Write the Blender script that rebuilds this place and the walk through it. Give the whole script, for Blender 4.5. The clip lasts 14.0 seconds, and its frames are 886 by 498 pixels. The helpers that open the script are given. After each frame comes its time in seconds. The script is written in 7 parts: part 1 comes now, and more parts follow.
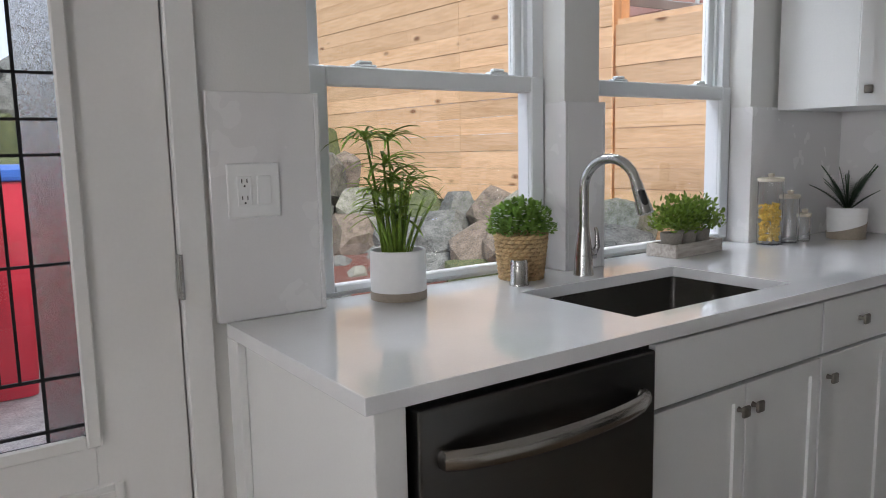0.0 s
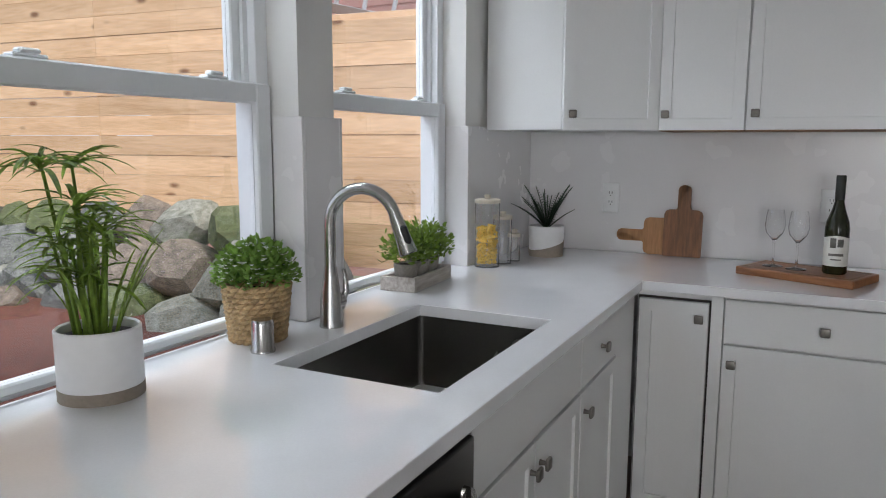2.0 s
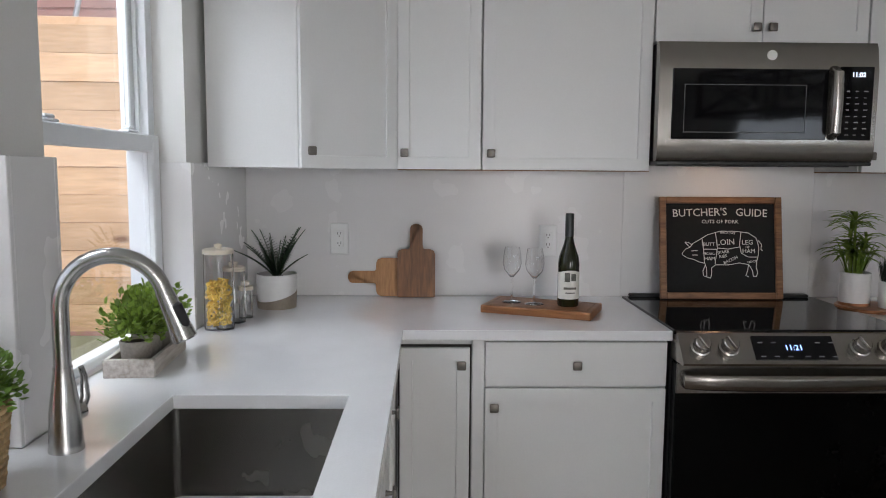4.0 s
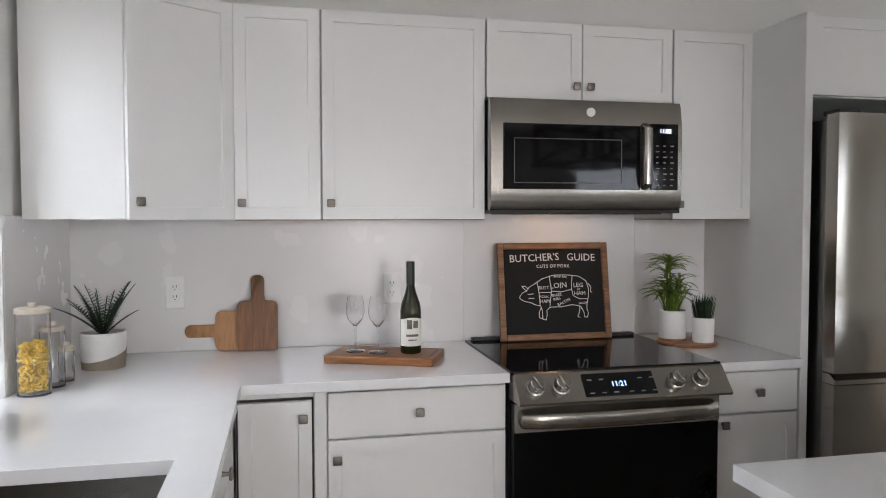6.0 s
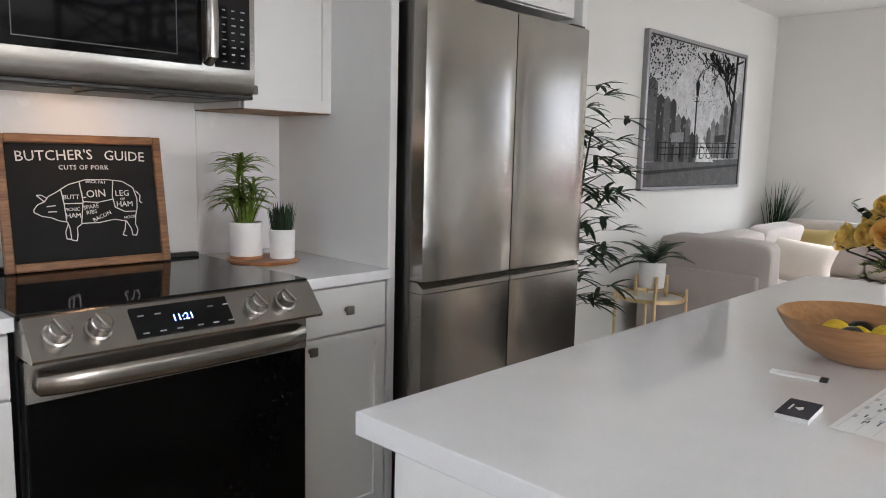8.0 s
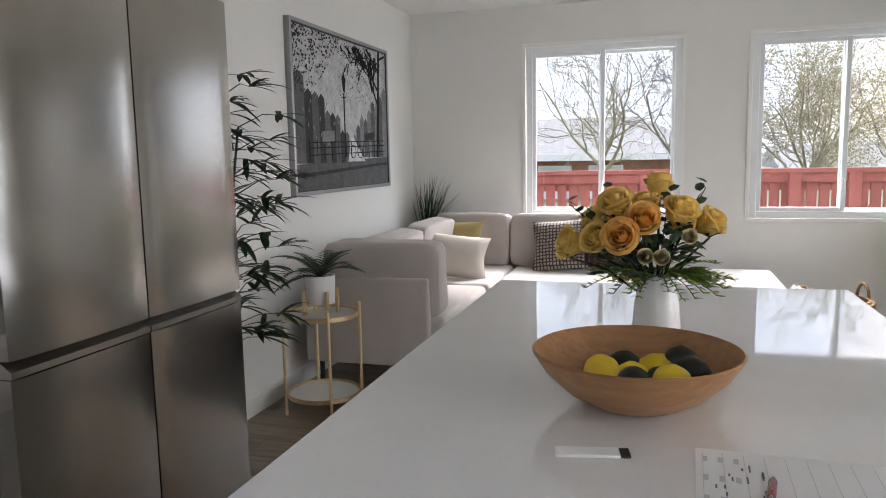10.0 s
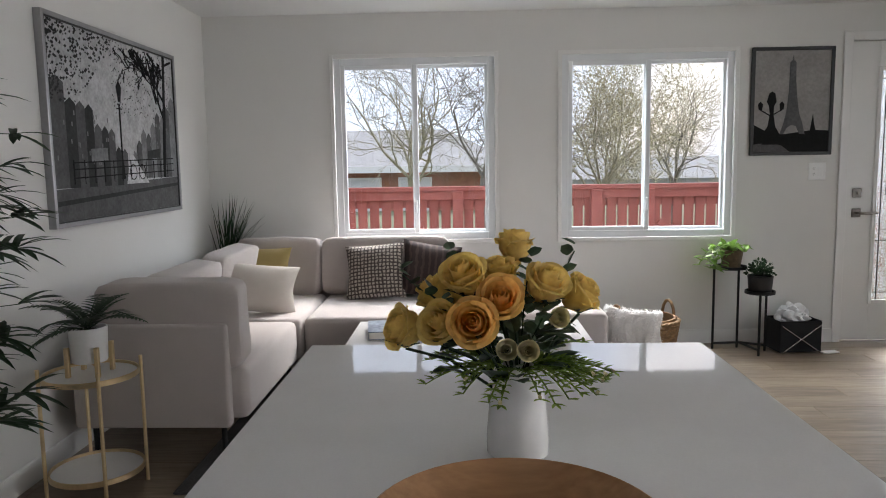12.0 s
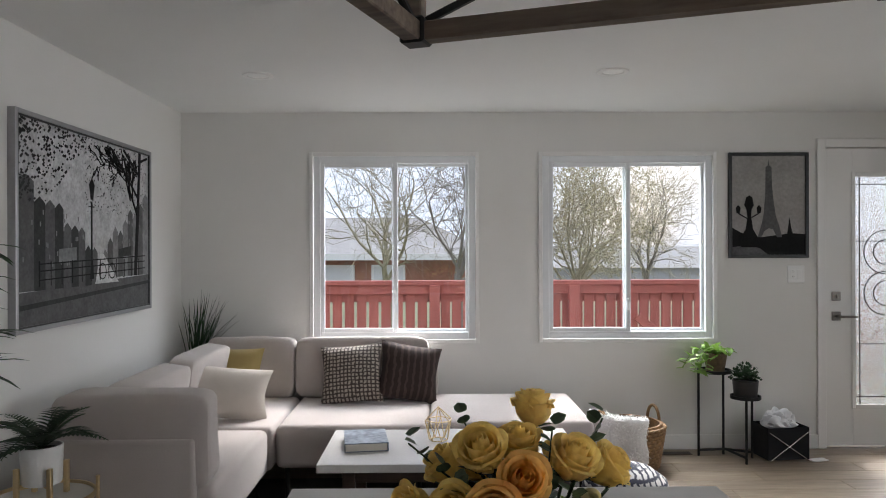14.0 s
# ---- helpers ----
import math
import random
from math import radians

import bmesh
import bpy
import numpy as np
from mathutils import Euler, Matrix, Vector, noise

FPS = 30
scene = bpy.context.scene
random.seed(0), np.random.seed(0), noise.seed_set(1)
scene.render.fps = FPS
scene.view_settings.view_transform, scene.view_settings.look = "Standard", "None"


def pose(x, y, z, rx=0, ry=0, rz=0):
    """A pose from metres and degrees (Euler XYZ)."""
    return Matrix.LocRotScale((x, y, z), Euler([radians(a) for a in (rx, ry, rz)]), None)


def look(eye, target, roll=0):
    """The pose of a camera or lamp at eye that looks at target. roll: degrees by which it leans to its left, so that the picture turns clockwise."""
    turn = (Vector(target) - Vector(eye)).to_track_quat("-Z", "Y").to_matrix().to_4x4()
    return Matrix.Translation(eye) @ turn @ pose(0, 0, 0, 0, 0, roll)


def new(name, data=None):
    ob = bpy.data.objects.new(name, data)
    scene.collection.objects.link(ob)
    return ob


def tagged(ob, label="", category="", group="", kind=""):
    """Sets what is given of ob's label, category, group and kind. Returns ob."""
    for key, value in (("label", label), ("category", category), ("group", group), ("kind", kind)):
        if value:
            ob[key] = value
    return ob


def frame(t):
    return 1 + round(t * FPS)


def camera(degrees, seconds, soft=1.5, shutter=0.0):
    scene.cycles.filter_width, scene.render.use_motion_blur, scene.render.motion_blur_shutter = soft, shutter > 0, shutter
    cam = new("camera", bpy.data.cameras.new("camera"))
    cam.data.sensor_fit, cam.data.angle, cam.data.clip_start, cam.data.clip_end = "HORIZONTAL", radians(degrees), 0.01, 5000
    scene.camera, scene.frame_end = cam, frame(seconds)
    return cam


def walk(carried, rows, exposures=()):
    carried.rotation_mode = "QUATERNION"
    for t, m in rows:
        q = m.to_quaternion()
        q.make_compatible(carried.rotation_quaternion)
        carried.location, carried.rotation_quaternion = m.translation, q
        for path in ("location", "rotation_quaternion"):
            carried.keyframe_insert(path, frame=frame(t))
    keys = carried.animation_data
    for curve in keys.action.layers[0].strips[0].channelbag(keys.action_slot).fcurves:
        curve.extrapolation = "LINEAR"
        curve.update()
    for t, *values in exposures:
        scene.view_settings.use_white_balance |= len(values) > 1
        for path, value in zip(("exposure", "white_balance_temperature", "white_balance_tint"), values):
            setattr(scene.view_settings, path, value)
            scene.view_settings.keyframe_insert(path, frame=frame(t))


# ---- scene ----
cam = camera(62.5, 14.0, soft=1.0)
PATH = [
    (0, (-3.223, -1.618, 1.292), (-2.087, 0.006, 1.025), -1.2),
    (0.5, (-3.195, -1.525, 1.274), (-1.996, 0.049, 0.981), -1.0),
    (1, (-3.114, -1.401, 1.303), (-1.815, 0.092, 1.014), -0.6),
    (1.5, (-3.085, -1.312, 1.322), (-1.567, -0.04, 1.043), 0.1),
    (2, (-3.103, -1.138, 1.365), (-1.336, -0.246, 1.081), 0.2),
    (2.5, (-3.076, -1.041, 1.368), (-1.21, -0.375, 1.09), -0.9),
    (3, (-2.961, -0.922, 1.376), (-1.045, -0.418, 1.104), -1.0),
    (3.4, (-2.907, -0.857, 1.385), (-0.952, -0.523, 1.133), -0.4),
    (3.5, (-2.9, -0.846, 1.383), (-0.933, -0.576, 1.139), -0.2),
    (4, (-2.904, -0.728, 1.408), (-0.915, -0.768, 1.199), 0.4),
    (4.2, (-2.917, -0.713, 1.425), (-0.932, -0.858, 1.223), 0.4),
    (6.3, (-2.926, -0.807, 1.42), (-0.991, -1.308, 1.341), -0.3),
    (6.5, (-2.896, -0.818, 1.401), (-1.0, -1.44, 1.273), 0.0),
    (6.6, (-2.877, -0.821, 1.392), (-1.007, -1.513, 1.229), 0.2),
    (7, (-2.765, -0.888, 1.34), (-1.002, -1.809, 1.128), 0.4),
    (7.5, (-2.619, -0.978, 1.307), (-0.988, -2.11, 1.07), 0.9),
    (7.7, (-2.55, -0.992, 1.296), (-0.995, -2.226, 1.05), 1.2),
    (8, (-2.401, -1.03, 1.293), (-1.024, -2.457, 1.032), 1.4),
    (8.1, (-2.369, -1.039, 1.296), (-1.04, -2.511, 1.034), 1.2),
    (8.5, (-2.268, -1.103, 1.282), (-1.114, -2.713, 1.01), 0.5),
    (8.6, (-2.251, -1.129, 1.281), (-1.147, -2.774, 1.008), 0.3),
    (9, (-2.203, -1.241, 1.284), (-1.248, -2.977, 1.01), -0.1),
    (9.2, (-2.171, -1.31, 1.271), (-1.267, -3.074, 1.005), -0.3),
    (11.3, (-1.996, -1.703, 1.338), (-1.925, -3.686, 1.088), -1.2),
    (11.5, (-2.004, -1.773, 1.338), (-1.939, -3.757, 1.094), -1.1),
    (12, (-1.984, -1.882, 1.358), (-1.921, -3.867, 1.126), -0.9),
    (12.2, (-1.969, -1.942, 1.364), (-1.907, -3.929, 1.145), -0.9),
    (12.5, (-1.939, -1.968, 1.39), (-1.884, -3.957, 1.188), -0.9),
    (13, (-1.923, -1.994, 1.437), (-1.888, -3.989, 1.302), -0.8),
    (13.5, (-1.919, -1.988, 1.46), (-1.903, -3.988, 1.422), -0.6),
    (13.8, (-1.923, -2.007, 1.453), (-1.922, -4.007, 1.449), -0.4),
    (14, (-1.925, -2.001, 1.453), (-1.942, -4.001, 1.453), -0.2),
]
walk(cam, [(t, look(eye, target, roll)) for t, eye, target, roll in PATH], exposures=[(0, -0.18, 6400, 13), (2.5, -0.16, 6300, 12), (4.2, 0.05, 6450, 13), (6.5, 0.52, 6600, 14), (7, 0.55, 6550, 14), (7.5, 0.64, 6500, 13), (8, 0.90, 6500, 13), (8.5, 0.67, 6500, 13), (9, 0.62, 6500, 13), (11.5, 0.12, 6450, 13), (14, -0.04, 6450, 13)])

# ---- world, sun and exposure ----
world = bpy.data.worlds.new("sky")
scene.world = world
world.use_nodes = True
wn = world.node_tree.nodes
wl = world.node_tree.links
sky = wn.new("ShaderNodeTexSky")
sky.sky_type = "NISHITA"
sky.sun_disc = False
sky.sun_elevation = radians(38)
sky.sun_rotation = radians(200)
sky.dust_density = 4.0
sky.air_density = 1.2
cloud = wn.new("ShaderNodeMixRGB")
cloud.blend_type = "MIX"
cloud_noise = wn.new("ShaderNodeTexNoise")
cloud_noise.inputs["Scale"].default_value = 2.2
cloud_noise.inputs["Detail"].default_value = 6
cloud_ramp = wn.new("ShaderNodeValToRGB")
cloud_ramp.color_ramp.elements[0].position = 0.12
cloud_ramp.color_ramp.elements[1].position = 0.46
wl.new(cloud_noise.outputs["Fac"], cloud_ramp.inputs["Fac"])
wl.new(cloud_ramp.outputs["Color"], cloud.inputs["Fac"])
wl.new(sky.outputs["Color"], cloud.inputs["Color1"])
cloud.inputs["Color2"].default_value = (8.6, 9.6, 11.2, 1)
wl.new(cloud.outputs["Color"], wn["Background"].inputs["Color"])
wn["Background"].inputs["Strength"].default_value = 0.14

sun_data = bpy.data.lights.new("sun", "SUN")
sun_data.energy = 4.2
sun_data.angle = radians(12)
sun_data.color = (1.0, 0.96, 0.9)
sun = new("sun", sun_data)
sun.matrix_basis = look((0, 0, 20), (6.0, 16.0, 4.0))


def window_lamp(x0, x1, y0, y1, z0, z1, toward, power, colour=(0.86, 0.94, 1.0)):
    """Sky light entering by an opening."""
    data = bpy.data.lights.new("window_light", "AREA")
    data.shape = "RECTANGLE"
    c = Vector(((x0 + x1) / 2, (y0 + y1) / 2, (z0 + z1) / 2))
    data.size = max(abs(x1 - x0), abs(y1 - y0))
    data.size_y = abs(z1 - z0)
    data.energy, data.color = power, colour
    ob = new("window_light", data)
    ob.matrix_basis = look(c, c + Vector(toward))
    return ob


window_lamp(-2.50, -1.58, 0.80, 0.80, 2.40, 3.30, (0, -0.85, -0.60), 31)
window_lamp(-1.52, -0.60, 0.80, 0.80, 2.40, 3.30, (0, -0.85, -0.60), 31)
window_lamp(-2.25, -0.92, -8.1, -8.1, 2.55, 3.65, (0, 0.80, -0.75), 128)
window_lamp(-3.90, -2.56, -8.1, -8.1, 2.55, 3.65, (0, 0.80, -0.75), 128)
window_lamp(-6.42, -6.42, -2.6, -1.5, 0.80, 2.05, (1, 0, -0.2), 40, (0.96, 0.96, 0.95))
window_lamp(-6.42, -6.42, -5.4, -4.2, 0.80, 2.05, (1, 0, -0.2), 12)

# ---- mesh helpers ----
def B():
    return bmesh.new()


def box(bm, x0, x1, y0, y1, z0, z1, bevel=0.0, seg=1):
    x0, x1 = sorted((x0, x1))
    y0, y1 = sorted((y0, y1))
    z0, z1 = sorted((z0, z1))
    v = [bm.verts.new((x, y, z)) for x in (x0, x1) for y in (y0, y1) for z in (z0, z1)]
    quads = ((0, 1, 3, 2), (4, 6, 7, 5), (0, 4, 5, 1), (2, 3, 7, 6), (0, 2, 6, 4), (1, 5, 7, 3))
    f = [bm.faces.new([v[i] for i in q]) for q in quads]
    if bevel:
        edges = list({e for q in f for e in q.edges})
        bmesh.ops.bevel(bm, geom=edges, offset=bevel, segments=seg, profile=0.5, affect="EDGES")
    return bm


def lathe(bm, prof, seg=32, at=(0, 0, 0), close=False):
    """prof: (radius, height) from bottom to top."""
    rings = []
    for r, z in prof:
        if r < 1e-5:
            rings.append([bm.verts.new((at[0], at[1], at[2] + z))])
        else:
            rings.append([bm.verts.new((at[0] + r * math.cos(2 * math.pi * i / seg), at[1] + r * math.sin(2 * math.pi * i / seg), at[2] + z)) for i in range(seg)])
    for a, b in zip(rings, rings[1:]):
        for i in range(seg):
            j = (i + 1) % seg
            if len(a) == 1 and len(b) == 1:
                continue
            if len(a) == 1:
                bm.faces.new((a[0], b[j], b[i]))
            elif len(b) == 1:
                bm.faces.new((a[i], a[j], b[0]))
            else:
                bm.faces.new((a[i], a[j], b[j], b[i]))
    return bm


def tube(bm, pts, radius, seg=8, caps=True):
    """A round bar along points; radius: one number or one for each point."""
    pts = [Vector(p) for p in pts]
    rad = radius if isinstance(radius, (list, tuple)) else [radius] * len(pts)
    rings, up = [], None
    for i, p in enumerate(pts):
        d = (pts[min(i + 1, len(pts) - 1)] - pts[max(i - 1, 0)])
        d = d.normalized() if d.length > 1e-9 else Vector((0, 0, 1))
        if up is None:
            up = d.orthogonal().normalized()
        up = (up - d * up.dot(d))
        up = up.normalized() if up.length > 1e-6 else d.orthogonal().normalized()
        side = d.cross(up)
        rings.append([bm.verts.new(p + (up * math.cos(2 * math.pi * k / seg) + side * math.sin(2 * math.pi * k / seg)) * rad[i]) for k in range(seg)])
    for a, b in zip(rings, rings[1:]):
        for k in range(seg):
            j = (k + 1) % seg
            bm.faces.new((a[k], a[j], b[j], b[k]))
    if caps:
        bm.faces.new(rings[0][::-1])
        bm.faces.new(rings[-1])
    return bm


def arc(c, r, a0, a1, n, plane="xz"):
    out = []
    for i in range(n + 1):
        a = radians(a0 + (a1 - a0) * i / n)
        u, v = r * math.cos(a), r * math.sin(a)
        out.append((c[0] + u, c[1], c[2] + v) if plane == "xz" else (c[0], c[1] + u, c[2] + v) if plane == "yz" else (c[0] + u, c[1] + v, c[2]))
    return out


def prism(bm, outline, lo, hi, axis="y"):
    """An outline of (a, b) pushed from lo to hi along an axis."""
    def place(a, b, h):
        return (a, h, b) if axis == "y" else (h, a, b) if axis == "x" else (a, b, h)
    low = [bm.verts.new(place(a, b, lo)) for a, b in outline]
    high = [bm.verts.new(place(a, b, hi)) for a, b in outline]
    bm.faces.new(low[::-1])
    bm.faces.new(high)
    n = len(outline)
    for i in range(n):
        j = (i + 1) % n
        bm.faces.new((low[i], low[j], high[j], high[i]))
    return bm


def to_mesh(name, bm, material, smooth=False):
    bmesh.ops.recalc_face_normals(bm, faces=bm.faces)
    me = bpy.data.meshes.new(name)
    bm.to_mesh(me)
    bm.free()
    me.materials.append(material)
    if smooth:
        me.shade_smooth()
        me.set_sharp_from_angle(angle=radians(40))
    return me


def part(name, bm, material, parent, label="", smooth=False):
    ob = new(name, to_mesh(name, bm, material, smooth))
    ob.parent = parent
    if label:
        tagged(ob, label)
    return ob


def thing(name, label, category, m=None, group=""):
    ob = new(name)
    ob.empty_display_size = 0.05
    ob.matrix_basis = m if m is not None else Matrix()
    return tagged(ob, label, category, group)


def solid(name, bm, material, label, category, m=None, smooth=False, group="", kind=""):
    """A thing that is one mesh."""
    ob = new(name, to_mesh(name, bm, material, smooth))
    ob.matrix_basis = m if m is not None else Matrix()
    return tagged(ob, label, category, group, kind)


def structure(name, bm, material, label="", smooth=False):
    ob = new(name, to_mesh(name, bm, material, smooth))
    return tagged(ob, label, kind="structure")


# ---- materials ----
def material(name, colour, rough=0.5, metal=0.0, vary=0.06, scale=6.0, fine=60.0, bump=0.0, spread=0.0, stretch=(1, 1, 1), sheen=0.0, coat=0.0, random_tone=0.0, dark=None, rough_vary=0.08):
    """Base colour with mottling at two scales, bump and uneven gloss."""
    m = bpy.data.materials.new(name)
    m.use_nodes = True
    n, l = m.node_tree.nodes, m.node_tree.links
    p = n["Principled BSDF"]
    co = n.new("ShaderNodeTexCoord")
    mp = n.new("ShaderNodeMapping")
    mp.inputs["Scale"].default_value = stretch
    l.new(co.outputs["Object"], mp.inputs["Vector"])
    big, small = n.new("ShaderNodeTexNoise"), n.new("ShaderNodeTexNoise")
    big.inputs["Scale"].default_value, small.inputs["Scale"].default_value = scale, fine
    big.inputs["Detail"].default_value, small.inputs["Detail"].default_value = 3, 4
    l.new(mp.outputs["Vector"], big.inputs["Vector"])
    l.new(mp.outputs["Vector"], small.inputs["Vector"])
    add = n.new("ShaderNodeMath")
    add.operation = "ADD"
    l.new(big.outputs["Fac"], add.inputs[0])
    l.new(small.outputs["Fac"], add.inputs[1])
    rng = n.new("ShaderNodeMapRange")
    rng.inputs["From Min"].default_value, rng.inputs["From Max"].default_value = 0.7, 1.3
    l.new(add.outputs["Value"], rng.inputs["Value"])
    ramp = n.new("ShaderNodeMixRGB")
    c = Vector(colour)
    lo = Vector(dark) if dark else c * (1 - vary)
    hi = c if dark else c * (1 + vary * 0.6)
    ramp.inputs["Color1"].default_value = (*lo, 1)
    ramp.inputs["Color2"].default_value = (*[min(1, x) for x in hi], 1)
    l.new(rng.outputs["Result"], ramp.inputs["Fac"])
    out = ramp.outputs["Color"]
    if random_tone:
        info = n.new("ShaderNodeObjectInfo")
        hsv = n.new("ShaderNodeHueSaturation")
        r2 = n.new("ShaderNodeMapRange")
        r2.inputs["To Min"].default_value, r2.inputs["To Max"].default_value = 1 - random_tone, 1 + random_tone
        l.new(info.outputs["Random"], r2.inputs["Value"])
        l.new(r2.outputs["Result"], hsv.inputs["Value"])
        l.new(out, hsv.inputs["Color"])
        out = hsv.outputs["Color"]
    l.new(out, p.inputs["Base Color"])
    r3 = n.new("ShaderNodeMapRange")
    r3.inputs["To Min"].default_value, r3.inputs["To Max"].default_value = max(0.0, rough * (1 - rough_vary)), min(1, rough * (1 + rough_vary))
    l.new(big.outputs["Fac"], r3.inputs["Value"])
    l.new(r3.outputs["Result"], p.inputs["Roughness"])
    p.inputs["Metallic"].default_value = metal
    p.inputs["Sheen Weight"].default_value = sheen
    p.inputs["Coat Weight"].default_value = coat
    if bump:
        b = n.new("ShaderNodeBump")
        b.inputs["Strength"].default_value = bump
        b.inputs["Distance"].default_value = 0.004
        l.new(small.outputs["Fac"], b.inputs["Height"])
        l.new(b.outputs["Normal"], p.inputs["Normal"])
    return m


def wood(name, light, dark, rough=0.45, along="x", scale=5.0, knots=0.0, random_tone=0.0, coat=0.0, by_island=False):
    """Grain that runs along one axis, rings of two scales, optional knots."""
    m = bpy.data.materials.new(name)
    m.use_nodes = True
    n, l = m.node_tree.nodes, m.node_tree.links
    p = n["Principled BSDF"]
    co = n.new("ShaderNodeTexCoord")
    info = n.new("ShaderNodeObjectInfo")
    off = n.new("ShaderNodeVectorMath")
    off.operation = "ADD"
    mul = n.new("ShaderNodeMath")
    mul.operation = "MULTIPLY"
    mul.inputs[1].default_value = 37.0
    geo = n.new("ShaderNodeNewGeometry")
    l.new(geo.outputs["Random Per Island"] if by_island else info.outputs["Random"], mul.inputs[0])
    l.new(co.outputs["Object"], off.inputs[0])
    l.new(mul.outputs["Value"], off.inputs[1])
    mp = n.new("ShaderNodeMapping")
    s = {"x": (0.12, 1, 1), "y": (1, 0.12, 1), "z": (1, 1, 0.12)}[along]
    mp.inputs["Scale"].default_value = [q * scale for q in s]
    l.new(off.outputs["Vector"], mp.inputs["Vector"])
    a, b = n.new("ShaderNodeTexNoise"), n.new("ShaderNodeTexNoise")
    a.inputs["Scale"].default_value, a.inputs["Detail"].default_value, a.inputs["Distortion"].default_value = 2.5, 4, 1.2
    b.inputs["Scale"].default_value, b.inputs["Detail"].default_value = 16, 6
    l.new(mp.outputs["Vector"], a.inputs["Vector"])
    l.new(mp.outputs["Vector"], b.inputs["Vector"])
    add = n.new("ShaderNodeMath")
    add.operation = "ADD"
    l.new(a.outputs["Fac"], add.inputs[0])
    l.new(b.outputs["Fac"], add.inputs[1])
    ramp = n.new("ShaderNodeValToRGB")
    ramp.color_ramp.elements[0].position, ramp.color_ramp.elements[1].position = 0.36, 0.64
    ramp.color_ramp.elements[0].color, ramp.color_ramp.elements[1].color = (*dark, 1), (*light, 1)
    half = n.new("ShaderNodeMath")
    half.operation = "MULTIPLY"
    half.inputs[1].default_value = 0.5
    l.new(add.outputs["Value"], half.inputs[0])
    l.new(half.outputs["Value"], ramp.inputs["Fac"])
    out = ramp.outputs["Color"]
    if knots:
        mk = n.new("ShaderNodeMapping")
        mk.inputs["Scale"].default_value = [knots * (0.45 if along == ax else 1.0) for ax in "xyz"]
        l.new(off.outputs["Vector"], mk.inputs["Vector"])
        v = n.new("ShaderNodeTexVoronoi")
        v.inputs["Scale"].default_value = 1.0
        l.new(mk.outputs["Vector"], v.inputs["Vector"])
        kr = n.new("ShaderNodeValToRGB")
        kr.color_ramp.elements[0].position, kr.color_ramp.elements[1].position = 0.06, 0.15
        l.new(v.outputs["Distance"], kr.inputs["Fac"])
        mx = n.new("ShaderNodeMixRGB")
        l.new(kr.outputs["Color"], mx.inputs["Fac"])
        mx.inputs["Color1"].default_value = (dark[0] * 0.4, dark[1] * 0.3, dark[2] * 0.25, 1)
        l.new(out, mx.inputs["Color2"])
        out = mx.outputs["Color"]
    if random_tone:
        hsv = n.new("ShaderNodeHueSaturation")
        r2 = n.new("ShaderNodeMapRange")
        r2.inputs["To Min"].default_value, r2.inputs["To Max"].default_value = 1 - random_tone, 1 + random_tone
        l.new(geo.outputs["Random Per Island"] if by_island else info.outputs["Random"], r2.inputs["Value"])
        l.new(r2.outputs["Result"], hsv.inputs["Value"])
        l.new(out, hsv.inputs["Color"])
        out = hsv.outputs["Color"]
    l.new(out, p.inputs["Base Color"])
    p.inputs["Roughness"].default_value = rough
    p.inputs["Coat Weight"].default_value = coat
    bp = n.new("ShaderNodeBump")
    bp.inputs["Strength"].default_value, bp.inputs["Distance"].default_value = 0.25, 0.002
    l.new(b.outputs["Fac"], bp.inputs["Height"])
    l.new(bp.outputs["Normal"], p.inputs["Normal"])
    return m


def glass(name, rough=0.0, tint=(1, 1, 1), bump=0.0, bump_scale=60.0):
    """A thin pane: mostly clear, with the gloss of glass."""
    m = bpy.data.materials.new(name)
    m.use_nodes = True
    n, l = m.node_tree.nodes, m.node_tree.links
    p = n["Principled BSDF"]
    p.inputs["Base Color"].default_value = (*tint, 1)
    p.inputs["Transmission Weight"].default_value = 1.0
    p.inputs["Roughness"].default_value = rough
    p.inputs["IOR"].default_value = 1.45
    if bump:
        t, b = n.new("ShaderNodeTexNoise"), n.new("ShaderNodeBump")
        t.inputs["Scale"].default_value = bump_scale
        b.inputs["Strength"].default_value, b.inputs["Distance"].default_value = bump, 0.01
        l.new(t.outputs["Fac"], b.inputs["Height"])
        l.new(b.outputs["Normal"], p.inputs["Normal"])
    return m


def brushed(name, colour, rough=0.28, along="z"):
    m = material(name, colour, rough, 1.0, 0.05, 1.5, 60.0, 0.0, stretch={"z": (8, 8, 0.3), "x": (0.3, 8, 8), "y": (8, 0.3, 8)}[along], rough_vary=0.06)
    return m


WALL = material("wall_paint", (0.72, 0.71, 0.685), 0.75, vary=0.02, scale=2.0, fine=220, bump=0.12)
CEIL = material("ceiling_paint", (0.76, 0.76, 0.745), 0.85, vary=0.02, scale=2.0, fine=160, bump=0.2)
TRIM = material("white_trim_paint", (0.78, 0.77, 0.75), 0.4, vary=0.02, scale=4, fine=120, bump=0.04)
CABINET = material("white_cabinet_paint", (0.76, 0.76, 0.75), 0.38, vary=0.02, scale=3, fine=150, bump=0.04)
GAP_SHADE = material("gap_shade", (0.05, 0.045, 0.04), 0.8, vary=0.2)
QUARTZ = material("white_quartz", (0.80, 0.80, 0.81), 0.04, vary=0.035, scale=9, fine=240, coat=0.5, rough_vary=0.3)
SLAB = material("white_quartz_backsplash", (0.76, 0.745, 0.74), 0.26, vary=0.02, scale=5, fine=180, rough_vary=0.3)
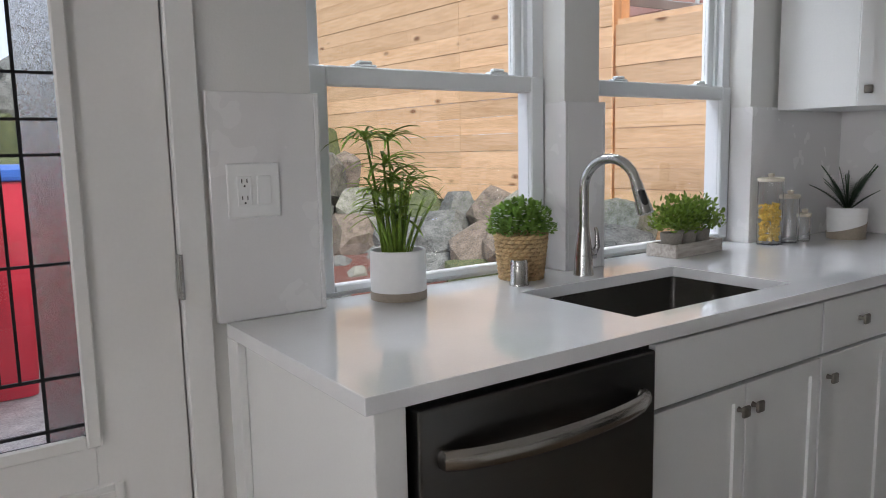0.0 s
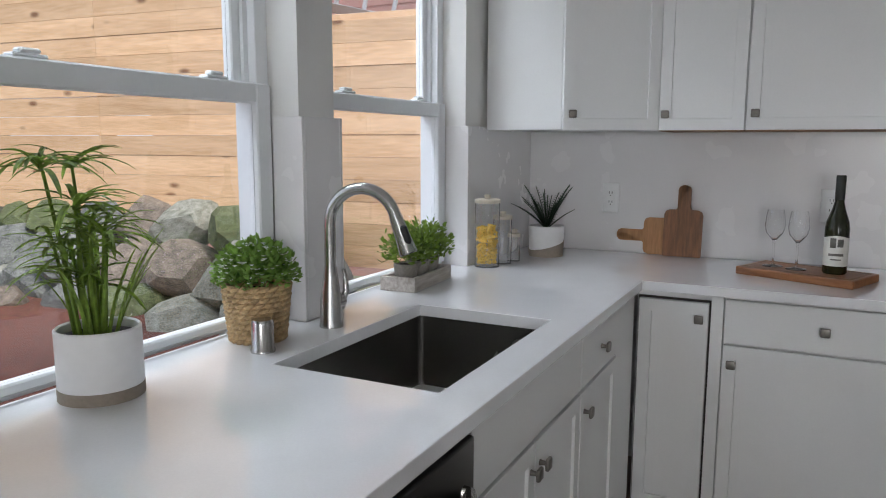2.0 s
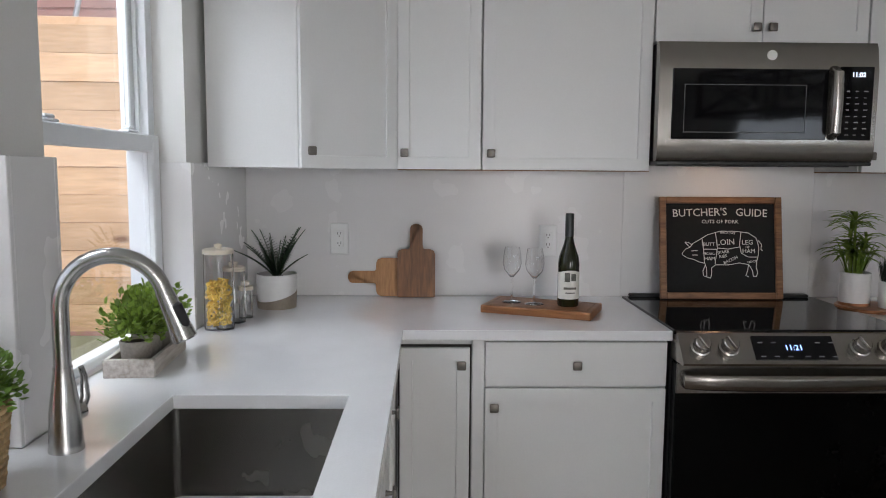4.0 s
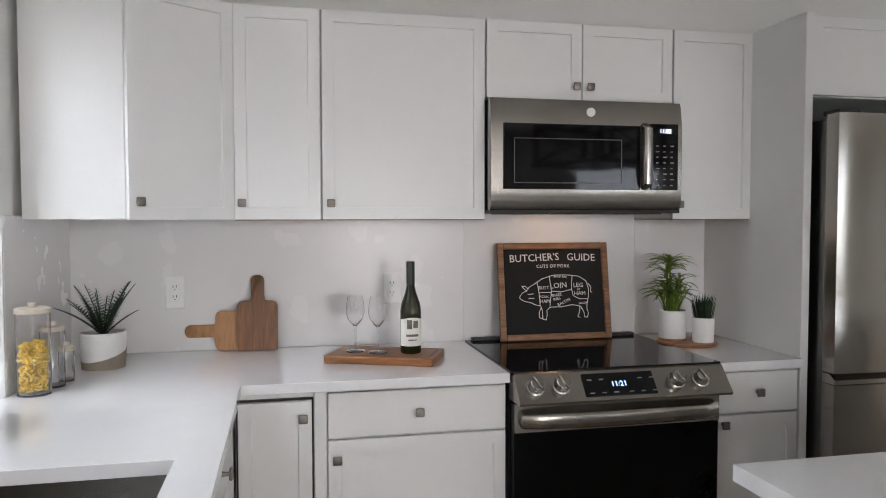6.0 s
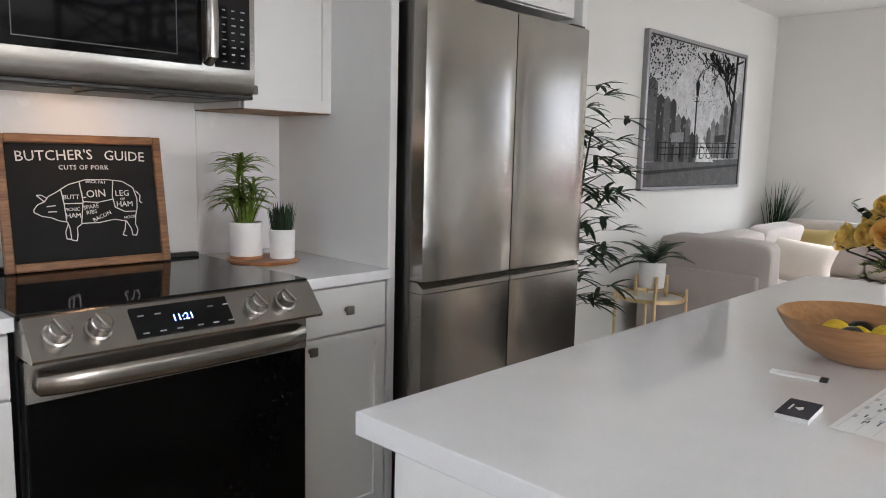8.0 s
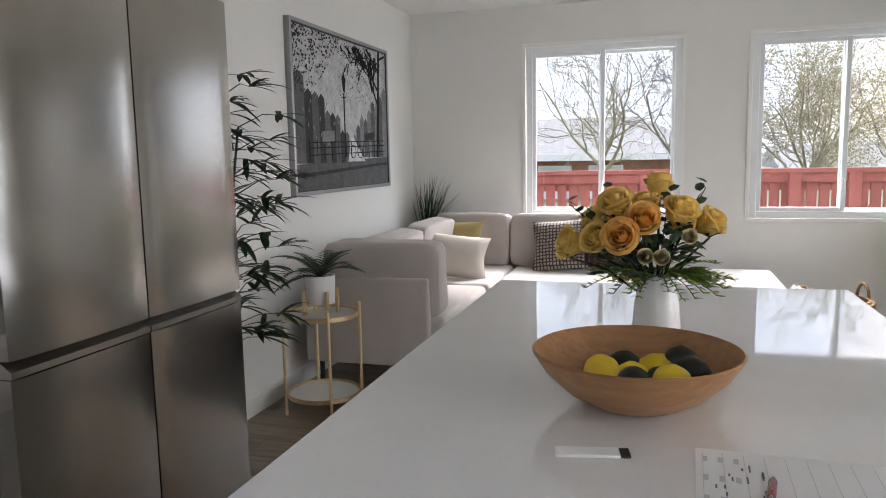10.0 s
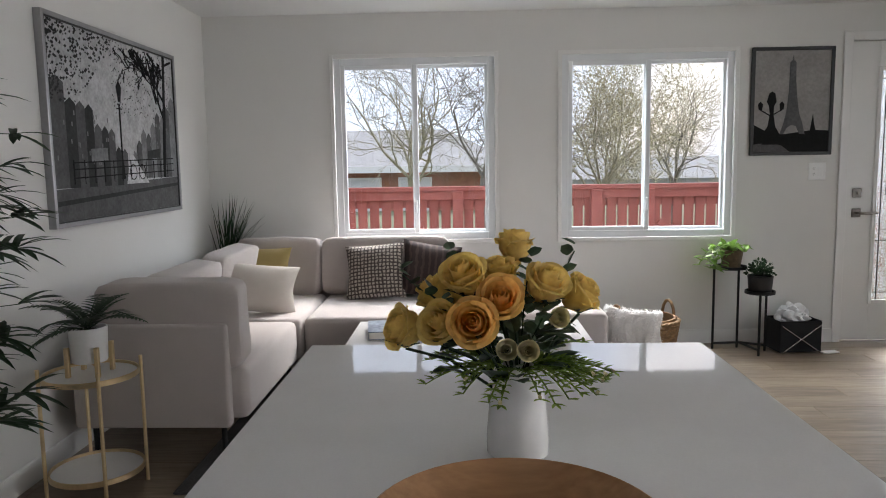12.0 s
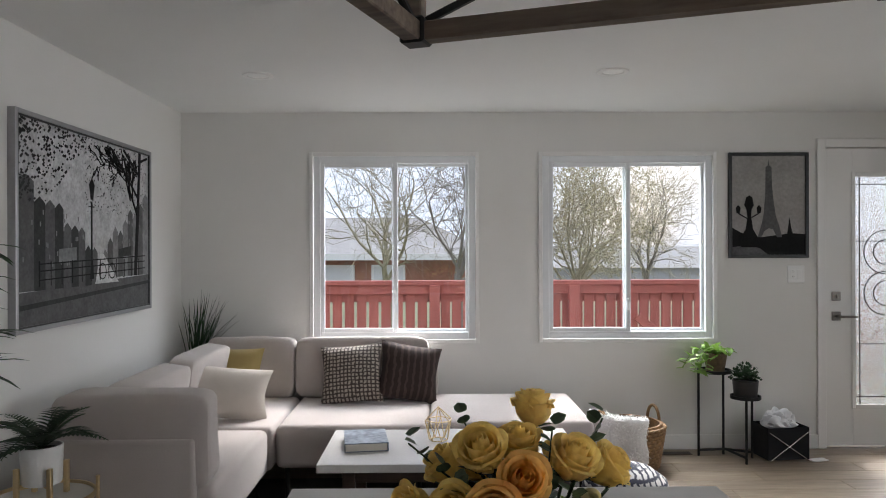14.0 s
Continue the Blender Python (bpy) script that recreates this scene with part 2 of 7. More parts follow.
VINYL = material("white_vinyl", (0.78, 0.80, 0.81), 0.35, vary=0.02, scale=5, fine=90)
STEEL = brushed("brushed_steel", (0.40, 0.375, 0.35), 0.24, "x")
STEEL_V = brushed("brushed_steel_upright", (0.40, 0.375, 0.345), 0.19, "z")
STEEL_DARK = brushed("dark_steel", (0.16, 0.155, 0.15), 0.3, "x")
NICKEL = brushed("brushed_nickel", (0.5, 0.49, 0.47), 0.25, "z")
SINK = brushed("sink_steel", (0.28, 0.265, 0.245), 0.27, "x")
KNOB = material("pewter_knob", (0.22, 0.20, 0.18), 0.38, 0.9, vary=0.2, scale=30, fine=200)
BLACKGLASS = material("black_glass", (0.006, 0.006, 0.007), 0.06, vary=0.1)
BLACK = material("black_plastic", (0.02, 0.02, 0.021), 0.45, vary=0.15, scale=20)
PLATE = material("white_plastic", (0.82, 0.82, 0.81), 0.35, vary=0.02)
BLACKMETAL = material("black_metal", (0.02, 0.02, 0.02), 0.45, 0.6, vary=0.2, scale=20)
GOLD = material("brass", (0.72, 0.56, 0.33), 0.32, 1.0, vary=0.08, scale=20)
CLEAR = glass("clear_glass")
TEXTURED = glass("rippled_glass", 0.22, (0.97, 0.98, 1), 1.0, 90)
REEDED = glass("reeded_glass", 0.12, (0.97, 0.98, 1), 0.8, 160)
CERAMIC = material("white_ceramic", (0.80, 0.79, 0.78), 0.3, vary=0.03, scale=8)
TAUPE = material("taupe_glaze", (0.30, 0.25, 0.20), 0.6, vary=0.12, scale=15, fine=140, bump=0.2)
CONCRETE = material("grey_concrete", (0.30, 0.27, 0.24), 0.8, vary=0.2, scale=15, fine=150, bump=0.3)
LEAF = material("leaf_green", (0.21, 0.32, 0.045), 0.45, vary=0.5, scale=12, fine=70)
LEAF_DARK = material("leaf_dark_green", (0.030, 0.066, 0.028), 0.45, vary=0.45, scale=12, fine=60)
LEAF_LIGHT = material("leaf_bright_green", (0.20, 0.34, 0.06), 0.45, vary=0.45, scale=14, fine=70)
SOIL = material("dark_soil", (0.035, 0.026, 0.02), 0.95, vary=0.5, scale=40, fine=200, bump=0.8)
LINEN = material("beige_linen", (0.45, 0.40, 0.375), 0.9, vary=0.08, scale=5, fine=420, bump=0.5, sheen=0.3)
WALNUT = wood("walnut", (0.30, 0.145, 0.06), (0.13, 0.055, 0.022), 0.5, "x", 9)
ACACIA = wood("acacia_board", (0.27, 0.115, 0.042), (0.12, 0.048, 0.017), 0.45, "z", 9)
CHERRY = wood("cherry_board", (0.36, 0.15, 0.055), (0.20, 0.075, 0.026), 0.4, "y", 9)
BOWLWOOD = wood("bowl_wood", (0.44, 0.235, 0.105), (0.30, 0.145, 0.058), 0.4, "x", 7)
CEDAR = wood("cedar_board", (0.82, 0.56, 0.34), (0.62, 0.38, 0.20), 0.75, "x", 5, 5.5, 0.14)
OAKFLOOR = wood("oak_plank", (0.30, 0.235, 0.17), (0.17, 0.125, 0.088), 0.36, "x", 3.5, 0, 0.14)
REDPAINT = wood("red_stained_fence", (0.37, 0.105, 0.085), (0.27, 0.070, 0.058), 0.75, "z", 4, 0, 0.08)



def translucent(m, share):
    """Light passes through thin leaves."""
    n, l = m.node_tree.nodes, m.node_tree.links
    p, out = n["Principled BSDF"], n["Material Output"]
    t, mix = n.new("ShaderNodeBsdfTranslucent"), n.new("ShaderNodeMixShader")
    l.new(p.inputs["Base Color"].links[0].from_socket, t.inputs["Color"])
    mix.inputs["Fac"].default_value = share
    l.new(p.outputs["BSDF"], mix.inputs[1])
    l.new(t.outputs["BSDF"], mix.inputs[2])
    l.new(mix.outputs["Shader"], out.inputs["Surface"])


for leaf_ in (LEAF, LEAF_LIGHT, LEAF_DARK):
    translucent(leaf_, 0.4)
BLACKGLASS.node_tree.nodes["Principled BSDF"].inputs["Specular IOR Level"].default_value = 0.35
OVENGLASS = material("oven_door_glass", (0.004, 0.004, 0.004), 0.10, vary=0.1)
OVENGLASS.node_tree.nodes["Principled BSDF"].inputs["Specular IOR Level"].default_value = 0.12

# ---- the plan, in metres ----
NY = 0.012            # north wall face
EX = 0.012            # east wall face in the kitchen
LX = -0.085           # east wall face in the living room
SY = -7.27            # south wall face
WX = -6.2             # west wall face
CH = 2.44             # ceiling
CT = 0.914            # counter top
W1 = (-2.46, -1.622)  # kitchen windows
W2 = (-1.473, -0.646)
WTOP = 2.24
D1 = (-3.705, -2.79)  # north door
L1 = (-2.220, -1.020)  # living windows
L2 = (-3.938, -2.672)
LZ = (0.786, 2.140)
D2 = (-5.66, -4.739)   # south door
V1 = (-2.6, -1.5)     # west windows
V2 = (-5.4, -4.2)


def wall_with_openings(name, along, face, back, span, openings, label):
    """A wall along x or y from span[0] to span[1]; openings: (from, to, low, high)."""
    bm = B()

    def piece(a0, a1, z0, z1):
        if a1 - a0 < 1e-4 or z1 - z0 < 1e-4:
            return
        if along == "x":
            box(bm, a0, a1, face, back, z0, z1)
        else:
            box(bm, face, back, a0, a1, z0, z1)
    cuts = sorted(openings)
    at = span[0]
    for a0, a1, z0, z1 in cuts:
        piece(at, a0, 0, CH + 0.05)
        piece(a0, a1, 0, z0)
        piece(a0, a1, z1, CH + 0.05)
        at = a1
    piece(at, span[1], 0, CH + 0.05)
    return structure(name, bm, WALL, label)


wall_n = wall_with_openings("wall_north", "x", NY, 0.18, (WX - 0.15, 0.16), [(*D1, 0, 2.07), (*W1, CT - 0.032, WTOP), (*W2, CT - 0.032, WTOP)], "off-white painted wall with two windows over the counter")
wall_s = wall_with_openings("wall_south", "x", SY, SY - 0.16, (WX - 0.15, 0.16), [(*D2, 0, 2.18), (*L1, *LZ), (*L2, *LZ)], "off-white painted living room wall with windows")
wall_w = wall_with_openings("wall_west", "y", WX, WX - 0.15, (SY, NY), [(*V2, 0.75, 2.1), (*V1, 0.75, 2.1)], "off-white painted wall")
bm = B()
box(bm, EX, 0.16, -3.72, NY, 0, CH + 0.05)
box(bm, LX, 0.16, SY, -3.72, 0, CH + 0.05)
structure("wall_east", bm, WALL, "off-white painted wall behind range and sofa")
bm = B()
box(bm, WX - 0.15, 0.16, SY - 0.16, 0.18, CH, CH + 0.12)
structure("ceiling", bm, CEIL, "flat white painted ceiling")

# baseboards
for name, a in (("baseboard", (LX - 0.014, LX, SY, -3.72)), ("baseboard", (-4.678, LX - 0.014, SY, SY + 0.014)), ("baseboard", (WX, -5.721, SY, SY + 0.014)), ("baseboard", (WX, WX + 0.014, SY + 0.014, NY))):
    bm = B()
    box(bm, *a, 0, 0.105, 0.003)
    structure(name, bm, TRIM, "white painted baseboard")

# door casings
def casing(name, x0, x1, top, face, out, w):
    bm = B()
    y0, y1 = sorted((face, face + out))
    box(bm, x0 - w, x0, y0, y1, 0, top + w, 0.003)
    box(bm, x1, x1 + w, y0, y1, 0, top + w, 0.003)
    box(bm, x0, x1, y0, y1, top, top + w, 0.003)
    structure(name, bm, TRIM, "white painted door casing")


casing("trim", D1[0], D1[1], 2.07, NY, -0.016, 0.062)
casing("trim", D2[0], D2[1], 2.18, SY, 0.016, 0.061)


def pane(parent, x0, x1, y0, y1, z0, z1, mat=CLEAR, name="pane"):
    bm = B()
    box(bm, x0, x1, y0, y1, z0, z1)
    ob = part(name, bm, mat, parent)
    ob.visible_shadow = False
    return ob


def ring(bm, x0, x1, z0, z1, w, y0, y1, bevel=0.003, bottom=None, top=None):
    """A rectangular frame in the x-z plane."""
    b, t = (bottom or w), (top or w)
    box(bm, x0, x0 + w, y0, y1, z0, z1, bevel)
    box(bm, x1 - w, x1, y0, y1, z0, z1, bevel)
    box(bm, x0 + w, x1 - w, y0, y1, z0, z0 + b, bevel)
    box(bm, x0 + w, x1 - w, y0, y1, z1 - t, z1, bevel)


def double_hung(name, x0, x1):
    """A white vinyl double-hung window, lower sash in front."""
    w = tagged(new(name), "white vinyl double-hung window above the counter", kind="structure")
    z0, rail = CT, 1.512
    bm = B()
    ring(bm, x0, x1, z0, WTOP, 0.045, 0.105, 0.178, 0.002, bottom=0.012)
    part("window_frame", bm, VINYL, w)
    for q in (x0 + 0.045, x1 - 0.061):
        bm = B()
        box(bm, q, q + 0.016, 0.128, 0.138, rail, WTOP - 0.045)
        part("sash_track", bm, VINYL, w)
    bm = B()
    ring(bm, x0 + 0.032, x1 - 0.012, z0 + 0.012, rail, 0.052, 0.088, 0.124, 0.004, bottom=0.022, top=0.05)
    low = part("lower_sash", bm, VINYL, w)
    pane(low, x0 + 0.084, x1 - 0.064, 0.104, 0.108, z0 + 0.034, rail - 0.05)
    bm = B()
    ring(bm, x0 + 0.045, x1 - 0.045, rail - 0.045, WTOP - 0.045, 0.045, 0.140, 0.172, 0.004)
    up = part("upper_sash", bm, VINYL, w)
    pane(up, x0 + 0.09, x1 - 0.09, 0.154, 0.158, rail, WTOP - 0.09)
    for f in (0.24, 0.78):
        bm = B()
        xm = x0 + (x1 - x0) * f
        box(bm, xm - 0.034, xm + 0.034, 0.094, 0.124, rail, rail + 0.008, 0.003)
        box(bm, xm - 0.018, xm + 0.024, 0.098, 0.122, rail + 0.008, rail + 0.018, 0.004)
        part("sash_lock", bm, VINYL, w)
    return w


double_hung("window_1", *W1)
double_hung("window_2", *W2)


def slider(name, x0, x1):
    """A white vinyl sliding window in the south wall, with a thin picture-frame trim."""
    w = tagged(new(name), "white vinyl sliding window with thin trim", kind="structure")
    z0, z1 = LZ
    bm = B()
    ring(bm, x0 - 0.012, x1 + 0.012, z0 - 0.012, z1 + 0.012, 0.028, SY, SY + 0.014, 0.002)
    part("window_trim", bm, TRIM, w)
    bm = B()
    ring(bm, x0 + 0.016, x1 - 0.016, z0 + 0.016, z1 - 0.016, 0.050, SY - 0.075, SY - 0.006, 0.003)
    part("window_frame", bm, VINYL, w)
    xm = (x0 + x1) / 2
    bm = B()
    ring(bm, xm - 0.024, x1 - 0.062, z0 + 0.062, z1 - 0.062, 0.034, SY - 0.034, SY - 0.010, 0.003)
    a = part("sliding_sash", bm, VINYL, w)
    pane(a, xm + 0.010, x1 - 0.096, SY - 0.024, SY - 0.020, z0 + 0.096, z1 - 0.096)
    bm = B()
    ring(bm, x0 + 0.062, xm + 0.022, z0 + 0.062, z1 - 0.062, 0.026, SY - 0.066, SY - 0.040, 0.003)
    b = part("fixed_sash", bm, VINYL, w)
    pane(b, x0 + 0.088, xm - 0.004, SY - 0.055, SY - 0.051, z0 + 0.088, z1 - 0.088)
    bm = B()
    box(bm, xm - 0.012, xm + 0.006, SY - 0.010, SY + 0.006, 1.0, 1.09, 0.004)
    part("latch", bm, VINYL, w)


slider("window_3", *L1)
slider("window_4", *L2)
for i, (a, b) in enumerate((V1, V2)):
    w = tagged(new("window_%d" % (5 + i)), "white vinyl picture window", kind="structure")
    w.matrix_basis = pose(WX - 0.05, b, 0, 0, 0, -90)
    bm = B()
    ring(bm, 0, b - a, 0.75, 2.1, 0.05, -0.03, 0.04, 0.003)
    part("window_frame", bm, VINYL, w)
    pane(w, 0.05, b - a - 0.05, 0.0, 0.004, 0.8, 2.05)


LEAD = material("black_lead_came", (0.02, 0.02, 0.022), 0.5, 0.3, vary=0.2)


def came(bm, x0, z0, x1, z1, y, w=0.006):
    d = Vector((x1 - x0, 0, z1 - z0))
    n = Vector((-d.z, 0, d.x)).normalized() * w / 2
    a, b = Vector((x0, y, z0)), Vector((x1, y, z1))
    f = [bm.verts.new(q) for q in (a - n, b - n, b + n, a + n)]
    g = [bm.verts.new(q.co + Vector((0, 0.006, 0))) for q in f]
    bm.faces.new(f)
    bm.faces.new(g[::-1])
    for i in range(4):
        j = (i + 1) % 4
        bm.faces.new((f[i], g[i], g[j], f[j]))


def door_slab(name, x0, x1, y0, y1, z0, z1, gx0, gx1, gz0, gz1, face):
    """A white door with a large glass opening and its moulding. face: -1 towards the north room side."""
    d = tagged(new(name), "white door with leaded decorative glass", kind="structure")
    bm = B()
    box(bm, x0, gx0, y0, y1, z0, z1, 0.002)
    box(bm, gx1, x1, y0, y1, z0, z1, 0.002)
    box(bm, gx0, gx1, y0, y1, z0, gz0, 0.002)
    box(bm, gx0, gx1, y0, y1, gz1, z1, 0.002)
    part("door_panel", bm, TRIM, d)
    f = y0 if face < 0 else y1
    bm = B()
    q0, q1 = sorted((f, f + face * 0.012))
    ring(bm, gx0 - 0.012, gx1 + 0.012, gz0 - 0.012, gz1 + 0.012, 0.03, q0, q1, 0.004)
    part("glass_moulding", bm, TRIM, d)
    return d


# north door: geometric leaded glass
gx0, gx1, gz0, gz1 = -3.515, -2.985, 0.70, 1.90
d1 = door_slab("door_1", D1[0] + 0.003, D1[1] - 0.004, 0.016, 0.06, 0.008, 2.066, gx0, gx1, gz0, gz1, -1)
bm = B()
ring(bm, gx0 - 0.05, gx1 + 0.05, 0.22, 0.60, 0.02, 0.010, 0.017, 0.003)
part("raised_panel", bm, TRIM, d1)
yg = 0.036
xa, xb, xc, xd = gx1 - 0.012, gx1 - 0.085, gx1 - 0.125, gx1 - 0.160
pane(d1, xb, gx1, yg, yg + 0.004, gz0, gz1, TEXTURED, "rippled_pane")
pane(d1, gx0, gx0 + 0.085, yg, yg + 0.004, gz0, gz1, TEXTURED, "rippled_pane")
pane(d1, gx0 + 0.165, xd - 0.005, yg, yg + 0.004, 0.86, 1.58, REEDED, "reeded_pane")
pane(d1, gx0 + 0.085, xb, yg + 0.006, yg + 0.009, gz0, gz1, CLEAR, "clear_pane")
bm = B()
for x in (gx1 - 0.010, xb, gx0 + 0.010, gx0 + 0.085):
    came(bm, x, gz0, x, gz1, yg - 0.004, 0.007)
for x in (xc, xd, gx0 + 0.125, gx0 + 0.165):
    came(bm, x, 0.845, x, gz1 - 0.12, yg - 0.004, 0.006)
for z in (0.735, 0.845, gz1 - 0.12, gz1 - 0.01, gz0 + 0.008):
    came(bm, gx0, z, gx1, z, yg - 0.005, 0.007)
for z in (1.08, 1.30, 1.37, 1.46):
    came(bm, xd, z, gx1, z, yg - 0.005, 0.006)
    came(bm, gx0, z, gx0 + 0.165, z, yg - 0.005, 0.006)
came(bm, gx0 + 0.165, 1.38, xd, 1.38, yg - 0.005, 0.006)
part("lead_came", bm, LEAD, d1)
bm = B()
for z in (0.98, 1.85, 0.25):
    box(bm, D1[1] - 0.006, D1[1] + 0.010, 0.000, 0.013, z, z + 0.10, 0.002)
    tube(bm, [(D1[1] - 0.001, -0.004, z), (D1[1] - 0.001, -0.004, z + 0.10)], 0.006, 8)
part("hinge", bm, NICKEL, d1, "brushed nickel hinge")
# south door: full-lite glass with arcs
gx0, gx1, gz0, gz1 = -5.455, -4.950, 0.295, 1.985
d2 = door_slab("door_2", D2[0] + 0.003, D2[1] - 0.003, SY - 0.065, SY - 0.02, 0.012, 2.175, gx0, gx1, gz0, gz1, 1)
pane(d2, gx0, gx1, SY - 0.045, SY - 0.041, gz0, gz1, TEXTURED, "rippled_pane")
bm = B()
yc = SY - 0.038
for x in (gx0 + 0.06, gx1 - 0.06):
    came(bm, x, gz0, x, gz1, yc)
for z in (gz0 + 0.07, gz1 - 0.07, 0.75, 1.5):
    came(bm, gx0, z, gx1, z, yc)
for c, r in (((gx0 + gx1) / 2, 0.16), ((gx0 + gx1) / 2, 0.09)):
    for zc in (1.12, 1.42):
        p = arc((c, 0, zc), r, 0, 360, 28)
        for a, b in zip(p, p[1:]):
            came(bm, a[0], a[2], b[0], b[2], yc)
part("lead_came", bm, LEAD, d2)
bm = B()
box(bm, -4.860, -4.795, SY - 0.02, SY - 0.010, 1.068, 1.133, 0.003)
box(bm, -4.834, -4.821, SY - 0.010, SY + 0.006, 1.088, 1.112, 0.003)
part("deadbolt", bm, KNOB, d2, "dark pewter deadbolt")
bm = B()
box(bm, -4.860, -4.795, SY - 0.02, SY - 0.010, 0.923, 0.988, 0.003)
tube(bm, [(-4.828, SY - 0.01, 0.955), (-4.828, SY + 0.035, 0.955), (-4.85, SY + 0.045, 0.955), (-4.95, SY + 0.045, 0.955)], 0.009, 8)
part("door_handle", bm, KNOB, d2, "dark pewter lever handle")

# ---- quartz backsplash slabs ----
def slab(x0, x1, y0, y1, z0, z1):
    bm = B()
    box(bm, x0, x1, y0, y1, z0, z1, 0.0015)
    structure("backsplash", bm, SLAB, "white quartz backsplash slab")


ST = 1.432
slab(-2.716, W1[0], -0.006, NY, CT, ST)
slab(W1[1], W2[0], -0.006, NY, CT, ST)
slab(W1[1] - 0.012, W1[1], -0.006, 0.088, CT, ST)
slab(W2[0], W2[0] + 0.012, -0.006, 0.088, CT, ST)
slab(W1[0], W1[0] + 0.012, -0.006, 0.088, CT, ST)
slab(W2[1] - 0.012, W2[1], -0.006, 0.088, CT, ST)
slab(W2[1], EX, -0.006, NY, CT, ST)
slab(0.0, EX, -1.505, -0.006, CT, ST)
slab(0.0, EX, -2.27, -1.505, 0.7, 1.6)
slab(0.0, EX, -2.608, -2.27, CT, ST)

# ---- kitchen cabinets ----
EAST = pose(0, 0, 0, 0, 0, -90)  # local x runs south, local y runs into the wall


def facing(face_x, y):
    return pose(face_x, y, 0, 0, 0, -90)


def shaker(bm, x0, x1, z0, z1, th=0.020, rail=0.056, deep=0.008):
    """A door front in the x-z plane, its face at y = 0."""
    box(bm, x0, x1, 0, th, z0, z1, 0.0015)
    bm.normal_update()
    front = max((f for f in bm.faces if f.calc_center_median().y < 0.0005), key=lambda f: f.calc_area())
    bmesh.ops.inset_individual(bm, faces=[front], thickness=rail, depth=0)
    bmesh.ops.inset_individual(bm, faces=[front], thickness=0.0015, depth=0)
    for v in front.verts:
        v.co.y = deep


def knob(parent, x, z):
    bm = B()
    lathe(bm, [(0.0, 0), (0.0075, 0), (0.006, 0.004), (0.005, 0.016), (0.0, 0.016)], 12)
    box(bm, -0.0145, 0.0145, -0.0145, 0.0145, 0.016, 0.026, 0.0045, 2)
    bm.transform(Matrix.Rotation(radians(90), 4, "X"))
    bm.transform(Matrix.Translation((x, 0, z)))
    return part("knob", bm, KNOB, parent, "square pewter knob", True)


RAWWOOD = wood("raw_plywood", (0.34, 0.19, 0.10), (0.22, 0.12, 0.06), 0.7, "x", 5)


def cabinet(name, m, w, depth, z0, z1, fronts, label, toe=False, body_top=None):
    """fronts: (kind, x0, x1, z0, z1, knobs); the carcass stands 22 mm behind the faces."""
    c = thing(name, label, "cabinet", m)
    bm = B()
    if toe:
        box(bm, 0, w, 0.022, depth, 0.10, z1, 0.001)
        box(bm, 0, w, 0.085, depth, 0.0, 0.10)
    else:
        box(bm, 0, w, 0.022, depth, z0, z1, 0.001)
    part("body", bm, CABINET, c)
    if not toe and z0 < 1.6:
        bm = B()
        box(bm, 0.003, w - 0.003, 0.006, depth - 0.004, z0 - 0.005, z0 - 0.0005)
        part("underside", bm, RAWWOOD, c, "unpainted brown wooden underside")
    for kind, x0, x1, a, b, knobs in fronts:
        bm = B()
        if kind == "slab":
            box(bm, x0, x1, 0, 0.020, a, b, 0.002)
        else:
            shaker(bm, x0, x1, a, b)
        f = part("drawer" if kind == "slab" else "door", bm, CABINET, c)
        for kx, kz in knobs:
            knob(f, kx, kz)
    return c


F = -0.63
low = CT - 0.036
end = thing("end_panel", "white painted panel closing the end of the counter run", "panel", pose(-2.675, F, 0))
bm = B()
box(bm, 0, 0.062, 0, 0.6, 0, low, 0.002)
part("panel", bm, CABINET, end)
bm = B()
box(bm, -0.02, 0, 0.575, 0.64, 0, low, 0.002)
part("wall_filler", bm, CABINET, end)
cabinet("sink_cabinet", pose(-1.985, F, 0), 0.698, 0.62, 0, 0.68, [("slab", 0.004, 0.694, 0.724, 0.868, ()), ("shaker", 0.004, 0.345, 0.115, 0.714, ((0.318, 0.655),)), ("shaker", 0.351, 0.694, 0.115, 0.714, ((0.378, 0.655),))], "white shaker sink base cabinet with two doors", True)
cabinet("drawer_cabinet", pose(-1.287, F, 0), 0.40, 0.62, 0, low, [("slab", 0.004, 0.394, 0.724, 0.868, ((0.199, 0.796),)), ("shaker", 0.004, 0.394, 0.115, 0.714, ((0.036, 0.655),))], "white shaker base cabinet with drawer and door", True)
c = cabinet("corner_cabinet", facing(F, -0.63), 0.275, 0.62, 0, low, [("shaker", 0.008, 0.232, 0.115, 0.852, ((0.205, 0.800),))], "white shaker corner cabinet with single door", True)
# near-black sheet on the carcass: the door gap's shade as colour
bm = B()
box(bm, 0.002, 0.238, 0.0215, 0.0225, 0.11, 0.860)
part("shadow_gap", bm, GAP_SHADE, c, "dark sheet painting the shade in the gap round the corner door")
bm = B()
box(bm, 0.240, 0.278, 0.002, 0.022, 0.10, low, 0.001)
part("filler", bm, CABINET, c)
bm = B()
box(bm, -0.887 - 0.003, -0.652, F + 0.004, F + 0.02, 0.1, low)
structure("trim", bm, CABINET, "white corner filler")
cabinet("drawer_cabinet", facing(F, -0.908), 0.59, 0.62, 0, low, [("slab", 0.004, 0.586, 0.728, 0.872, ((0.295, 0.800),)), ("shaker", 0.004, 0.586, 0.115, 0.720, ((0.032, 0.662),))], "white shaker base cabinet beside the range", True)
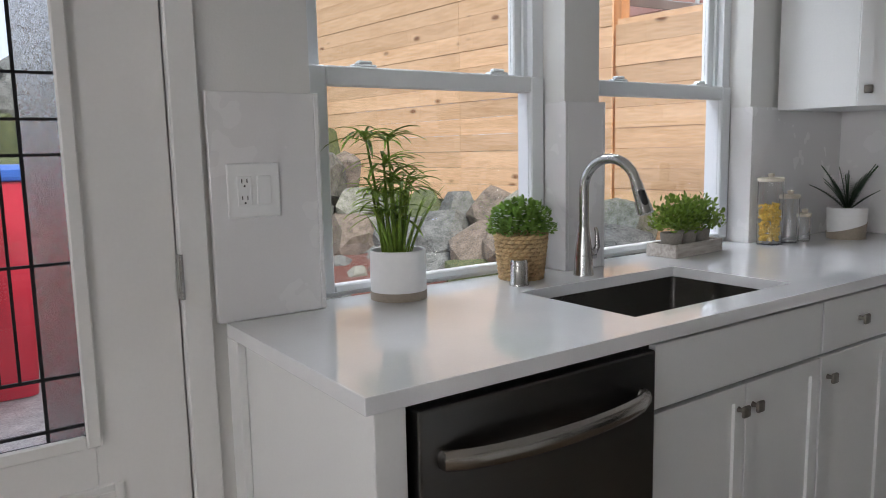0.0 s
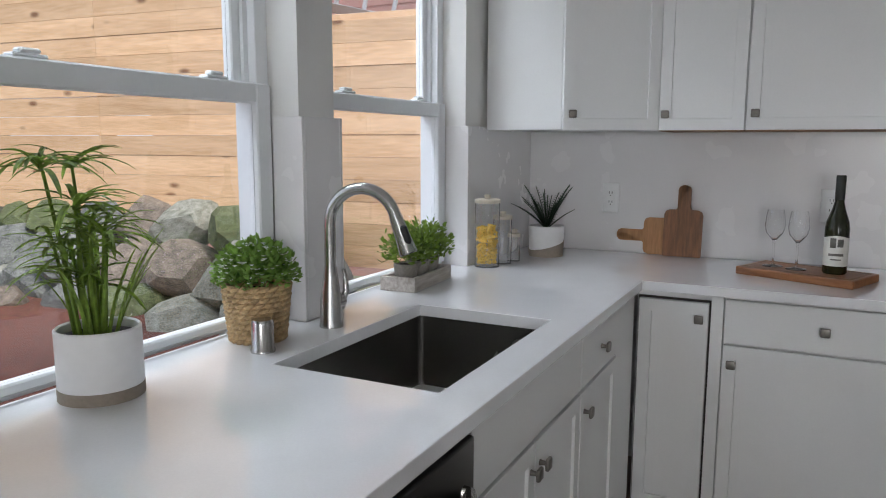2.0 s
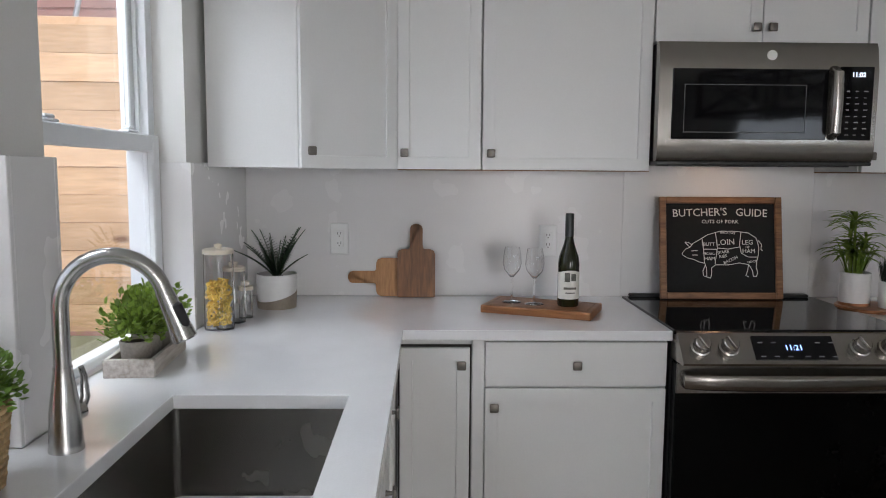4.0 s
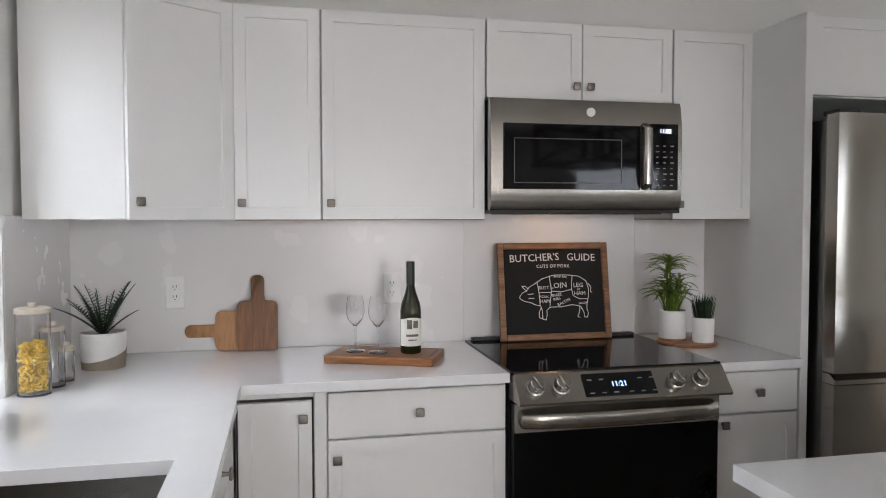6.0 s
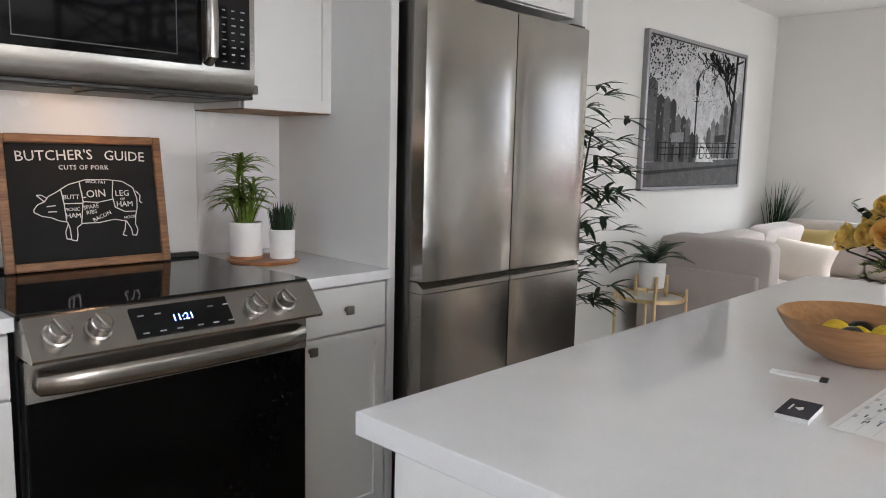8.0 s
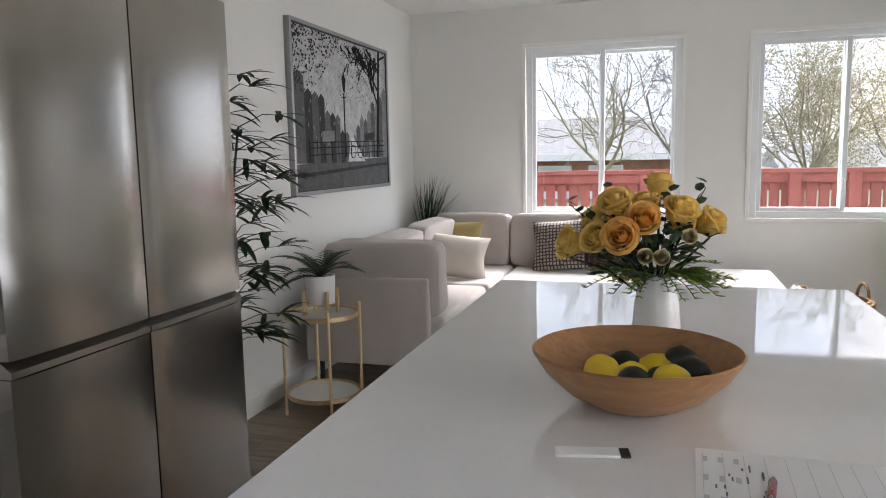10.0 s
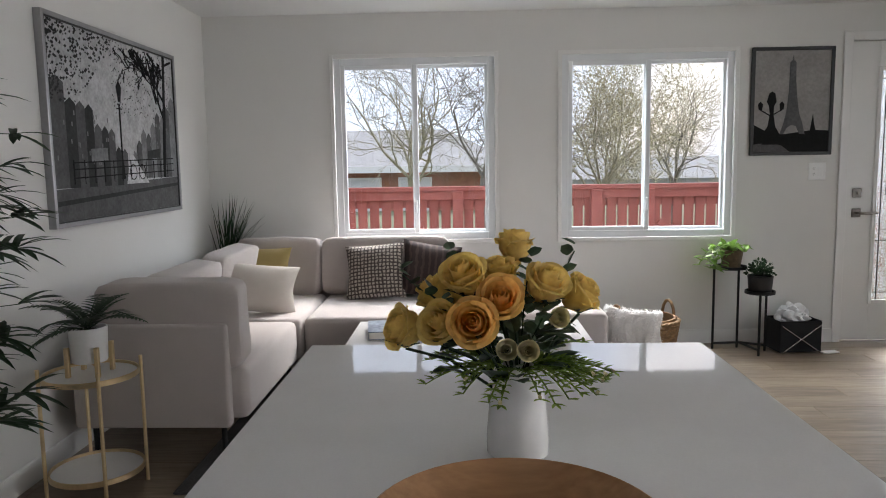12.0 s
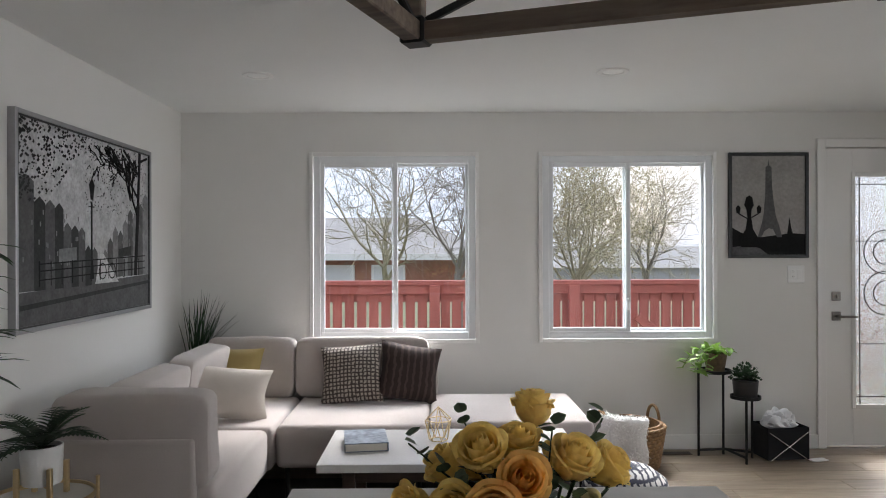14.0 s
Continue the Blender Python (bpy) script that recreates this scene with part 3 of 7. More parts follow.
cabinet("drawer_cabinet", facing(F, -2.268), 0.335, 0.62, 0, low, [("slab", 0.004, 0.331, 0.728, 0.872, ((0.168, 0.800),)), ("shaker", 0.004, 0.331, 0.115, 0.720, ((0.03, 0.690),))], "narrow white base cabinet between range and fridge", True)
# upper cabinets
UB, UT = 1.42, 2.155
UF = -0.32
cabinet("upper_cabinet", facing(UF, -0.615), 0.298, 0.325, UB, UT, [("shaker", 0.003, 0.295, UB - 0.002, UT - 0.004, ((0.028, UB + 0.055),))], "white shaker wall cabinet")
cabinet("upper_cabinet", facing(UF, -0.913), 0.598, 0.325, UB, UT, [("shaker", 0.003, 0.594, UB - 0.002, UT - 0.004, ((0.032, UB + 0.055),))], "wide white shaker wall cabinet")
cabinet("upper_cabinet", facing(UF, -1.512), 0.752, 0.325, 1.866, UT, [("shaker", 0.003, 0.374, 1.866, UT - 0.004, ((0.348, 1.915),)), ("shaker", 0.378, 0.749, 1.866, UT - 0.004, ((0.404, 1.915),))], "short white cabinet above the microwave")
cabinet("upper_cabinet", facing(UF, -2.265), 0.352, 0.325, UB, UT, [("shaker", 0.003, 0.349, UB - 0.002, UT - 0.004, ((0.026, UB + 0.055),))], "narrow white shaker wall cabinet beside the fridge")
# diagonal corner wall cabinet
PA, PB = Vector((-0.495, -0.300)), Vector((-0.300, -0.612))
dg = thing("corner_wall_cabinet", "white diagonal corner wall cabinet with shaker door", "cabinet", pose(0, 0, 0))
bm = B()
prism(bm, [(-0.004, -0.008), (-0.495, -0.008), (-0.495, -0.300), (-0.300, -0.612), (-0.004, -0.612)], UB, UT, "z")
part("body", bm, CABINET, dg)
span = (PB - PA).length
bm = B()
shaker(bm, 0.004, span - 0.006, UB - 0.002, UT - 0.004)
mdg = Matrix.Translation((PA.x, PA.y, 0)) @ Matrix.Rotation(math.atan2(PB.y - PA.y, PB.x - PA.x), 4, "Z") @ Matrix.Translation((0, -0.022, 0))
bm.transform(mdg)
ddoor = part("door", bm, CABINET, dg)
k = knob(ddoor, 0, 0)
k.matrix_basis = mdg @ Matrix.Translation((0.034, 0, UB + 0.055))
# refrigerator surround
sur = thing("fridge_surround", "white tall panels framing the refrigerator", "panel", pose(0, 0, 0))
bm = B()
box(bm, -0.63, 0.008, -2.640, -2.608, 0, UT, 0.002)
part("side_panel", bm, CABINET, sur)
bm = B()
box(bm, -0.63, LX, -3.70, -3.664, 0, UT, 0.002)
part("side_panel", bm, CABINET, sur)
cabinet("fridge_cabinet", facing(-0.612, -2.643), 1.018, 0.6, 1.862, UT, [("shaker", 0.006, 0.466, 1.866, UT - 0.004, ((0.437, 1.915),)), ("shaker", 0.470, 0.930, 1.866, UT - 0.004, ((0.499, 1.915),))], "white cabinet above the refrigerator with two doors")

# ---- counter tops ----
bm = B()
xs = [-2.70, W1[0] + 0.012, -1.956, W1[1] - 0.012, W2[0] + 0.012, -1.32, W2[1] - 0.012, -0.65, -0.001]
ys = [-1.503, -0.65, -0.552, -0.165, -0.007, 0.088]


def solid_at(x, y):
    if y > -0.007:
        return (W1[0] < x < W1[1]) or (W2[0] < x < W2[1])
    if -1.956 < x < -1.32 and -0.552 < y < -0.165:
        return False
    return y > -0.65 or x > -0.65


grid = {}
def gv(i, j, z):
    if (i, j, z) not in grid:
        grid[i, j, z] = bm.verts.new((xs[i], ys[j], z))
    return grid[i, j, z]


zt, zb = CT, CT - 0.032
cells = {(i, j) for i in range(len(xs) - 1) for j in range(len(ys) - 1) if solid_at((xs[i] + xs[i + 1]) / 2, (ys[j] + ys[j + 1]) / 2)}
for i, j in cells:
    bm.faces.new((gv(i, j, zt), gv(i + 1, j, zt), gv(i + 1, j + 1, zt), gv(i, j + 1, zt)))
    bm.faces.new((gv(i, j, zb), gv(i, j + 1, zb), gv(i + 1, j + 1, zb), gv(i + 1, j, zb)))
    for di, dj, a, b in ((-1, 0, (i, j + 1), (i, j)), (1, 0, (i + 1, j), (i + 1, j + 1)), (0, -1, (i, j), (i + 1, j)), (0, 1, (i + 1, j + 1), (i, j + 1))):
        if (i + di, j + dj) not in cells:
            bm.faces.new((gv(*a, zb), gv(*b, zb), gv(*b, zt), gv(*a, zt)))
bmesh.ops.dissolve_limit(bm, angle_limit=0.01, verts=bm.verts, edges=bm.edges)
edge = [e for e in bm.edges if len(e.link_faces) == 2 and e.calc_face_angle() > 0.5]
bmesh.ops.bevel(bm, geom=edge, offset=0.002, segments=2, profile=0.5, affect="EDGES")
solid("countertop", bm, QUARTZ, "white polished quartz L-shaped countertop", "countertop")
bm = B()
box(bm, -0.65, -0.001, -2.607, -2.266, CT - 0.032, CT, 0.002, 2)
solid("countertop", bm, QUARTZ, "short white quartz countertop beside the range", "countertop")

# sink
sk = thing("sink", "brushed stainless steel undermount sink", "sink", pose(0, 0, 0))
sx0, sx1, sy0, sy1 = -1.962, -1.314, -0.558, -0.159
bm = B()
def rounded(x0, x1, y0, y1, r, n=5):
    out = []
    for cx, cy, a in ((x1 - r, y1 - r, 0), (x0 + r, y1 - r, 90), (x0 + r, y0 + r, 180), (x1 - r, y0 + r, 270)):
        out += [(cx + r * math.cos(radians(a + 90 * i / n)), cy + r * math.sin(radians(a + 90 * i / n))) for i in range(n + 1)]
    return out


def loft(bm, rings, cap_first=False, cap_last=False):
    vs = [[bm.verts.new(p) for p in r] for r in rings]
    n = len(vs[0])
    for a, b in zip(vs, vs[1:]):
        for i in range(n):
            j = (i + 1) % n
            bm.faces.new((a[i], a[j], b[j], b[i]))
    if cap_first:
        bm.faces.new(vs[0][::-1])
    if cap_last:
        bm.faces.new(vs[-1])


zr = CT - 0.033
loft(bm, [[(x, y, z) for x, y in rounded(sx0 - e, sx1 + e, sy0 - e, sy1 + e, r)] for e, r, z in ((0.018, 0.03, zr), (0, 0.018, zr), (0, 0.018, zr - 0.19), (-0.008, 0.024, zr - 0.212), (-0.03, 0.03, zr - 0.22))], cap_last=True)
part("bowl", bm, SINK, sk, "", True)
bm = B()
lathe(bm, [(0.0, 0.004), (0.03, 0.004), (0.042, 0.006), (0.045, 0.003), (0.045, 0.0)], 24, ((sx0 + sx1) / 2, -0.30, zr - 0.219))
part("drain", bm, NICKEL, sk, "", True)

# faucet
fc = thing("faucet", "brushed nickel pull-down kitchen faucet", "faucet", pose(-1.640, -0.088, CT))
bm = B()
lathe(bm, [(0.0, 0), (0.030, 0), (0.030, 0.004), (0.029, 0.01), (0.026, 0.07), (0.020, 0.115), (0.0165, 0.140), (0.0165, 0.150), (0.0, 0.150)], 28)
part("base", bm, NICKEL, fc, "", True)
bm = B()
R = 0.088
turn = Vector((0.16, -0.987, 0))  # the spout swings over the sink
neck = [Vector((0, 0, 0.148)), Vector((0, 0, 0.20)), Vector((0, 0, 0.258))]
for i in range(1, 15):
    a = radians(180 - 165 * i / 14)
    q = turn * (R + R * math.cos(a))
    neck.append(Vector((q.x, q.y, 0.258 + R * math.sin(a))))
tube(bm, neck, 0.0145, 16)
part("neck", bm, NICKEL, fc, "", True)
tip, d = neck[-1], (neck[-1] - neck[-2]).normalized()
bm = B()
tube(bm, [tip - d * 0.002, tip + d * 0.02, tip + d * 0.045, tip + d * 0.092, tip + d * 0.095], [0.0155, 0.017, 0.018, 0.0225, 0.020], 20)
sp = part("spray_head", bm, NICKEL, fc, "", True)
bm = B()
side = Vector((turn.x - 0.7, turn.y, 0.1)).normalized()
c0 = tip + d * 0.045 + side * 0.016
tube(bm, [c0 - d * 0.022, c0 - d * 0.018, c0 + d * 0.018, c0 + d * 0.026], [0.004, 0.0095, 0.0095, 0.004], 10)
part("button", bm, BLACK, sp, "black spray button", True)
bm = B()
tube(bm, [(0.018, -0.006, 0.062), (0.034, -0.014, 0.064)], 0.017, 14)
tube(bm, [(0.030, -0.012, 0.064), (0.040, -0.018, 0.085), (0.037, -0.018, 0.125), (0.032, -0.016, 0.142)], [0.011, 0.009, 0.006, 0.005], 10)
part("lever", bm, NICKEL, fc, "", True)
so = thing("soap_dispenser_cap", "brushed nickel cylindrical air gap cap on counter", "fixture", pose(-1.893, -0.086, CT))
bm = B()
lathe(bm, [(0, 0), (0.027, 0), (0.027, 0.006), (0.0245, 0.009), (0.0245, 0.066), (0.022, 0.072), (0, 0.073)], 24)
part("cap", bm, NICKEL, so, "", True)

# dishwasher
dw = thing("dishwasher", "dark stainless steel dishwasher under the counter", "dishwasher", pose(-2.600, F - 0.012, 0))
bm = B()
box(bm, 0, 0.61, 0.05, 0.6, 0.02, low - 0.004)
part("body", bm, BLACK, dw)
bm = B()
box(bm, 0.004, 0.606, 0, 0.05, 0.11, low - 0.014, 0.005, 2)
part("door", bm, STEEL_DARK, dw)
bm = B()
hp = [(0.05 + 0.51 * i / 16, -0.012 - 0.042 * math.sin(math.pi * i / 16) ** 0.6, 0.775 - 0.004) for i in range(17)]
tube(bm, [(0.05, 0.004, 0.771)] + hp + [(0.56, 0.004, 0.771)], 0.013, 10)
for v in bm.verts:
    v.co.z = 0.771 + (v.co.z - 0.771) * 1.5
part("handle", bm, STEEL, dw, "", True)
bm = B()
box(bm, 0.0, 0.61, 0.06, 0.08, 0.0, 0.10)
part("kick_plate", bm, BLACK, dw)

# range
rg = thing("range", "stainless steel slide-in electric range with black glass top", "range", facing(-0.655, -1.508))
RW = 0.754
bm = B()
box(bm, 0, RW, 0.035, 0.62, 0.03, 0.885)
part("body", bm, BLACK, rg)
bm = B()
box(bm, -0.006, RW + 0.006, -0.005, 0.625, 0.906, 0.921, 0.003)
top = part("cooktop", bm, BLACKGLASS, rg, "black ceramic glass cooktop")
bm = B()
box(bm, 0.02, RW - 0.02, 0.59, 0.625, 0.921, 0.934, 0.004)
part("rear_vent", bm, BLACK, top)
bm = B()
prism(bm, [(-0.0065, 0.905), (-0.0065, 0.916), (-0.018, 0.913), (-0.088, 0.832), (-0.083, 0.824), (0.034, 0.824), (0.034, 0.905)], 0.0, RW, "x")
pn = part("control_panel", bm, STEEL, rg)
nrm = Vector((0, -0.757, 0.654))


def panel_y(z):
    """The sloping face of the control panel."""
    return -0.018 - (0.913 - z) * 0.864


for kx in (0.062, 0.150, 0.560, 0.650):
    bm = B()
    lathe(bm, [(0, 0), (0.031, 0), (0.031, 0.006), (0.026, 0.009), (0.024, 0.034), (0.021, 0.037), (0, 0.037)], 24)
    box(bm, -0.005, 0.005, -0.024, 0.024, 0.034, 0.045, 0.002)
    bm.transform(Matrix.Translation((kx, panel_y(0.874), 0.874)) @ nrm.to_track_quat("Z", "Y").to_matrix().to_4x4() @ Matrix.Rotation(0.4, 4, "Z"))
    part("control_knob", bm, STEEL, pn, "", True)
bm = B()
v = [Vector((x, panel_y(z), z)) for x, z in ((0.228, 0.843), (0.480, 0.843), (0.480, 0.904), (0.228, 0.904))]
f = [bm.verts.new(q + nrm * 0.004) for q in v]
g = [bm.verts.new(q - nrm * 0.004) for q in v]
bm.faces.new(f)
bm.faces.new(g[::-1])
for i in range(4):
    bm.faces.new((f[i], g[i], g[(i + 1) % 4], f[(i + 1) % 4]))
disp = part("display", bm, BLACKGLASS, pn, "black control display")
bm = B()
box(bm, 0.004, RW - 0.004, -0.012, 0.035, 0.20, 0.814, 0.004)
dr = part("oven_door", bm, OVENGLASS, rg, "black glass oven door")
bm = B()
box(bm, 0.004, RW - 0.004, -0.016, -0.008, 0.716, 0.815, 0.003)
part("door_rail", bm, STEEL, dr)
bm = B()
hp = [(0.03 + (RW - 0.06) * i / 16, -0.03 - 0.030 * math.sin(math.pi * i / 16) ** 0.5, 0.764) for i in range(17)]
tube(bm, [(0.03, -0.012, 0.764)] + hp + [(RW - 0.03, -0.012, 0.764)], 0.0135, 12)
for q in bm.verts:
    q.co.z = 0.764 + (q.co.z - 0.764) * 2.1
part("handle", bm, STEEL, dr, "", True)
bm = B()
box(bm, 0.004, RW - 0.004, -0.010, 0.035, 0.05, 0.192, 0.003)
part("storage_drawer", bm, OVENGLASS, rg)

# microwave
mw = thing("microwave", "stainless steel over-the-range microwave", "microwave", facing(-0.385, -1.512))
MZ0, MZ1 = 1.452, 1.858
bm = B()
box(bm, 0.004, 0.750, 0.03, 0.38, MZ0, MZ1, 0.003)
part("body", bm, BLACK, mw)
bm = B()
pts = []
for z, y in ((MZ0, 0.012), (MZ0 + 0.02, 0.0), (MZ0 + 0.075, -0.004), (MZ1 - 0.10, -0.004), (MZ1 - 0.02, 0.008), (MZ1, 0.016)):
    pts.append((y, z))
prism(bm, [(0.04, MZ0)] + pts + [(0.04, MZ1)], 0.0, 0.754, "x")
fr = part("front", bm, STEEL, mw, "", True)
bm = B()
box(bm, 0.045, 0.580, -0.008, 0.0, MZ0 + 0.075, MZ1 - 0.092, 0.002)
wi = part("door_window", bm, BLACKGLASS, mw, "black glass microwave window")
bm = B()
ring(bm, 0.085, 0.505, MZ0 + 0.098, MZ1 - 0.175 + 0.03, 0.0025, -0.0088, -0.008, 0)
part("window_border", bm, material("grey_print", (0.10, 0.10, 0.10), 0.4), wi)
bm = B()
box(bm, 0.622, 0.736, -0.008, 0.0, MZ0 + 0.075, MZ1 - 0.082, 0.002)
cp = part("keypad", bm, BLACKGLASS, mw, "black keypad with white key legends")
bm = B()
tube(bm, [(0.60, 0.0, MZ0 + 0.085), (0.598, -0.035, MZ0 + 0.10), (0.598, -0.04, (MZ0 + MZ1) / 2), (0.598, -0.035, MZ1 - 0.105), (0.60, 0.0, MZ1 - 0.09)], 0.0115, 12)
for q in bm.verts:
    q.co.x = 0.598 + (q.co.x - 0.598) * 1.6
part("handle", bm, STEEL, mw, "", True)
bm = B()
box(bm, 0.0, 0.754, 0.005, 0.36, MZ0 - 0.012, MZ0, 0.003)
for a, b in ((0.06, 0.24), (0.30, 0.46), (0.52, 0.70)):
    box(bm, a, b, 0.05, 0.2, MZ0 - 0.016, MZ0 - 0.012)
part("underside", bm, BLACK, mw)
bm = B()
lathe(bm, [(0, 0), (0.017, 0), (0.017, 0.003), (0, 0.004)], 24)
bm.transform(Matrix.Translation((0.385, 0.004, MZ1 - 0.045)) @ Matrix.Rotation(radians(90), 4, "X"))
part("badge", bm, PLATE, mw, "round silver badge", True)

# refrigerator
rf = thing("refrigerator", "stainless steel four-door refrigerator", "refrigerator", facing(-0.75, -2.655))
FW, FH, FS = 0.895, 1.785, 0.865
bm = B()
box(bm, 0.006, FW - 0.006, 0.075, 0.66, 0.02, FH - 0.015, 0.004)
part("body", bm, STEEL_DARK, rf)
def fridge_door(x0, x1, z0, z1):
    bm = B()
    n = 14
    front = []
    for i in range(n + 1):
        u = i / n
        front.append((x0 + (x1 - x0) * u, 0.008 - 0.010 * math.sin(math.pi * u) ** 0.35))
    prism(bm, front + [(x1, 0.066), (x0, 0.066)], z0, z1, "z")
    return part("door", bm, STEEL_V, rf, "", True)
for x0, x1 in ((0.0, FW / 2 - 0.003), (FW / 2 + 0.003, FW)):
    fridge_door(x0, x1, FS + 0.012, FH)
    d = fridge_door(x0, x1, 0.06, FS - 0.030)
    bm = B()
    prism(bm, [(0.004, FS - 0.028), (0.004, FS - 0.012), (0.03, FS + 0.006), (0.066, FS + 0.006), (0.066, FS - 0.028)], x0, x1, "x")
    part("recessed_handle", bm, STEEL, rf)
bm = B()
box(bm, 0.01, 0.10, 0.02, 0.10, FH - 0.002, FH + 0.014, 0.003)
part("hinge_cover", bm, BLACK, rf)
bm = B()
box(bm, FW - 0.10, FW - 0.01, 0.02, 0.10, FH - 0.002, FH + 0.014, 0.003)
part("hinge_cover", bm, BLACK, rf)

# island
isl = thing("island", "white kitchen island with polished quartz top", "island", pose(-2.077, -2.668, 0))
bm = B()
box(bm, -0.480, 0.480, -0.982, 0.982, CT - 0.036, CT, 0.002, 2)
part("top", bm, QUARTZ, isl, "white polished quartz top")
bm = B()
box(bm, -0.20, 0.42, -0.945, 0.945, 0.10, CT - 0.036, 0.002)
box(bm, -0.17, 0.36, -0.90, 0.90, 0.0, 0.10)
part("body", bm, CABINET, isl)
for i in range(3):
    bm = B()
    shaker(bm, 0.004, 0.62, 0.115, CT - 0.042)
    bm.transform(Matrix.Translation((0.44, -0.94 + 0.628 * i, 0)) @ Matrix.Rotation(radians(90), 4, "Z"))
    part("door", bm, CABINET, isl)
bm = B()
box(bm, -0.20, 0.42, 0.945, 0.957, 0.10, CT - 0.036, 0.001)
part("end_panel", bm, CABINET, isl)

# outlets and switches
def outlet(m, wide=False, rocker=False, label="white outlet plate on the backsplash"):
    w = 0.124 if wide else 0.072
    o = thing("wall_outlet", label, "outlet", m)
    bm = B()
    box(bm, -w / 2, w / 2, -0.006, 0, -0.062, 0.062, 0.003, 2)
    part("cover_plate", bm, PLATE, o)
    xs_ = (-0.023, 0.023) if wide else (0,)
    for i, x in enumerate(xs_):
        bm = B()
        if wide and i == 1:
            box(bm, x - 0.0165, x + 0.0165, -0.0095, -0.006, -0.033, 0.033, 0.001)
            part("rocker", bm, PLATE, o)
            continue
        box(bm, x - 0.0165, x + 0.0165, -0.0085, -0.006, -0.033, 0.033, 0.001)
        s = part("socket", bm, PLATE, o)
        bm = B()
        for z in (-0.019, 0.019):
            for dx in (-0.006, 0.006):
                box(bm, x + dx - 0.0011, x + dx + 0.0011, -0.0090, -0.0084, z - 0.001, z + 0.008)
            lathe(bm, [(0, 0), (0.0024, 0), (0.0024, 0.0006), (0, 0.0006)], 8, (0, 0, 0))
            for q in list(bm.verts)[-18:]:
                q.co = Vector((x + q.co.x, -0.0084 - q.co.z, z - 0.008 + q.co.y))
        part("slots", bm, BLACK, s)
    return o


outlet(pose(-2.619, -0.006, 1.211), True, label="white double plate with outlet and switch")
outlet(facing(0.0, -0.374) @ pose(0, 0, 1.142))
outlet(facing(0.0, -1.206) @ pose(0, 0, 1.140))
outlet(pose(-4.525, SY, 1.262, 0, 0, 180), True, label="white double switch plate beside the door")

# ---- living room ----
def cushion_mesh(w, d, h, puff=0.5, seed=0, n=10, pinch=0.0, wobble=0.006):
    """A soft block: w along x, d along y, h along z, centred on its base."""
    bm = B()
    bmesh.ops.create_cube(bm, size=1)
    bmesh.ops.subdivide_edges(bm, edges=bm.edges, cuts=n, use_grid_fill=True)
    rnd = Vector((seed * 7.3, seed * 3.1, seed * 1.7))
    for v in bm.verts:
        p = v.co * 2
        q = Vector((p.x, p.y, p.z))
        e = 9.0
        ln = (abs(p.x) ** e + abs(p.y) ** e + abs(p.z) ** e) ** (1 / e)
        r = q / max(ln, 1e-6) * max(abs(p.x), abs(p.y), abs(p.z))
        edge = max(abs(p.x), abs(p.z))
        bulge = 1 + puff * 0.2 * (1 - edge ** 2) - pinch * (edge ** 4)
        c = Vector((r.x * w / 2, r.y * d / 2 * bulge, r.z * h / 2))
        c += Vector((1, 1, 1)) * noise.noise(c * 6 + rnd) * wobble
        c.z += h / 2
        v.co = c
    return bm


def pillow_mesh(w, h, t, seed=0):
    """A throw pillow with pointed corners and a seam, standing in the x-z plane."""
    bm = B()
    n = 14
    rnd = Vector((seed * 5.1, seed * 2.3, 0))
    sides = []
    for s in (-1, 1):
        g = {}
        for i in range(n + 1):
            for j in range(n + 1):
                u, v = 2 * i / n - 1, 2 * j / n - 1
                sag = (1 - u * u) * (1 - v * v)
                pull = 1 - 0.06 * (1 - abs(u * v))
                x, z = u * w / 2 * (1 - 0.07 * (1 - v * v) * abs(u)), v * h / 2 * (1 - 0.07 * (1 - u * u) * abs(v))
                y = s * t / 2 * sag ** 0.42 + noise.noise(Vector((x * 9, z * 9, s)) + rnd) * 0.010 * sag ** 0.3
                g[i, j] = bm.verts.new((x * pull, y, z + h / 2))
        for i in range(n):
            for j in range(n):
                q = (g[i, j], g[i + 1, j], g[i + 1, j + 1], g[i, j + 1])
                bm.faces.new(q if s < 0 else q[::-1])
    bmesh.ops.remove_doubles(bm, verts=bm.verts, dist=0.0008)
    return bm


def sofa_block(parent, name, x0, x1, y0, y1, z0, z1, r=0.035, seed=0, mat=None):
    bm = B()
    box(bm, x0, x1, y0, y1, z0, z1, r, 4)
    return part(name, bm, mat or LINEN, parent, "", True)


sofa = thing("sectional_sofa", "beige linen L-shaped sectional sofa with chaise", "sofa", pose(0, 0, 0))
AY = -5.03
# east run
sofa_block(sofa, "armrest", -0.912, -0.20, AY - 0.065, AY, 0.185, 0.664, 0.016)
sofa_block(sofa, "backrest", -0.34, -0.20, -7.08, AY - 0.068, 0.20, 0.645, 0.02)
sofa_block(sofa, "seat", -0.98, -0.345, -6.10, AY - 0.070, 0.20, 0.45, 0.04)
sofa_block(sofa, "seat", -0.995, -0.345, -6.985, -6.105, 0.20, 0.455, 0.04)
# south run
sofa_block(sofa, "backrest", -1.90, -0.345, -7.22, -7.10, 0.20, 0.70, 0.02)
sofa_block(sofa, "seat", -1.875, -1.0, -7.09, -6.16, 0.20, 0.45, 0.04)
sofa_block(sofa, "chaise_seat", -2.84, -1.88, -7.09, -6.22, 0.20, 0.45, 0.04)
sofa_block(sofa, "armrest", -1.93, -1.86, -7.20, -6.98, 0.45, 0.70, 0.02)
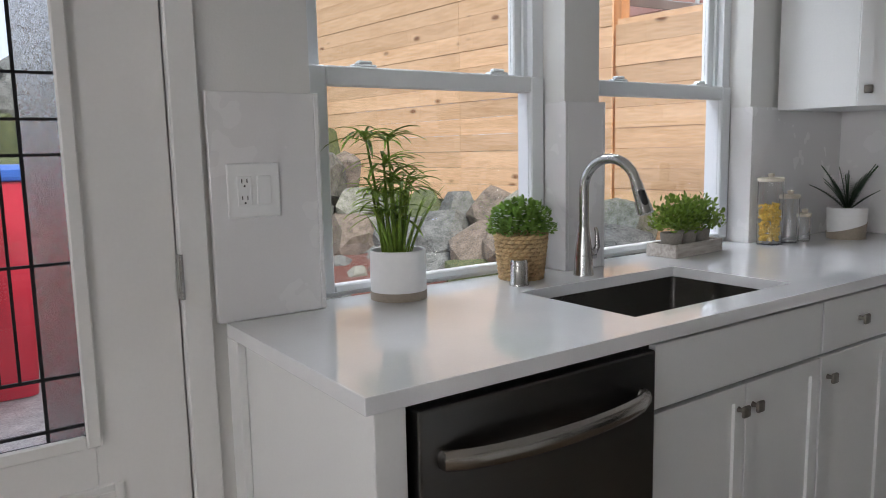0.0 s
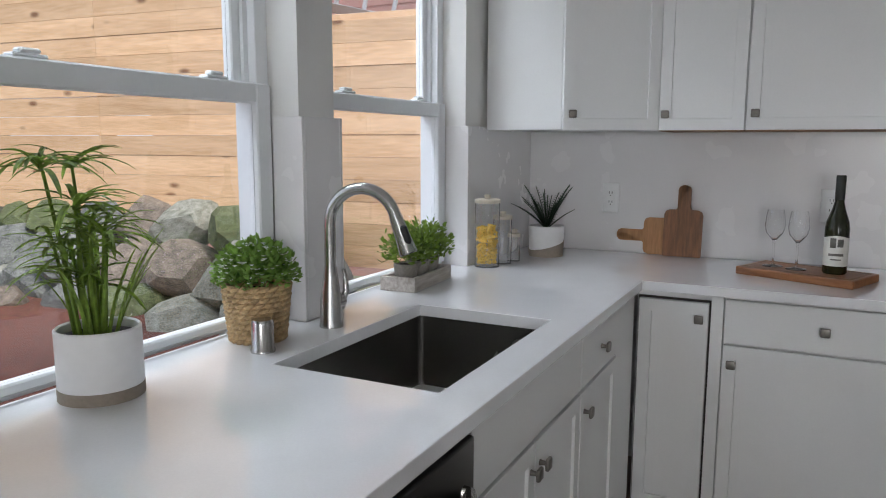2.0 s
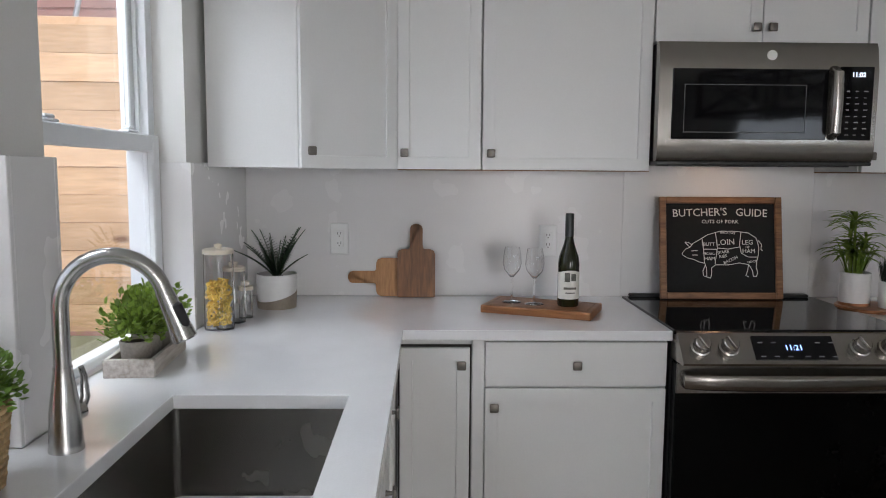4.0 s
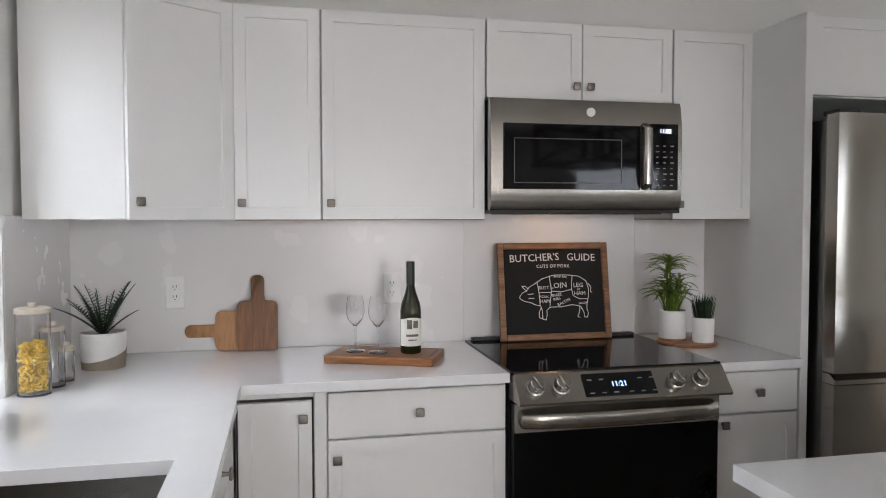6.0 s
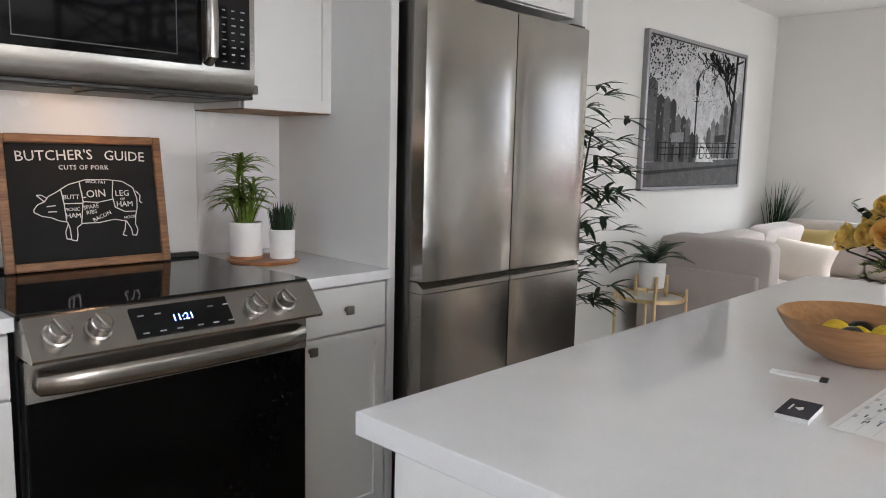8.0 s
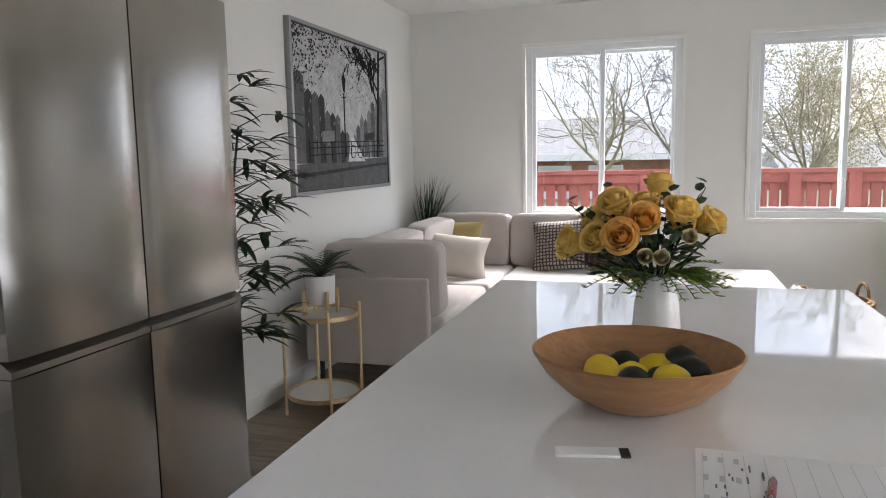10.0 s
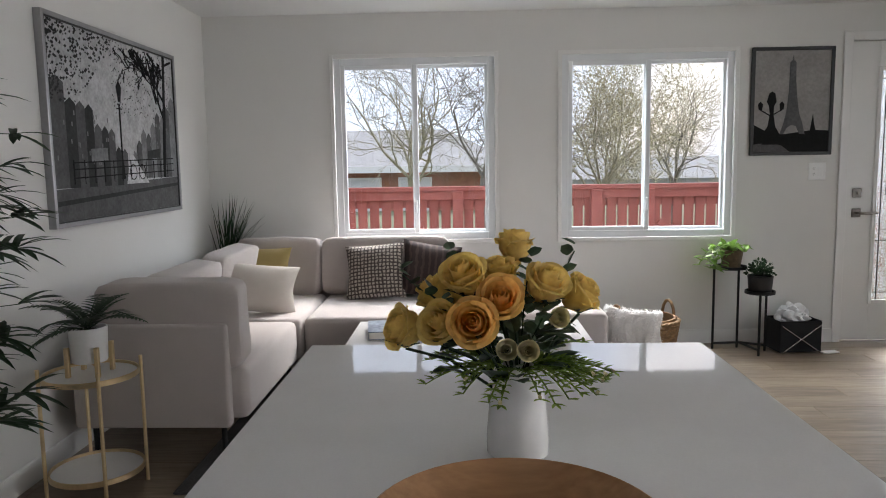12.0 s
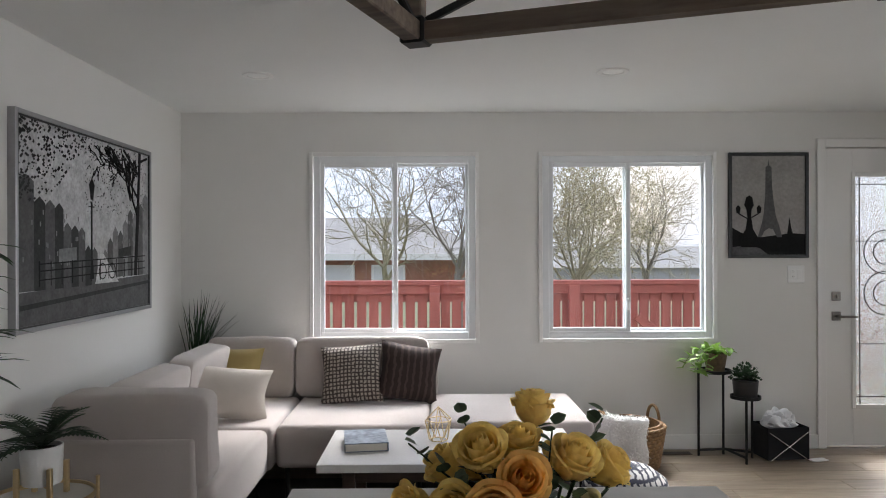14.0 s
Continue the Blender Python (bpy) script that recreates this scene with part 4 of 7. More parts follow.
# loose back cushions
def back_cushion(x, y, w, h, turn, lean, seed, d=0.17, z=0.44):
    ob = part("back_cushion", cushion_mesh(w, d, h, 0.5, seed), LINEN, sofa, "", True)
    ob.matrix_basis = pose(x, y, z, lean, 0, turn)


back_cushion(-0.655, -7.005, 0.60, 0.415, 180, -8, 1)
back_cushion(-1.415, -7.0, 0.91, 0.415, 180, -8, 2)
back_cushion(-0.43, -5.70, 0.80, 0.39, 90, -8, 3)
back_cushion(-0.43, -6.50, 0.76, 0.40, 90, -8, 4)
back_cushion(-0.635, -5.165, 0.66, 0.405, 0, -3, 5, 0.19, 0.445)
for x, y in ((-0.86, AY - 0.07), (-0.26, AY - 0.07), (-0.93, -6.05), (-1.06, -6.22), (-1.82, -6.22), (-2.77, -6.28), (-2.77, -7.0), (-0.26, -7.1)):
    bm = B()
    lathe(bm, [(0, 0), (0.012, 0), (0.014, 0.20), (0, 0.20)], 10, (x, y, 0))
    part("leg", bm, BLACKMETAL, sofa, "slim black metal leg")

PLAIN = material("taupe_pillow", (0.50, 0.45, 0.40), 0.9, vary=0.08, scale=8, fine=350, bump=0.4, sheen=0.2)
MUSTARD = material("mustard_pillow", (0.36, 0.27, 0.10), 0.85, vary=0.1, scale=8, fine=300, bump=0.4, sheen=0.2)


def plaid(name, a, b, sx, sz):
    m = bpy.data.materials.new(name)
    m.use_nodes = True
    n, l = m.node_tree.nodes, m.node_tree.links
    p = n["Principled BSDF"]
    co = n.new("ShaderNodeTexCoord")
    outs = []
    for axis, s in (("X", sx), ("Z", sz)):
        if not s:
            continue
        w = n.new("ShaderNodeTexWave")
        w.bands_direction = axis
        w.inputs["Scale"].default_value = s
        w.inputs["Distortion"].default_value = 2.5
        w.inputs["Detail"].default_value = 3
        w.inputs["Detail Scale"].default_value = 3
        l.new(co.outputs["Object"], w.inputs["Vector"])
        r = n.new("ShaderNodeValToRGB")
        r.color_ramp.elements[0].position, r.color_ramp.elements[1].position = 0.55, 0.85
        l.new(w.outputs["Fac"], r.inputs["Fac"])
        outs.append(r.outputs["Color"])
    mx = n.new("ShaderNodeMixRGB")
    mx.inputs["Color1"].default_value, mx.inputs["Color2"].default_value = (*a, 1), (*b, 1)
    if len(outs) == 2:
        mm = n.new("ShaderNodeMixRGB")
        mm.blend_type = "LIGHTEN"
        mm.inputs["Fac"].default_value = 1
        l.new(outs[0], mm.inputs["Color1"])
        l.new(outs[1], mm.inputs["Color2"])
        l.new(mm.outputs["Color"], mx.inputs["Fac"])
    else:
        l.new(outs[0], mx.inputs["Fac"])
    l.new(mx.outputs["Color"], p.inputs["Base Color"])
    p.inputs["Roughness"].default_value = 0.9
    return m


PLAID = plaid("grey_plaid_weave", (0.33, 0.285, 0.245), (0.05, 0.037, 0.032), 12.5, 12.5)
STRIPE = plaid("brown_striped_velvet", (0.024, 0.012, 0.010), (0.060, 0.036, 0.030), 7, 0)


def pillow(label, mat, w, h, t, m, seed):
    return solid("throw_pillow", pillow_mesh(w, h, t, seed), mat, label, "pillow", m, True, "pillows on the sofa")


pillow("mustard yellow throw pillow leaning in the sofa corner", MUSTARD, 0.44, 0.36, 0.13, pose(-0.56, -6.77, 0.455, -14, 0, 172), 1)
pillow("plain taupe lumbar pillow leaning on the sofa corner", PLAIN, 0.58, 0.32, 0.16, pose(-0.65, -6.24, 0.470, -24, 8, 196), 2)
pillow("black and cream woven plaid throw pillow", PLAID, 0.42, 0.40, 0.14, pose(-1.37, -6.74, 0.450, -24, -5, 176), 3)
pillow("dark brown striped velvet throw pillow", STRIPE, 0.42, 0.39, 0.14, pose(-1.72, -6.78, 0.455, -22, 10, 190), 4)

# coffee table
ct = thing("coffee_table", "white-topped coffee table with dark wooden frame", "table", pose(-1.995, -5.83, 0))
bm = B()
box(bm, -0.65, 0.65, -0.345, 0.345, 0.385, 0.425, 0.003)
part("tabletop", bm, material("pale_grey_tabletop", (0.62, 0.61, 0.60), 0.16, vary=0.06, scale=5, fine=90), ct)
DARKWOOD = wood("dark_stained_wood", (0.06, 0.035, 0.022), (0.028, 0.016, 0.011), 0.5, "x", 6)
for sx in (-1, 1):
    for sy in (-1, 1):
        bm = B()
        box(bm, sx * 0.50 - 0.03, sx * 0.50 + 0.03, sy * 0.27 - 0.03, sy * 0.27 + 0.03, 0, 0.385, 0.003)
        part("leg", bm, DARKWOOD, ct)
for sy in (-1, 1):
    bm = B()
    box(bm, -0.47, 0.47, sy * 0.27 - 0.012, sy * 0.27 + 0.012, 0.32, 0.385, 0.002)
    part("apron", bm, DARKWOOD, ct)
bm = B()
box(bm, -3.0, -0.75, -6.6, -4.75, 0.004, 0.014, 0.003)
solid("area_rug", bm, material("dark_rug", (0.06, 0.056, 0.055), 0.95, vary=0.6, scale=4, fine=160, bump=0.8), "dark grey woven area rug", "rug")

# book on the coffee table
bk = thing("book", "hardcover book with blue and white cover", "book", pose(-1.545, -5.85, 0.425, 0, 0, 8))
bm = B()
box(bm, -0.105, 0.105, -0.14, 0.14, 0.004, 0.040)
part("pages", bm, material("book_pages", (0.72, 0.68, 0.60), 0.9, vary=0.1, stretch=(1, 1, 60)), bk)
bm = B()
box(bm, -0.11, 0.11, -0.145, 0.145, 0.0, 0.004, 0.001)
box(bm, -0.11, 0.11, -0.145, 0.145, 0.040, 0.045, 0.001)
box(bm, -0.113, -0.108, -0.145, 0.145, 0.0, 0.045, 0.001)
part("cover", bm, material("book_cover", (0.30, 0.35, 0.42), 0.3, vary=0.7, scale=14, fine=30, dark=(0.05, 0.07, 0.10)), bk)
# wire polyhedron
wp = thing("wire_ornament", "gold wire geometric ornament on coffee table", "ornament", pose(-1.93, -5.93, 0.425, 0, 0, 20))
bm = B()
top_, mid_, bot_ = Vector((0, 0, 0.18)), [Vector((0.075 * math.cos(a * 1.0472), 0.075 * math.sin(a * 1.0472), 0.11)) for a in range(6)], [Vector((0.05 * math.cos(a * 1.0472 + 0.52), 0.05 * math.sin(a * 1.0472 + 0.52), 0.004)) for a in range(6)]
for i in range(6):
    for a, b in ((top_, mid_[i]), (mid_[i], mid_[(i + 1) % 6]), (mid_[i], bot_[i]), (mid_[(i + 1) % 6], bot_[i]), (bot_[i], bot_[(i + 1) % 6])):
        tube(bm, [a, b], 0.0028, 6)
part("wire_frame", bm, GOLD, wp)

# gold tray side table
st = thing("side_table", "round gold two-tier tray side table", "table", pose(-0.415, -4.80, 0))
TR = 0.188
for z in (0.50, 0.09):
    bm = B()
    lathe(bm, [(0, 0), (TR, 0), (TR, 0.022), (TR - 0.006, 0.022), (TR - 0.006, 0.006), (0, 0.006)], 40, (0, 0, z))
    t = part("tray", bm, GOLD, st, "", True)
    bm = B()
    lathe(bm, [(0, 0.007), (TR - 0.008, 0.007), (TR - 0.008, 0.010), (0, 0.010)], 40, (0, 0, z))
    part("tray_inlay", bm, CERAMIC, t, "white tray surface", True)
for a in (35, 125, 215, 305):
    bm = B()
    x, y = (TR + 0.008) * math.cos(radians(a)), (TR + 0.008) * math.sin(radians(a))
    tube(bm, [(x, y, 0), (x, y, 0.56)], 0.008, 10)
    part("leg", bm, GOLD, st)


# ---- plants ----
def blade(bm, base, direction, length, width, droop, seg=5, fold=0.2, twist=0.0):
    """A tapered leaf that bends over."""
    d = Vector(direction).normalized()
    side = d.cross(Vector((0, 0, 1)))
    side = side.normalized() if side.length > 1e-4 else Vector((1, 0, 0))
    if twist:
        side = Matrix.Rotation(twist, 3, d) @ side
    p, prev = Vector(base), None
    step = length / seg
    for i in range(seg + 1):
        u = i / seg
        w = width * (0.35 + 0.65 * math.sin(math.pi * min(1, 0.15 + u * 0.85)) ** 0.8) * (1 if u < 0.98 else 0.1)
        nrm = side.cross(d).normalized()
        row = (bm.verts.new(p - side * w / 2 + nrm * w * fold), bm.verts.new(p), bm.verts.new(p + side * w / 2 + nrm * w * fold))
        if prev:
            bm.faces.new((prev[0], prev[1], row[1], row[0]))
            bm.faces.new((prev[1], prev[2], row[2], row[1]))
        prev = row
        p = p + d * step
        d = (d + Vector((0, 0, -droop * step))).normalized()
        side = (side - d * side.dot(d)).normalized()


def pot_mesh(r0, r1, h, wall=0.006, seg=36):
    bm = B()
    lathe(bm, [(0, 0), (r0 * 0.96, 0), (r0, 0.004), (r1, h - 0.003), (r1 - wall * 0.5, h), (r1 - wall, h - 0.003), (r1 - wall, h * 0.86), (0, h * 0.86)], seg)
    return bm


def soil(parent, r, z):
    bm = B()
    lathe(bm, [(r, z), (r * 0.6, z + 0.006), (0, z + 0.009)], 20)
    part("soil", bm, SOIL, parent, "", True)


def two_tone_pot(parent, r, h, band, low=TAUPE):
    bm = pot_mesh(r, r, h)
    p = part("pot", bm, CERAMIC, parent, "white glazed pot", True)
    bm = B()
    lathe(bm, [(0, -0.0005), (r + 0.0008, -0.0005), (r + 0.0008, band), (0, band)], 36)
    part("pot_base", bm, low, p, "bare brown clay band", True)
    soil(parent, r - 0.006, h * 0.86)


def umbrella_grass(name, label, m, r, h, band, stalks, height, seed, mat=LEAF, low=TAUPE, crown=0.11):
    """Papyrus-like plant: upright stalks, whorls of drooping blades at their tops."""
    rnd = random.Random(seed)
    t = thing(name, label, "plant", m)
    two_tone_pot(t, r, h, band, low)
    bm, bs = B(), B()
    for i in range(stalks):
        a, rr = rnd.uniform(0, 6.28), r * 0.55 * rnd.random() ** 0.5
        b = Vector((rr * math.cos(a), rr * math.sin(a), h * 0.86))
        tall = i < max(3, stalks // 5)
        hh = height * (rnd.uniform(0.72, 1.0) if tall else rnd.uniform(0.35, 0.7))
        lean = rnd.uniform(0.03, 0.28)
        tip = b + Vector((math.cos(a) * lean * hh, math.sin(a) * lean * hh, hh))
        midp = (b + tip) / 2 + Vector((0, 0, hh * 0.05))
        tube(bs, [b, midp, tip], [0.0045, 0.0038, 0.0028], 6, False)
        for k in range(20 if tall else 8):
            az = rnd.uniform(0, 6.28)
            up = rnd.uniform(0.15, 1.0)
            blade(bm, tip - Vector((0, 0, rnd.uniform(0, 0.02))), (math.cos(az), math.sin(az), up), crown * rnd.uniform(0.6, 1.1), 0.0095 * rnd.uniform(0.8, 1.3), 11, 6)
    for i in range(int(stalks * 1.1)):
        az, rr = rnd.uniform(0, 6.28), r * 0.6 * rnd.random() ** 0.5
        blade(bm, (rr * math.cos(az), rr * math.sin(az), h * 0.86), (math.cos(az) * 0.35, math.sin(az) * 0.35, 1), height * rnd.uniform(0.4, 0.8), 0.008, rnd.uniform(1.5, 6.5), 8)
    part("stems", bs, mat, t, "", True)
    part("leaves", bm, mat, t, "long narrow green blades", True)
    return t


def fern(parent, base, n, length, seed, mat=LEAF_DARK, pinna=0.055, up=(0.35, 1.3), pairs=15, droop=4.5):
    """Arching fronds, each with its paired leaflets."""
    rnd = random.Random(seed)
    for i in range(n):
        bm = B()
        az = 6.283 * i / n + rnd.uniform(-0.25, 0.25)
        ln = length * rnd.uniform(0.65, 1.1)
        d = Vector((math.cos(az), math.sin(az), rnd.uniform(*up))).normalized()
        p = Vector(base)
        pts = [p.copy()]
        side = d.cross(Vector((0, 0, 1))).normalized()
        for k in range(pairs):
            u = (k + 1) / pairs
            p = p + d * ln / pairs
            pts.append(p.copy())
            w = pinna * math.sin(math.pi * min(1, 0.12 + u * 0.86)) ** 0.7
            for s in (-1, 1):
                blade(bm, p, side * s + d * 0.45, w, w * 0.30, 4, 2, 0.05)
            d = (d + Vector((0, 0, -droop * ln / pairs))).normalized()
        tube(bm, pts, 0.0018, 4, False)
        part("frond", bm, mat, parent, "", True)


def bushy(parent, base, rx, rz, n, leaf, seed, mat, flowers=0, name="foliage", up=0.4):
    """A dome of many small leaves on fine twigs."""
    rnd = random.Random(seed)
    bm, bt, bf = B(), B(), B()
    b0 = Vector(base)
    for i in range(n):
        az, el = rnd.uniform(0, 6.28), math.asin(rnd.uniform(-0.15, 1.0))
        rr = rnd.uniform(0.40, 1.20)
        d = Vector((math.cos(az) * math.cos(el), math.sin(az) * math.cos(el), math.sin(el)))
        c = b0 + Vector((d.x * rx * rr, d.y * rx * rr, d.z * rz * rr))
        if i % 5 == 0:
            tube(bt, [b0, (b0 + c) / 2 + Vector((0, 0, 0.01)), c], 0.0012, 3, False)
        o = (d + Vector((rnd.uniform(-0.9, 0.9), rnd.uniform(-0.9, 0.9), rnd.uniform(-0.4, 0.9) + up))).normalized()
        blade(bm, c, o, leaf * rnd.uniform(0.6, 1.2), leaf * rnd.uniform(0.55, 0.8), 6, 3, 0.15, rnd.uniform(-0.8, 0.8))
        if flowers and i % flowers == 0 and d.z > 0:
            q = b0 + Vector((d.x * rx * 1.06, d.y * rx * 1.06, d.z * rz * 1.06))
            for k in range(5):
                a = k * 1.256
                blade(bf, q, Vector((math.cos(a), math.sin(a), 0.5)), 0.007, 0.006, 0, 2)
    tagged(part("twigs", bt, mat, parent), kind="stuff")
    f = part(name, bm, mat, parent, "", True)
    if flowers:
        part("blossoms", bf, CERAMIC, parent, "tiny white blossoms")
    else:
        bf.free()
    return f


# umbrella grass by the first window
umbrella_grass("potted_grass", "green umbrella grass in a white pot with brown base", pose(-2.243, -0.012, CT), 0.073, 0.128, 0.022, 16, 0.32, 11, LEAF, TAUPE, 0.115)


def basket_weave(bm, r0, r1, h, rows, cols, lump=0.006):
    """Fat woven strands, over and under round a tapering basket."""
    for j in range(rows):
        z = h * (j + 0.5) / rows
        r = r0 + (r1 - r0) * z / h
        for i in range(cols):
            a0 = 2 * math.pi * (i + (0.5 if j % 2 else 0)) / cols
            p = []
            for k in range(5):
                a = a0 + 2 * math.pi / cols * (k / 4 - 0.5) * 1.25
                q = r + lump * math.sin(math.pi * k / 4) - 0.001
                p.append((q * math.cos(a), q * math.sin(a), z + 0.002 * (k - 2)))
            hh = h / rows * 0.60
            tube(bm, p, [hh * 0.45, hh * 0.85, hh, hh * 0.85, hh * 0.45], 6, False)


WICKER = material("natural_wicker", (0.50, 0.34, 0.17), 0.7, vary=0.35, scale=30, fine=150, bump=0.4)
pb = thing("potted_bush", "leafy plant with white blossoms in a wicker pot", "plant", pose(-1.815, -0.005, CT))
bm = B()
lathe(bm, [(0, 0), (0.056, 0), (0.071, 0.135), (0.068, 0.135), (0.062, 0.112), (0, 0.112)], 32)
basket_weave(bm, 0.057, 0.072, 0.135, 11, 20, 0.005)
part("wicker_pot", bm, WICKER, pb, "woven wicker pot", True)
soil(pb, 0.062, 0.112)
bushy(pb, (0, 0, 0.145), 0.084, 0.076, 1700, 0.0145, 21, LEAF_LIGHT, 9)

# herb tray
tray = thing("wooden_tray", "whitewashed wooden planter tray on the sill", "tray", pose(-1.045, -0.005, CT, 0, 0, 4))
WHITEWASH = wood("whitewashed_wood", (0.62, 0.58, 0.54), (0.36, 0.31, 0.27), 0.8, "x", 6)
bm = B()
box(bm, -0.135, 0.135, -0.055, 0.055, 0.0, 0.010)
part("base", bm, WHITEWASH, tray)
for a in ((-0.135, 0.135, -0.060, -0.048), (-0.135, 0.135, 0.048, 0.060), (-0.145, -0.133, -0.060, 0.060), (0.133, 0.145, -0.060, 0.060)):
    bm = B()
    box(bm, *a, 0.0, 0.045, 0.0015)
    part("side", bm, WHITEWASH, tray)
for i, x in enumerate((-0.085, 0.0, 0.085)):
    q = thing("herb_pot", "small green herb plant in a grey pot", "plant", pose(-1.045 + x, -0.005 + x * 0.07, CT + 0.011), "herbs in the tray")
    part("pot", pot_mesh(0.031, 0.039, 0.07), CONCRETE, q, "", True)
    soil(q, 0.034, 0.060)
    bushy(q, (0, 0, 0.085), 0.075, 0.092, 420, 0.018, 30 + i, LEAF)

# jars
PASTA = material("yellow_pasta", (0.75, 0.50, 0.08), 0.5, vary=0.25, scale=40, fine=160)
def jar(x, y, r, h, content=None, fill=0.0, label="clear glass storage jar"):
    j = thing("glass_jar", label, "jar", pose(x, y, CT), "storage jars")
    bm = B()
    lathe(bm, [(0, 0), (r, 0), (r, h), (r - 0.003, h), (r - 0.003, 0.006), (0, 0.006)], 32)
    part("glass_body", bm, CLEAR, j, "", True).visible_shadow = False
    bm = B()
    lathe(bm, [(0, h), (r + 0.002, h), (r + 0.002, h + 0.012), (r - 0.004, h + 0.015), (0, h + 0.015)], 32)
    lathe(bm, [(0, h + 0.015), (0.010, h + 0.015), (0.013, h + 0.028), (0, h + 0.032)], 16)
    part("lid", bm, material("pale_lid", (0.62, 0.55, 0.45), 0.4, vary=0.1), j, "pale wooden lid", True)
    if content:
        bm = B()
        rnd = random.Random(5)
        for i in range(300):
            a, q, z = rnd.uniform(0, 6.28), (r - 0.0105) * rnd.random() ** 0.35, rnd.uniform(0.014, fill)
            c = Vector((q * math.cos(a), q * math.sin(a), z))
            d = Vector((rnd.uniform(-1, 1), rnd.uniform(-1, 1), rnd.uniform(-0.7, 0.7))).normalized() * 0.007
            e = d.orthogonal().normalized() * 0.006
            tube(bm, [c - d, c - d * 0.3 + e, c + d * 0.5 + e * 0.6, c + d], 0.0035, 5)
        part("contents", bm, content, j, "yellow curly pasta", True)


jar(-0.628, -0.072, 0.046, 0.238, PASTA, 0.152, "tall glass jar half full of yellow pasta")
jar(-0.528, -0.094, 0.034, 0.170, label="medium clear empty glass jar")
jar(-0.452, -0.112, 0.022, 0.095, label="small clear empty glass jar")

# fern in two-tone pot
fp = thing("potted_fern", "small dark fern in a white and taupe pot", "plant", pose(-0.255, -0.175, CT, 0, 0, 0))
bm = pot_mesh(0.068, 0.0735, 0.124)
p_ = part("pot", bm, CERAMIC, fp, "white glazed pot", True)
bm = B()
rings = []
for z, t in ((-0.0005, 0), (0.045, 1)):
    rings.append([(0.0755 * math.cos(6.2832 * i / 36) * (0.92 if not t else 0.965), 0.0755 * math.sin(6.2832 * i / 36) * (0.92 if not t else 0.965), z + (0.020 * math.cos(6.2832 * i / 36 + 0.8) if t else 0)) for i in range(36)])
loft(bm, rings, True, True)
part("pot_base", bm, TAUPE, p_, "slanting brown lower band", True)
soil(fp, 0.065, 0.105)
fern(fp, (0, 0, 0.105), 24, 0.20, 41, LEAF_DARK, 0.030, (0.9, 3.2), 17, 3.0)

# paddle-shaped cutting boards leaning on the wall
def paddle(w, h, hw, hl, th):
    bm = B()
    r = 0.006
    pts = [(-w / 2 + r, 0), (w / 2 - r, 0)]
    pts += [(w / 2 - r + r * math.sin(a), r - r * math.cos(a)) for a in (0.5, 1.0, 1.57)]
    pts += [(w / 2, h - 0.020), (w / 2 - 0.006, h - 0.006), (w / 2 - 0.020, h), (hw / 2 + 0.006, h + 0.001), (hw / 2, h + 0.007), (hw / 2, h + hl - 0.018)]
    pts += [(hw / 2 * math.cos(a), h + hl - 0.018 + 0.018 * math.sin(a)) for a in (0.6, 1.2, 1.57, 1.9, 2.5)]
    left = [(-a, b) for a, b in pts if b > 0][::-1]
    seen_, out = set(), []
    for q in pts + left:
        k = (round(q[0], 4), round(q[1], 4))
        if k not in seen_:
            seen_.add(k)
            out.append(q)
    prism(bm, out, -th, 0, "y")
    return bm


b1 = solid("cutting_board", paddle(0.150, 0.190, 0.050, 0.100, 0.018), ACACIA, "brown acacia paddle cutting board leaning upright", "cutting board", facing(-0.040, -0.680) @ pose(0, 0, CT + 0.001, -6))
bm = paddle(0.152, 0.19, 0.048, 0.112, 0.016)
bm.transform(Matrix.Translation((0.0, 0, 0.076)) @ Matrix.Rotation(radians(-90), 4, "Y"))
solid("cutting_board", bm, wood("pale_board", (0.50, 0.25, 0.10), (0.30, 0.14, 0.05), 0.45, "z", 9), "lighter wooden paddle board lying on its side", "cutting board", facing(-0.014, -0.711) @ pose(0, 0, CT + 0.001, -4))
# serving board with wine and glasses
sb = thing("serving_board", "rectangular reddish wooden cutting board with juice groove", "cutting board", pose(-0.330, -1.135, CT, 0, 0, -23))
bm = B()
box(bm, -0.108, 0.108, -0.196, 0.196, 0.0, 0.028, 0.005, 2)
part("board", bm, CHERRY, sb)
bm = B()
ring(bm, -0.092, 0.092, -0.180, 0.180, 0.007, 0.0278, 0.0288, 0)
bm.transform(Matrix(((1, 0, 0, 0), (0, 0, 1, 0), (0, 1, 0, 0), (0, 0, 0, 1))))
part("juice_groove", bm, WALNUT, sb)


def wine_glass(x, y):
    g = thing("wine_glass", "clear stemmed wine glass on the board", "wine glass", pose(x, y, CT + 0.029), "wine glasses")
    bm = B()
    lathe(bm, [(0, 0), (0.034, 0), (0.033, 0.002), (0.006, 0.006), (0.0038, 0.015), (0.0038, 0.088), (0.010, 0.096), (0.028, 0.118), (0.034, 0.142), (0.031, 0.175), (0.0265, 0.200), (0.0255, 0.200), (0.030, 0.174), (0.0328, 0.142), (0.027, 0.120), (0.008, 0.099), (0, 0.098)], 28)
    part("glass", bm, CLEAR, g, "", True)


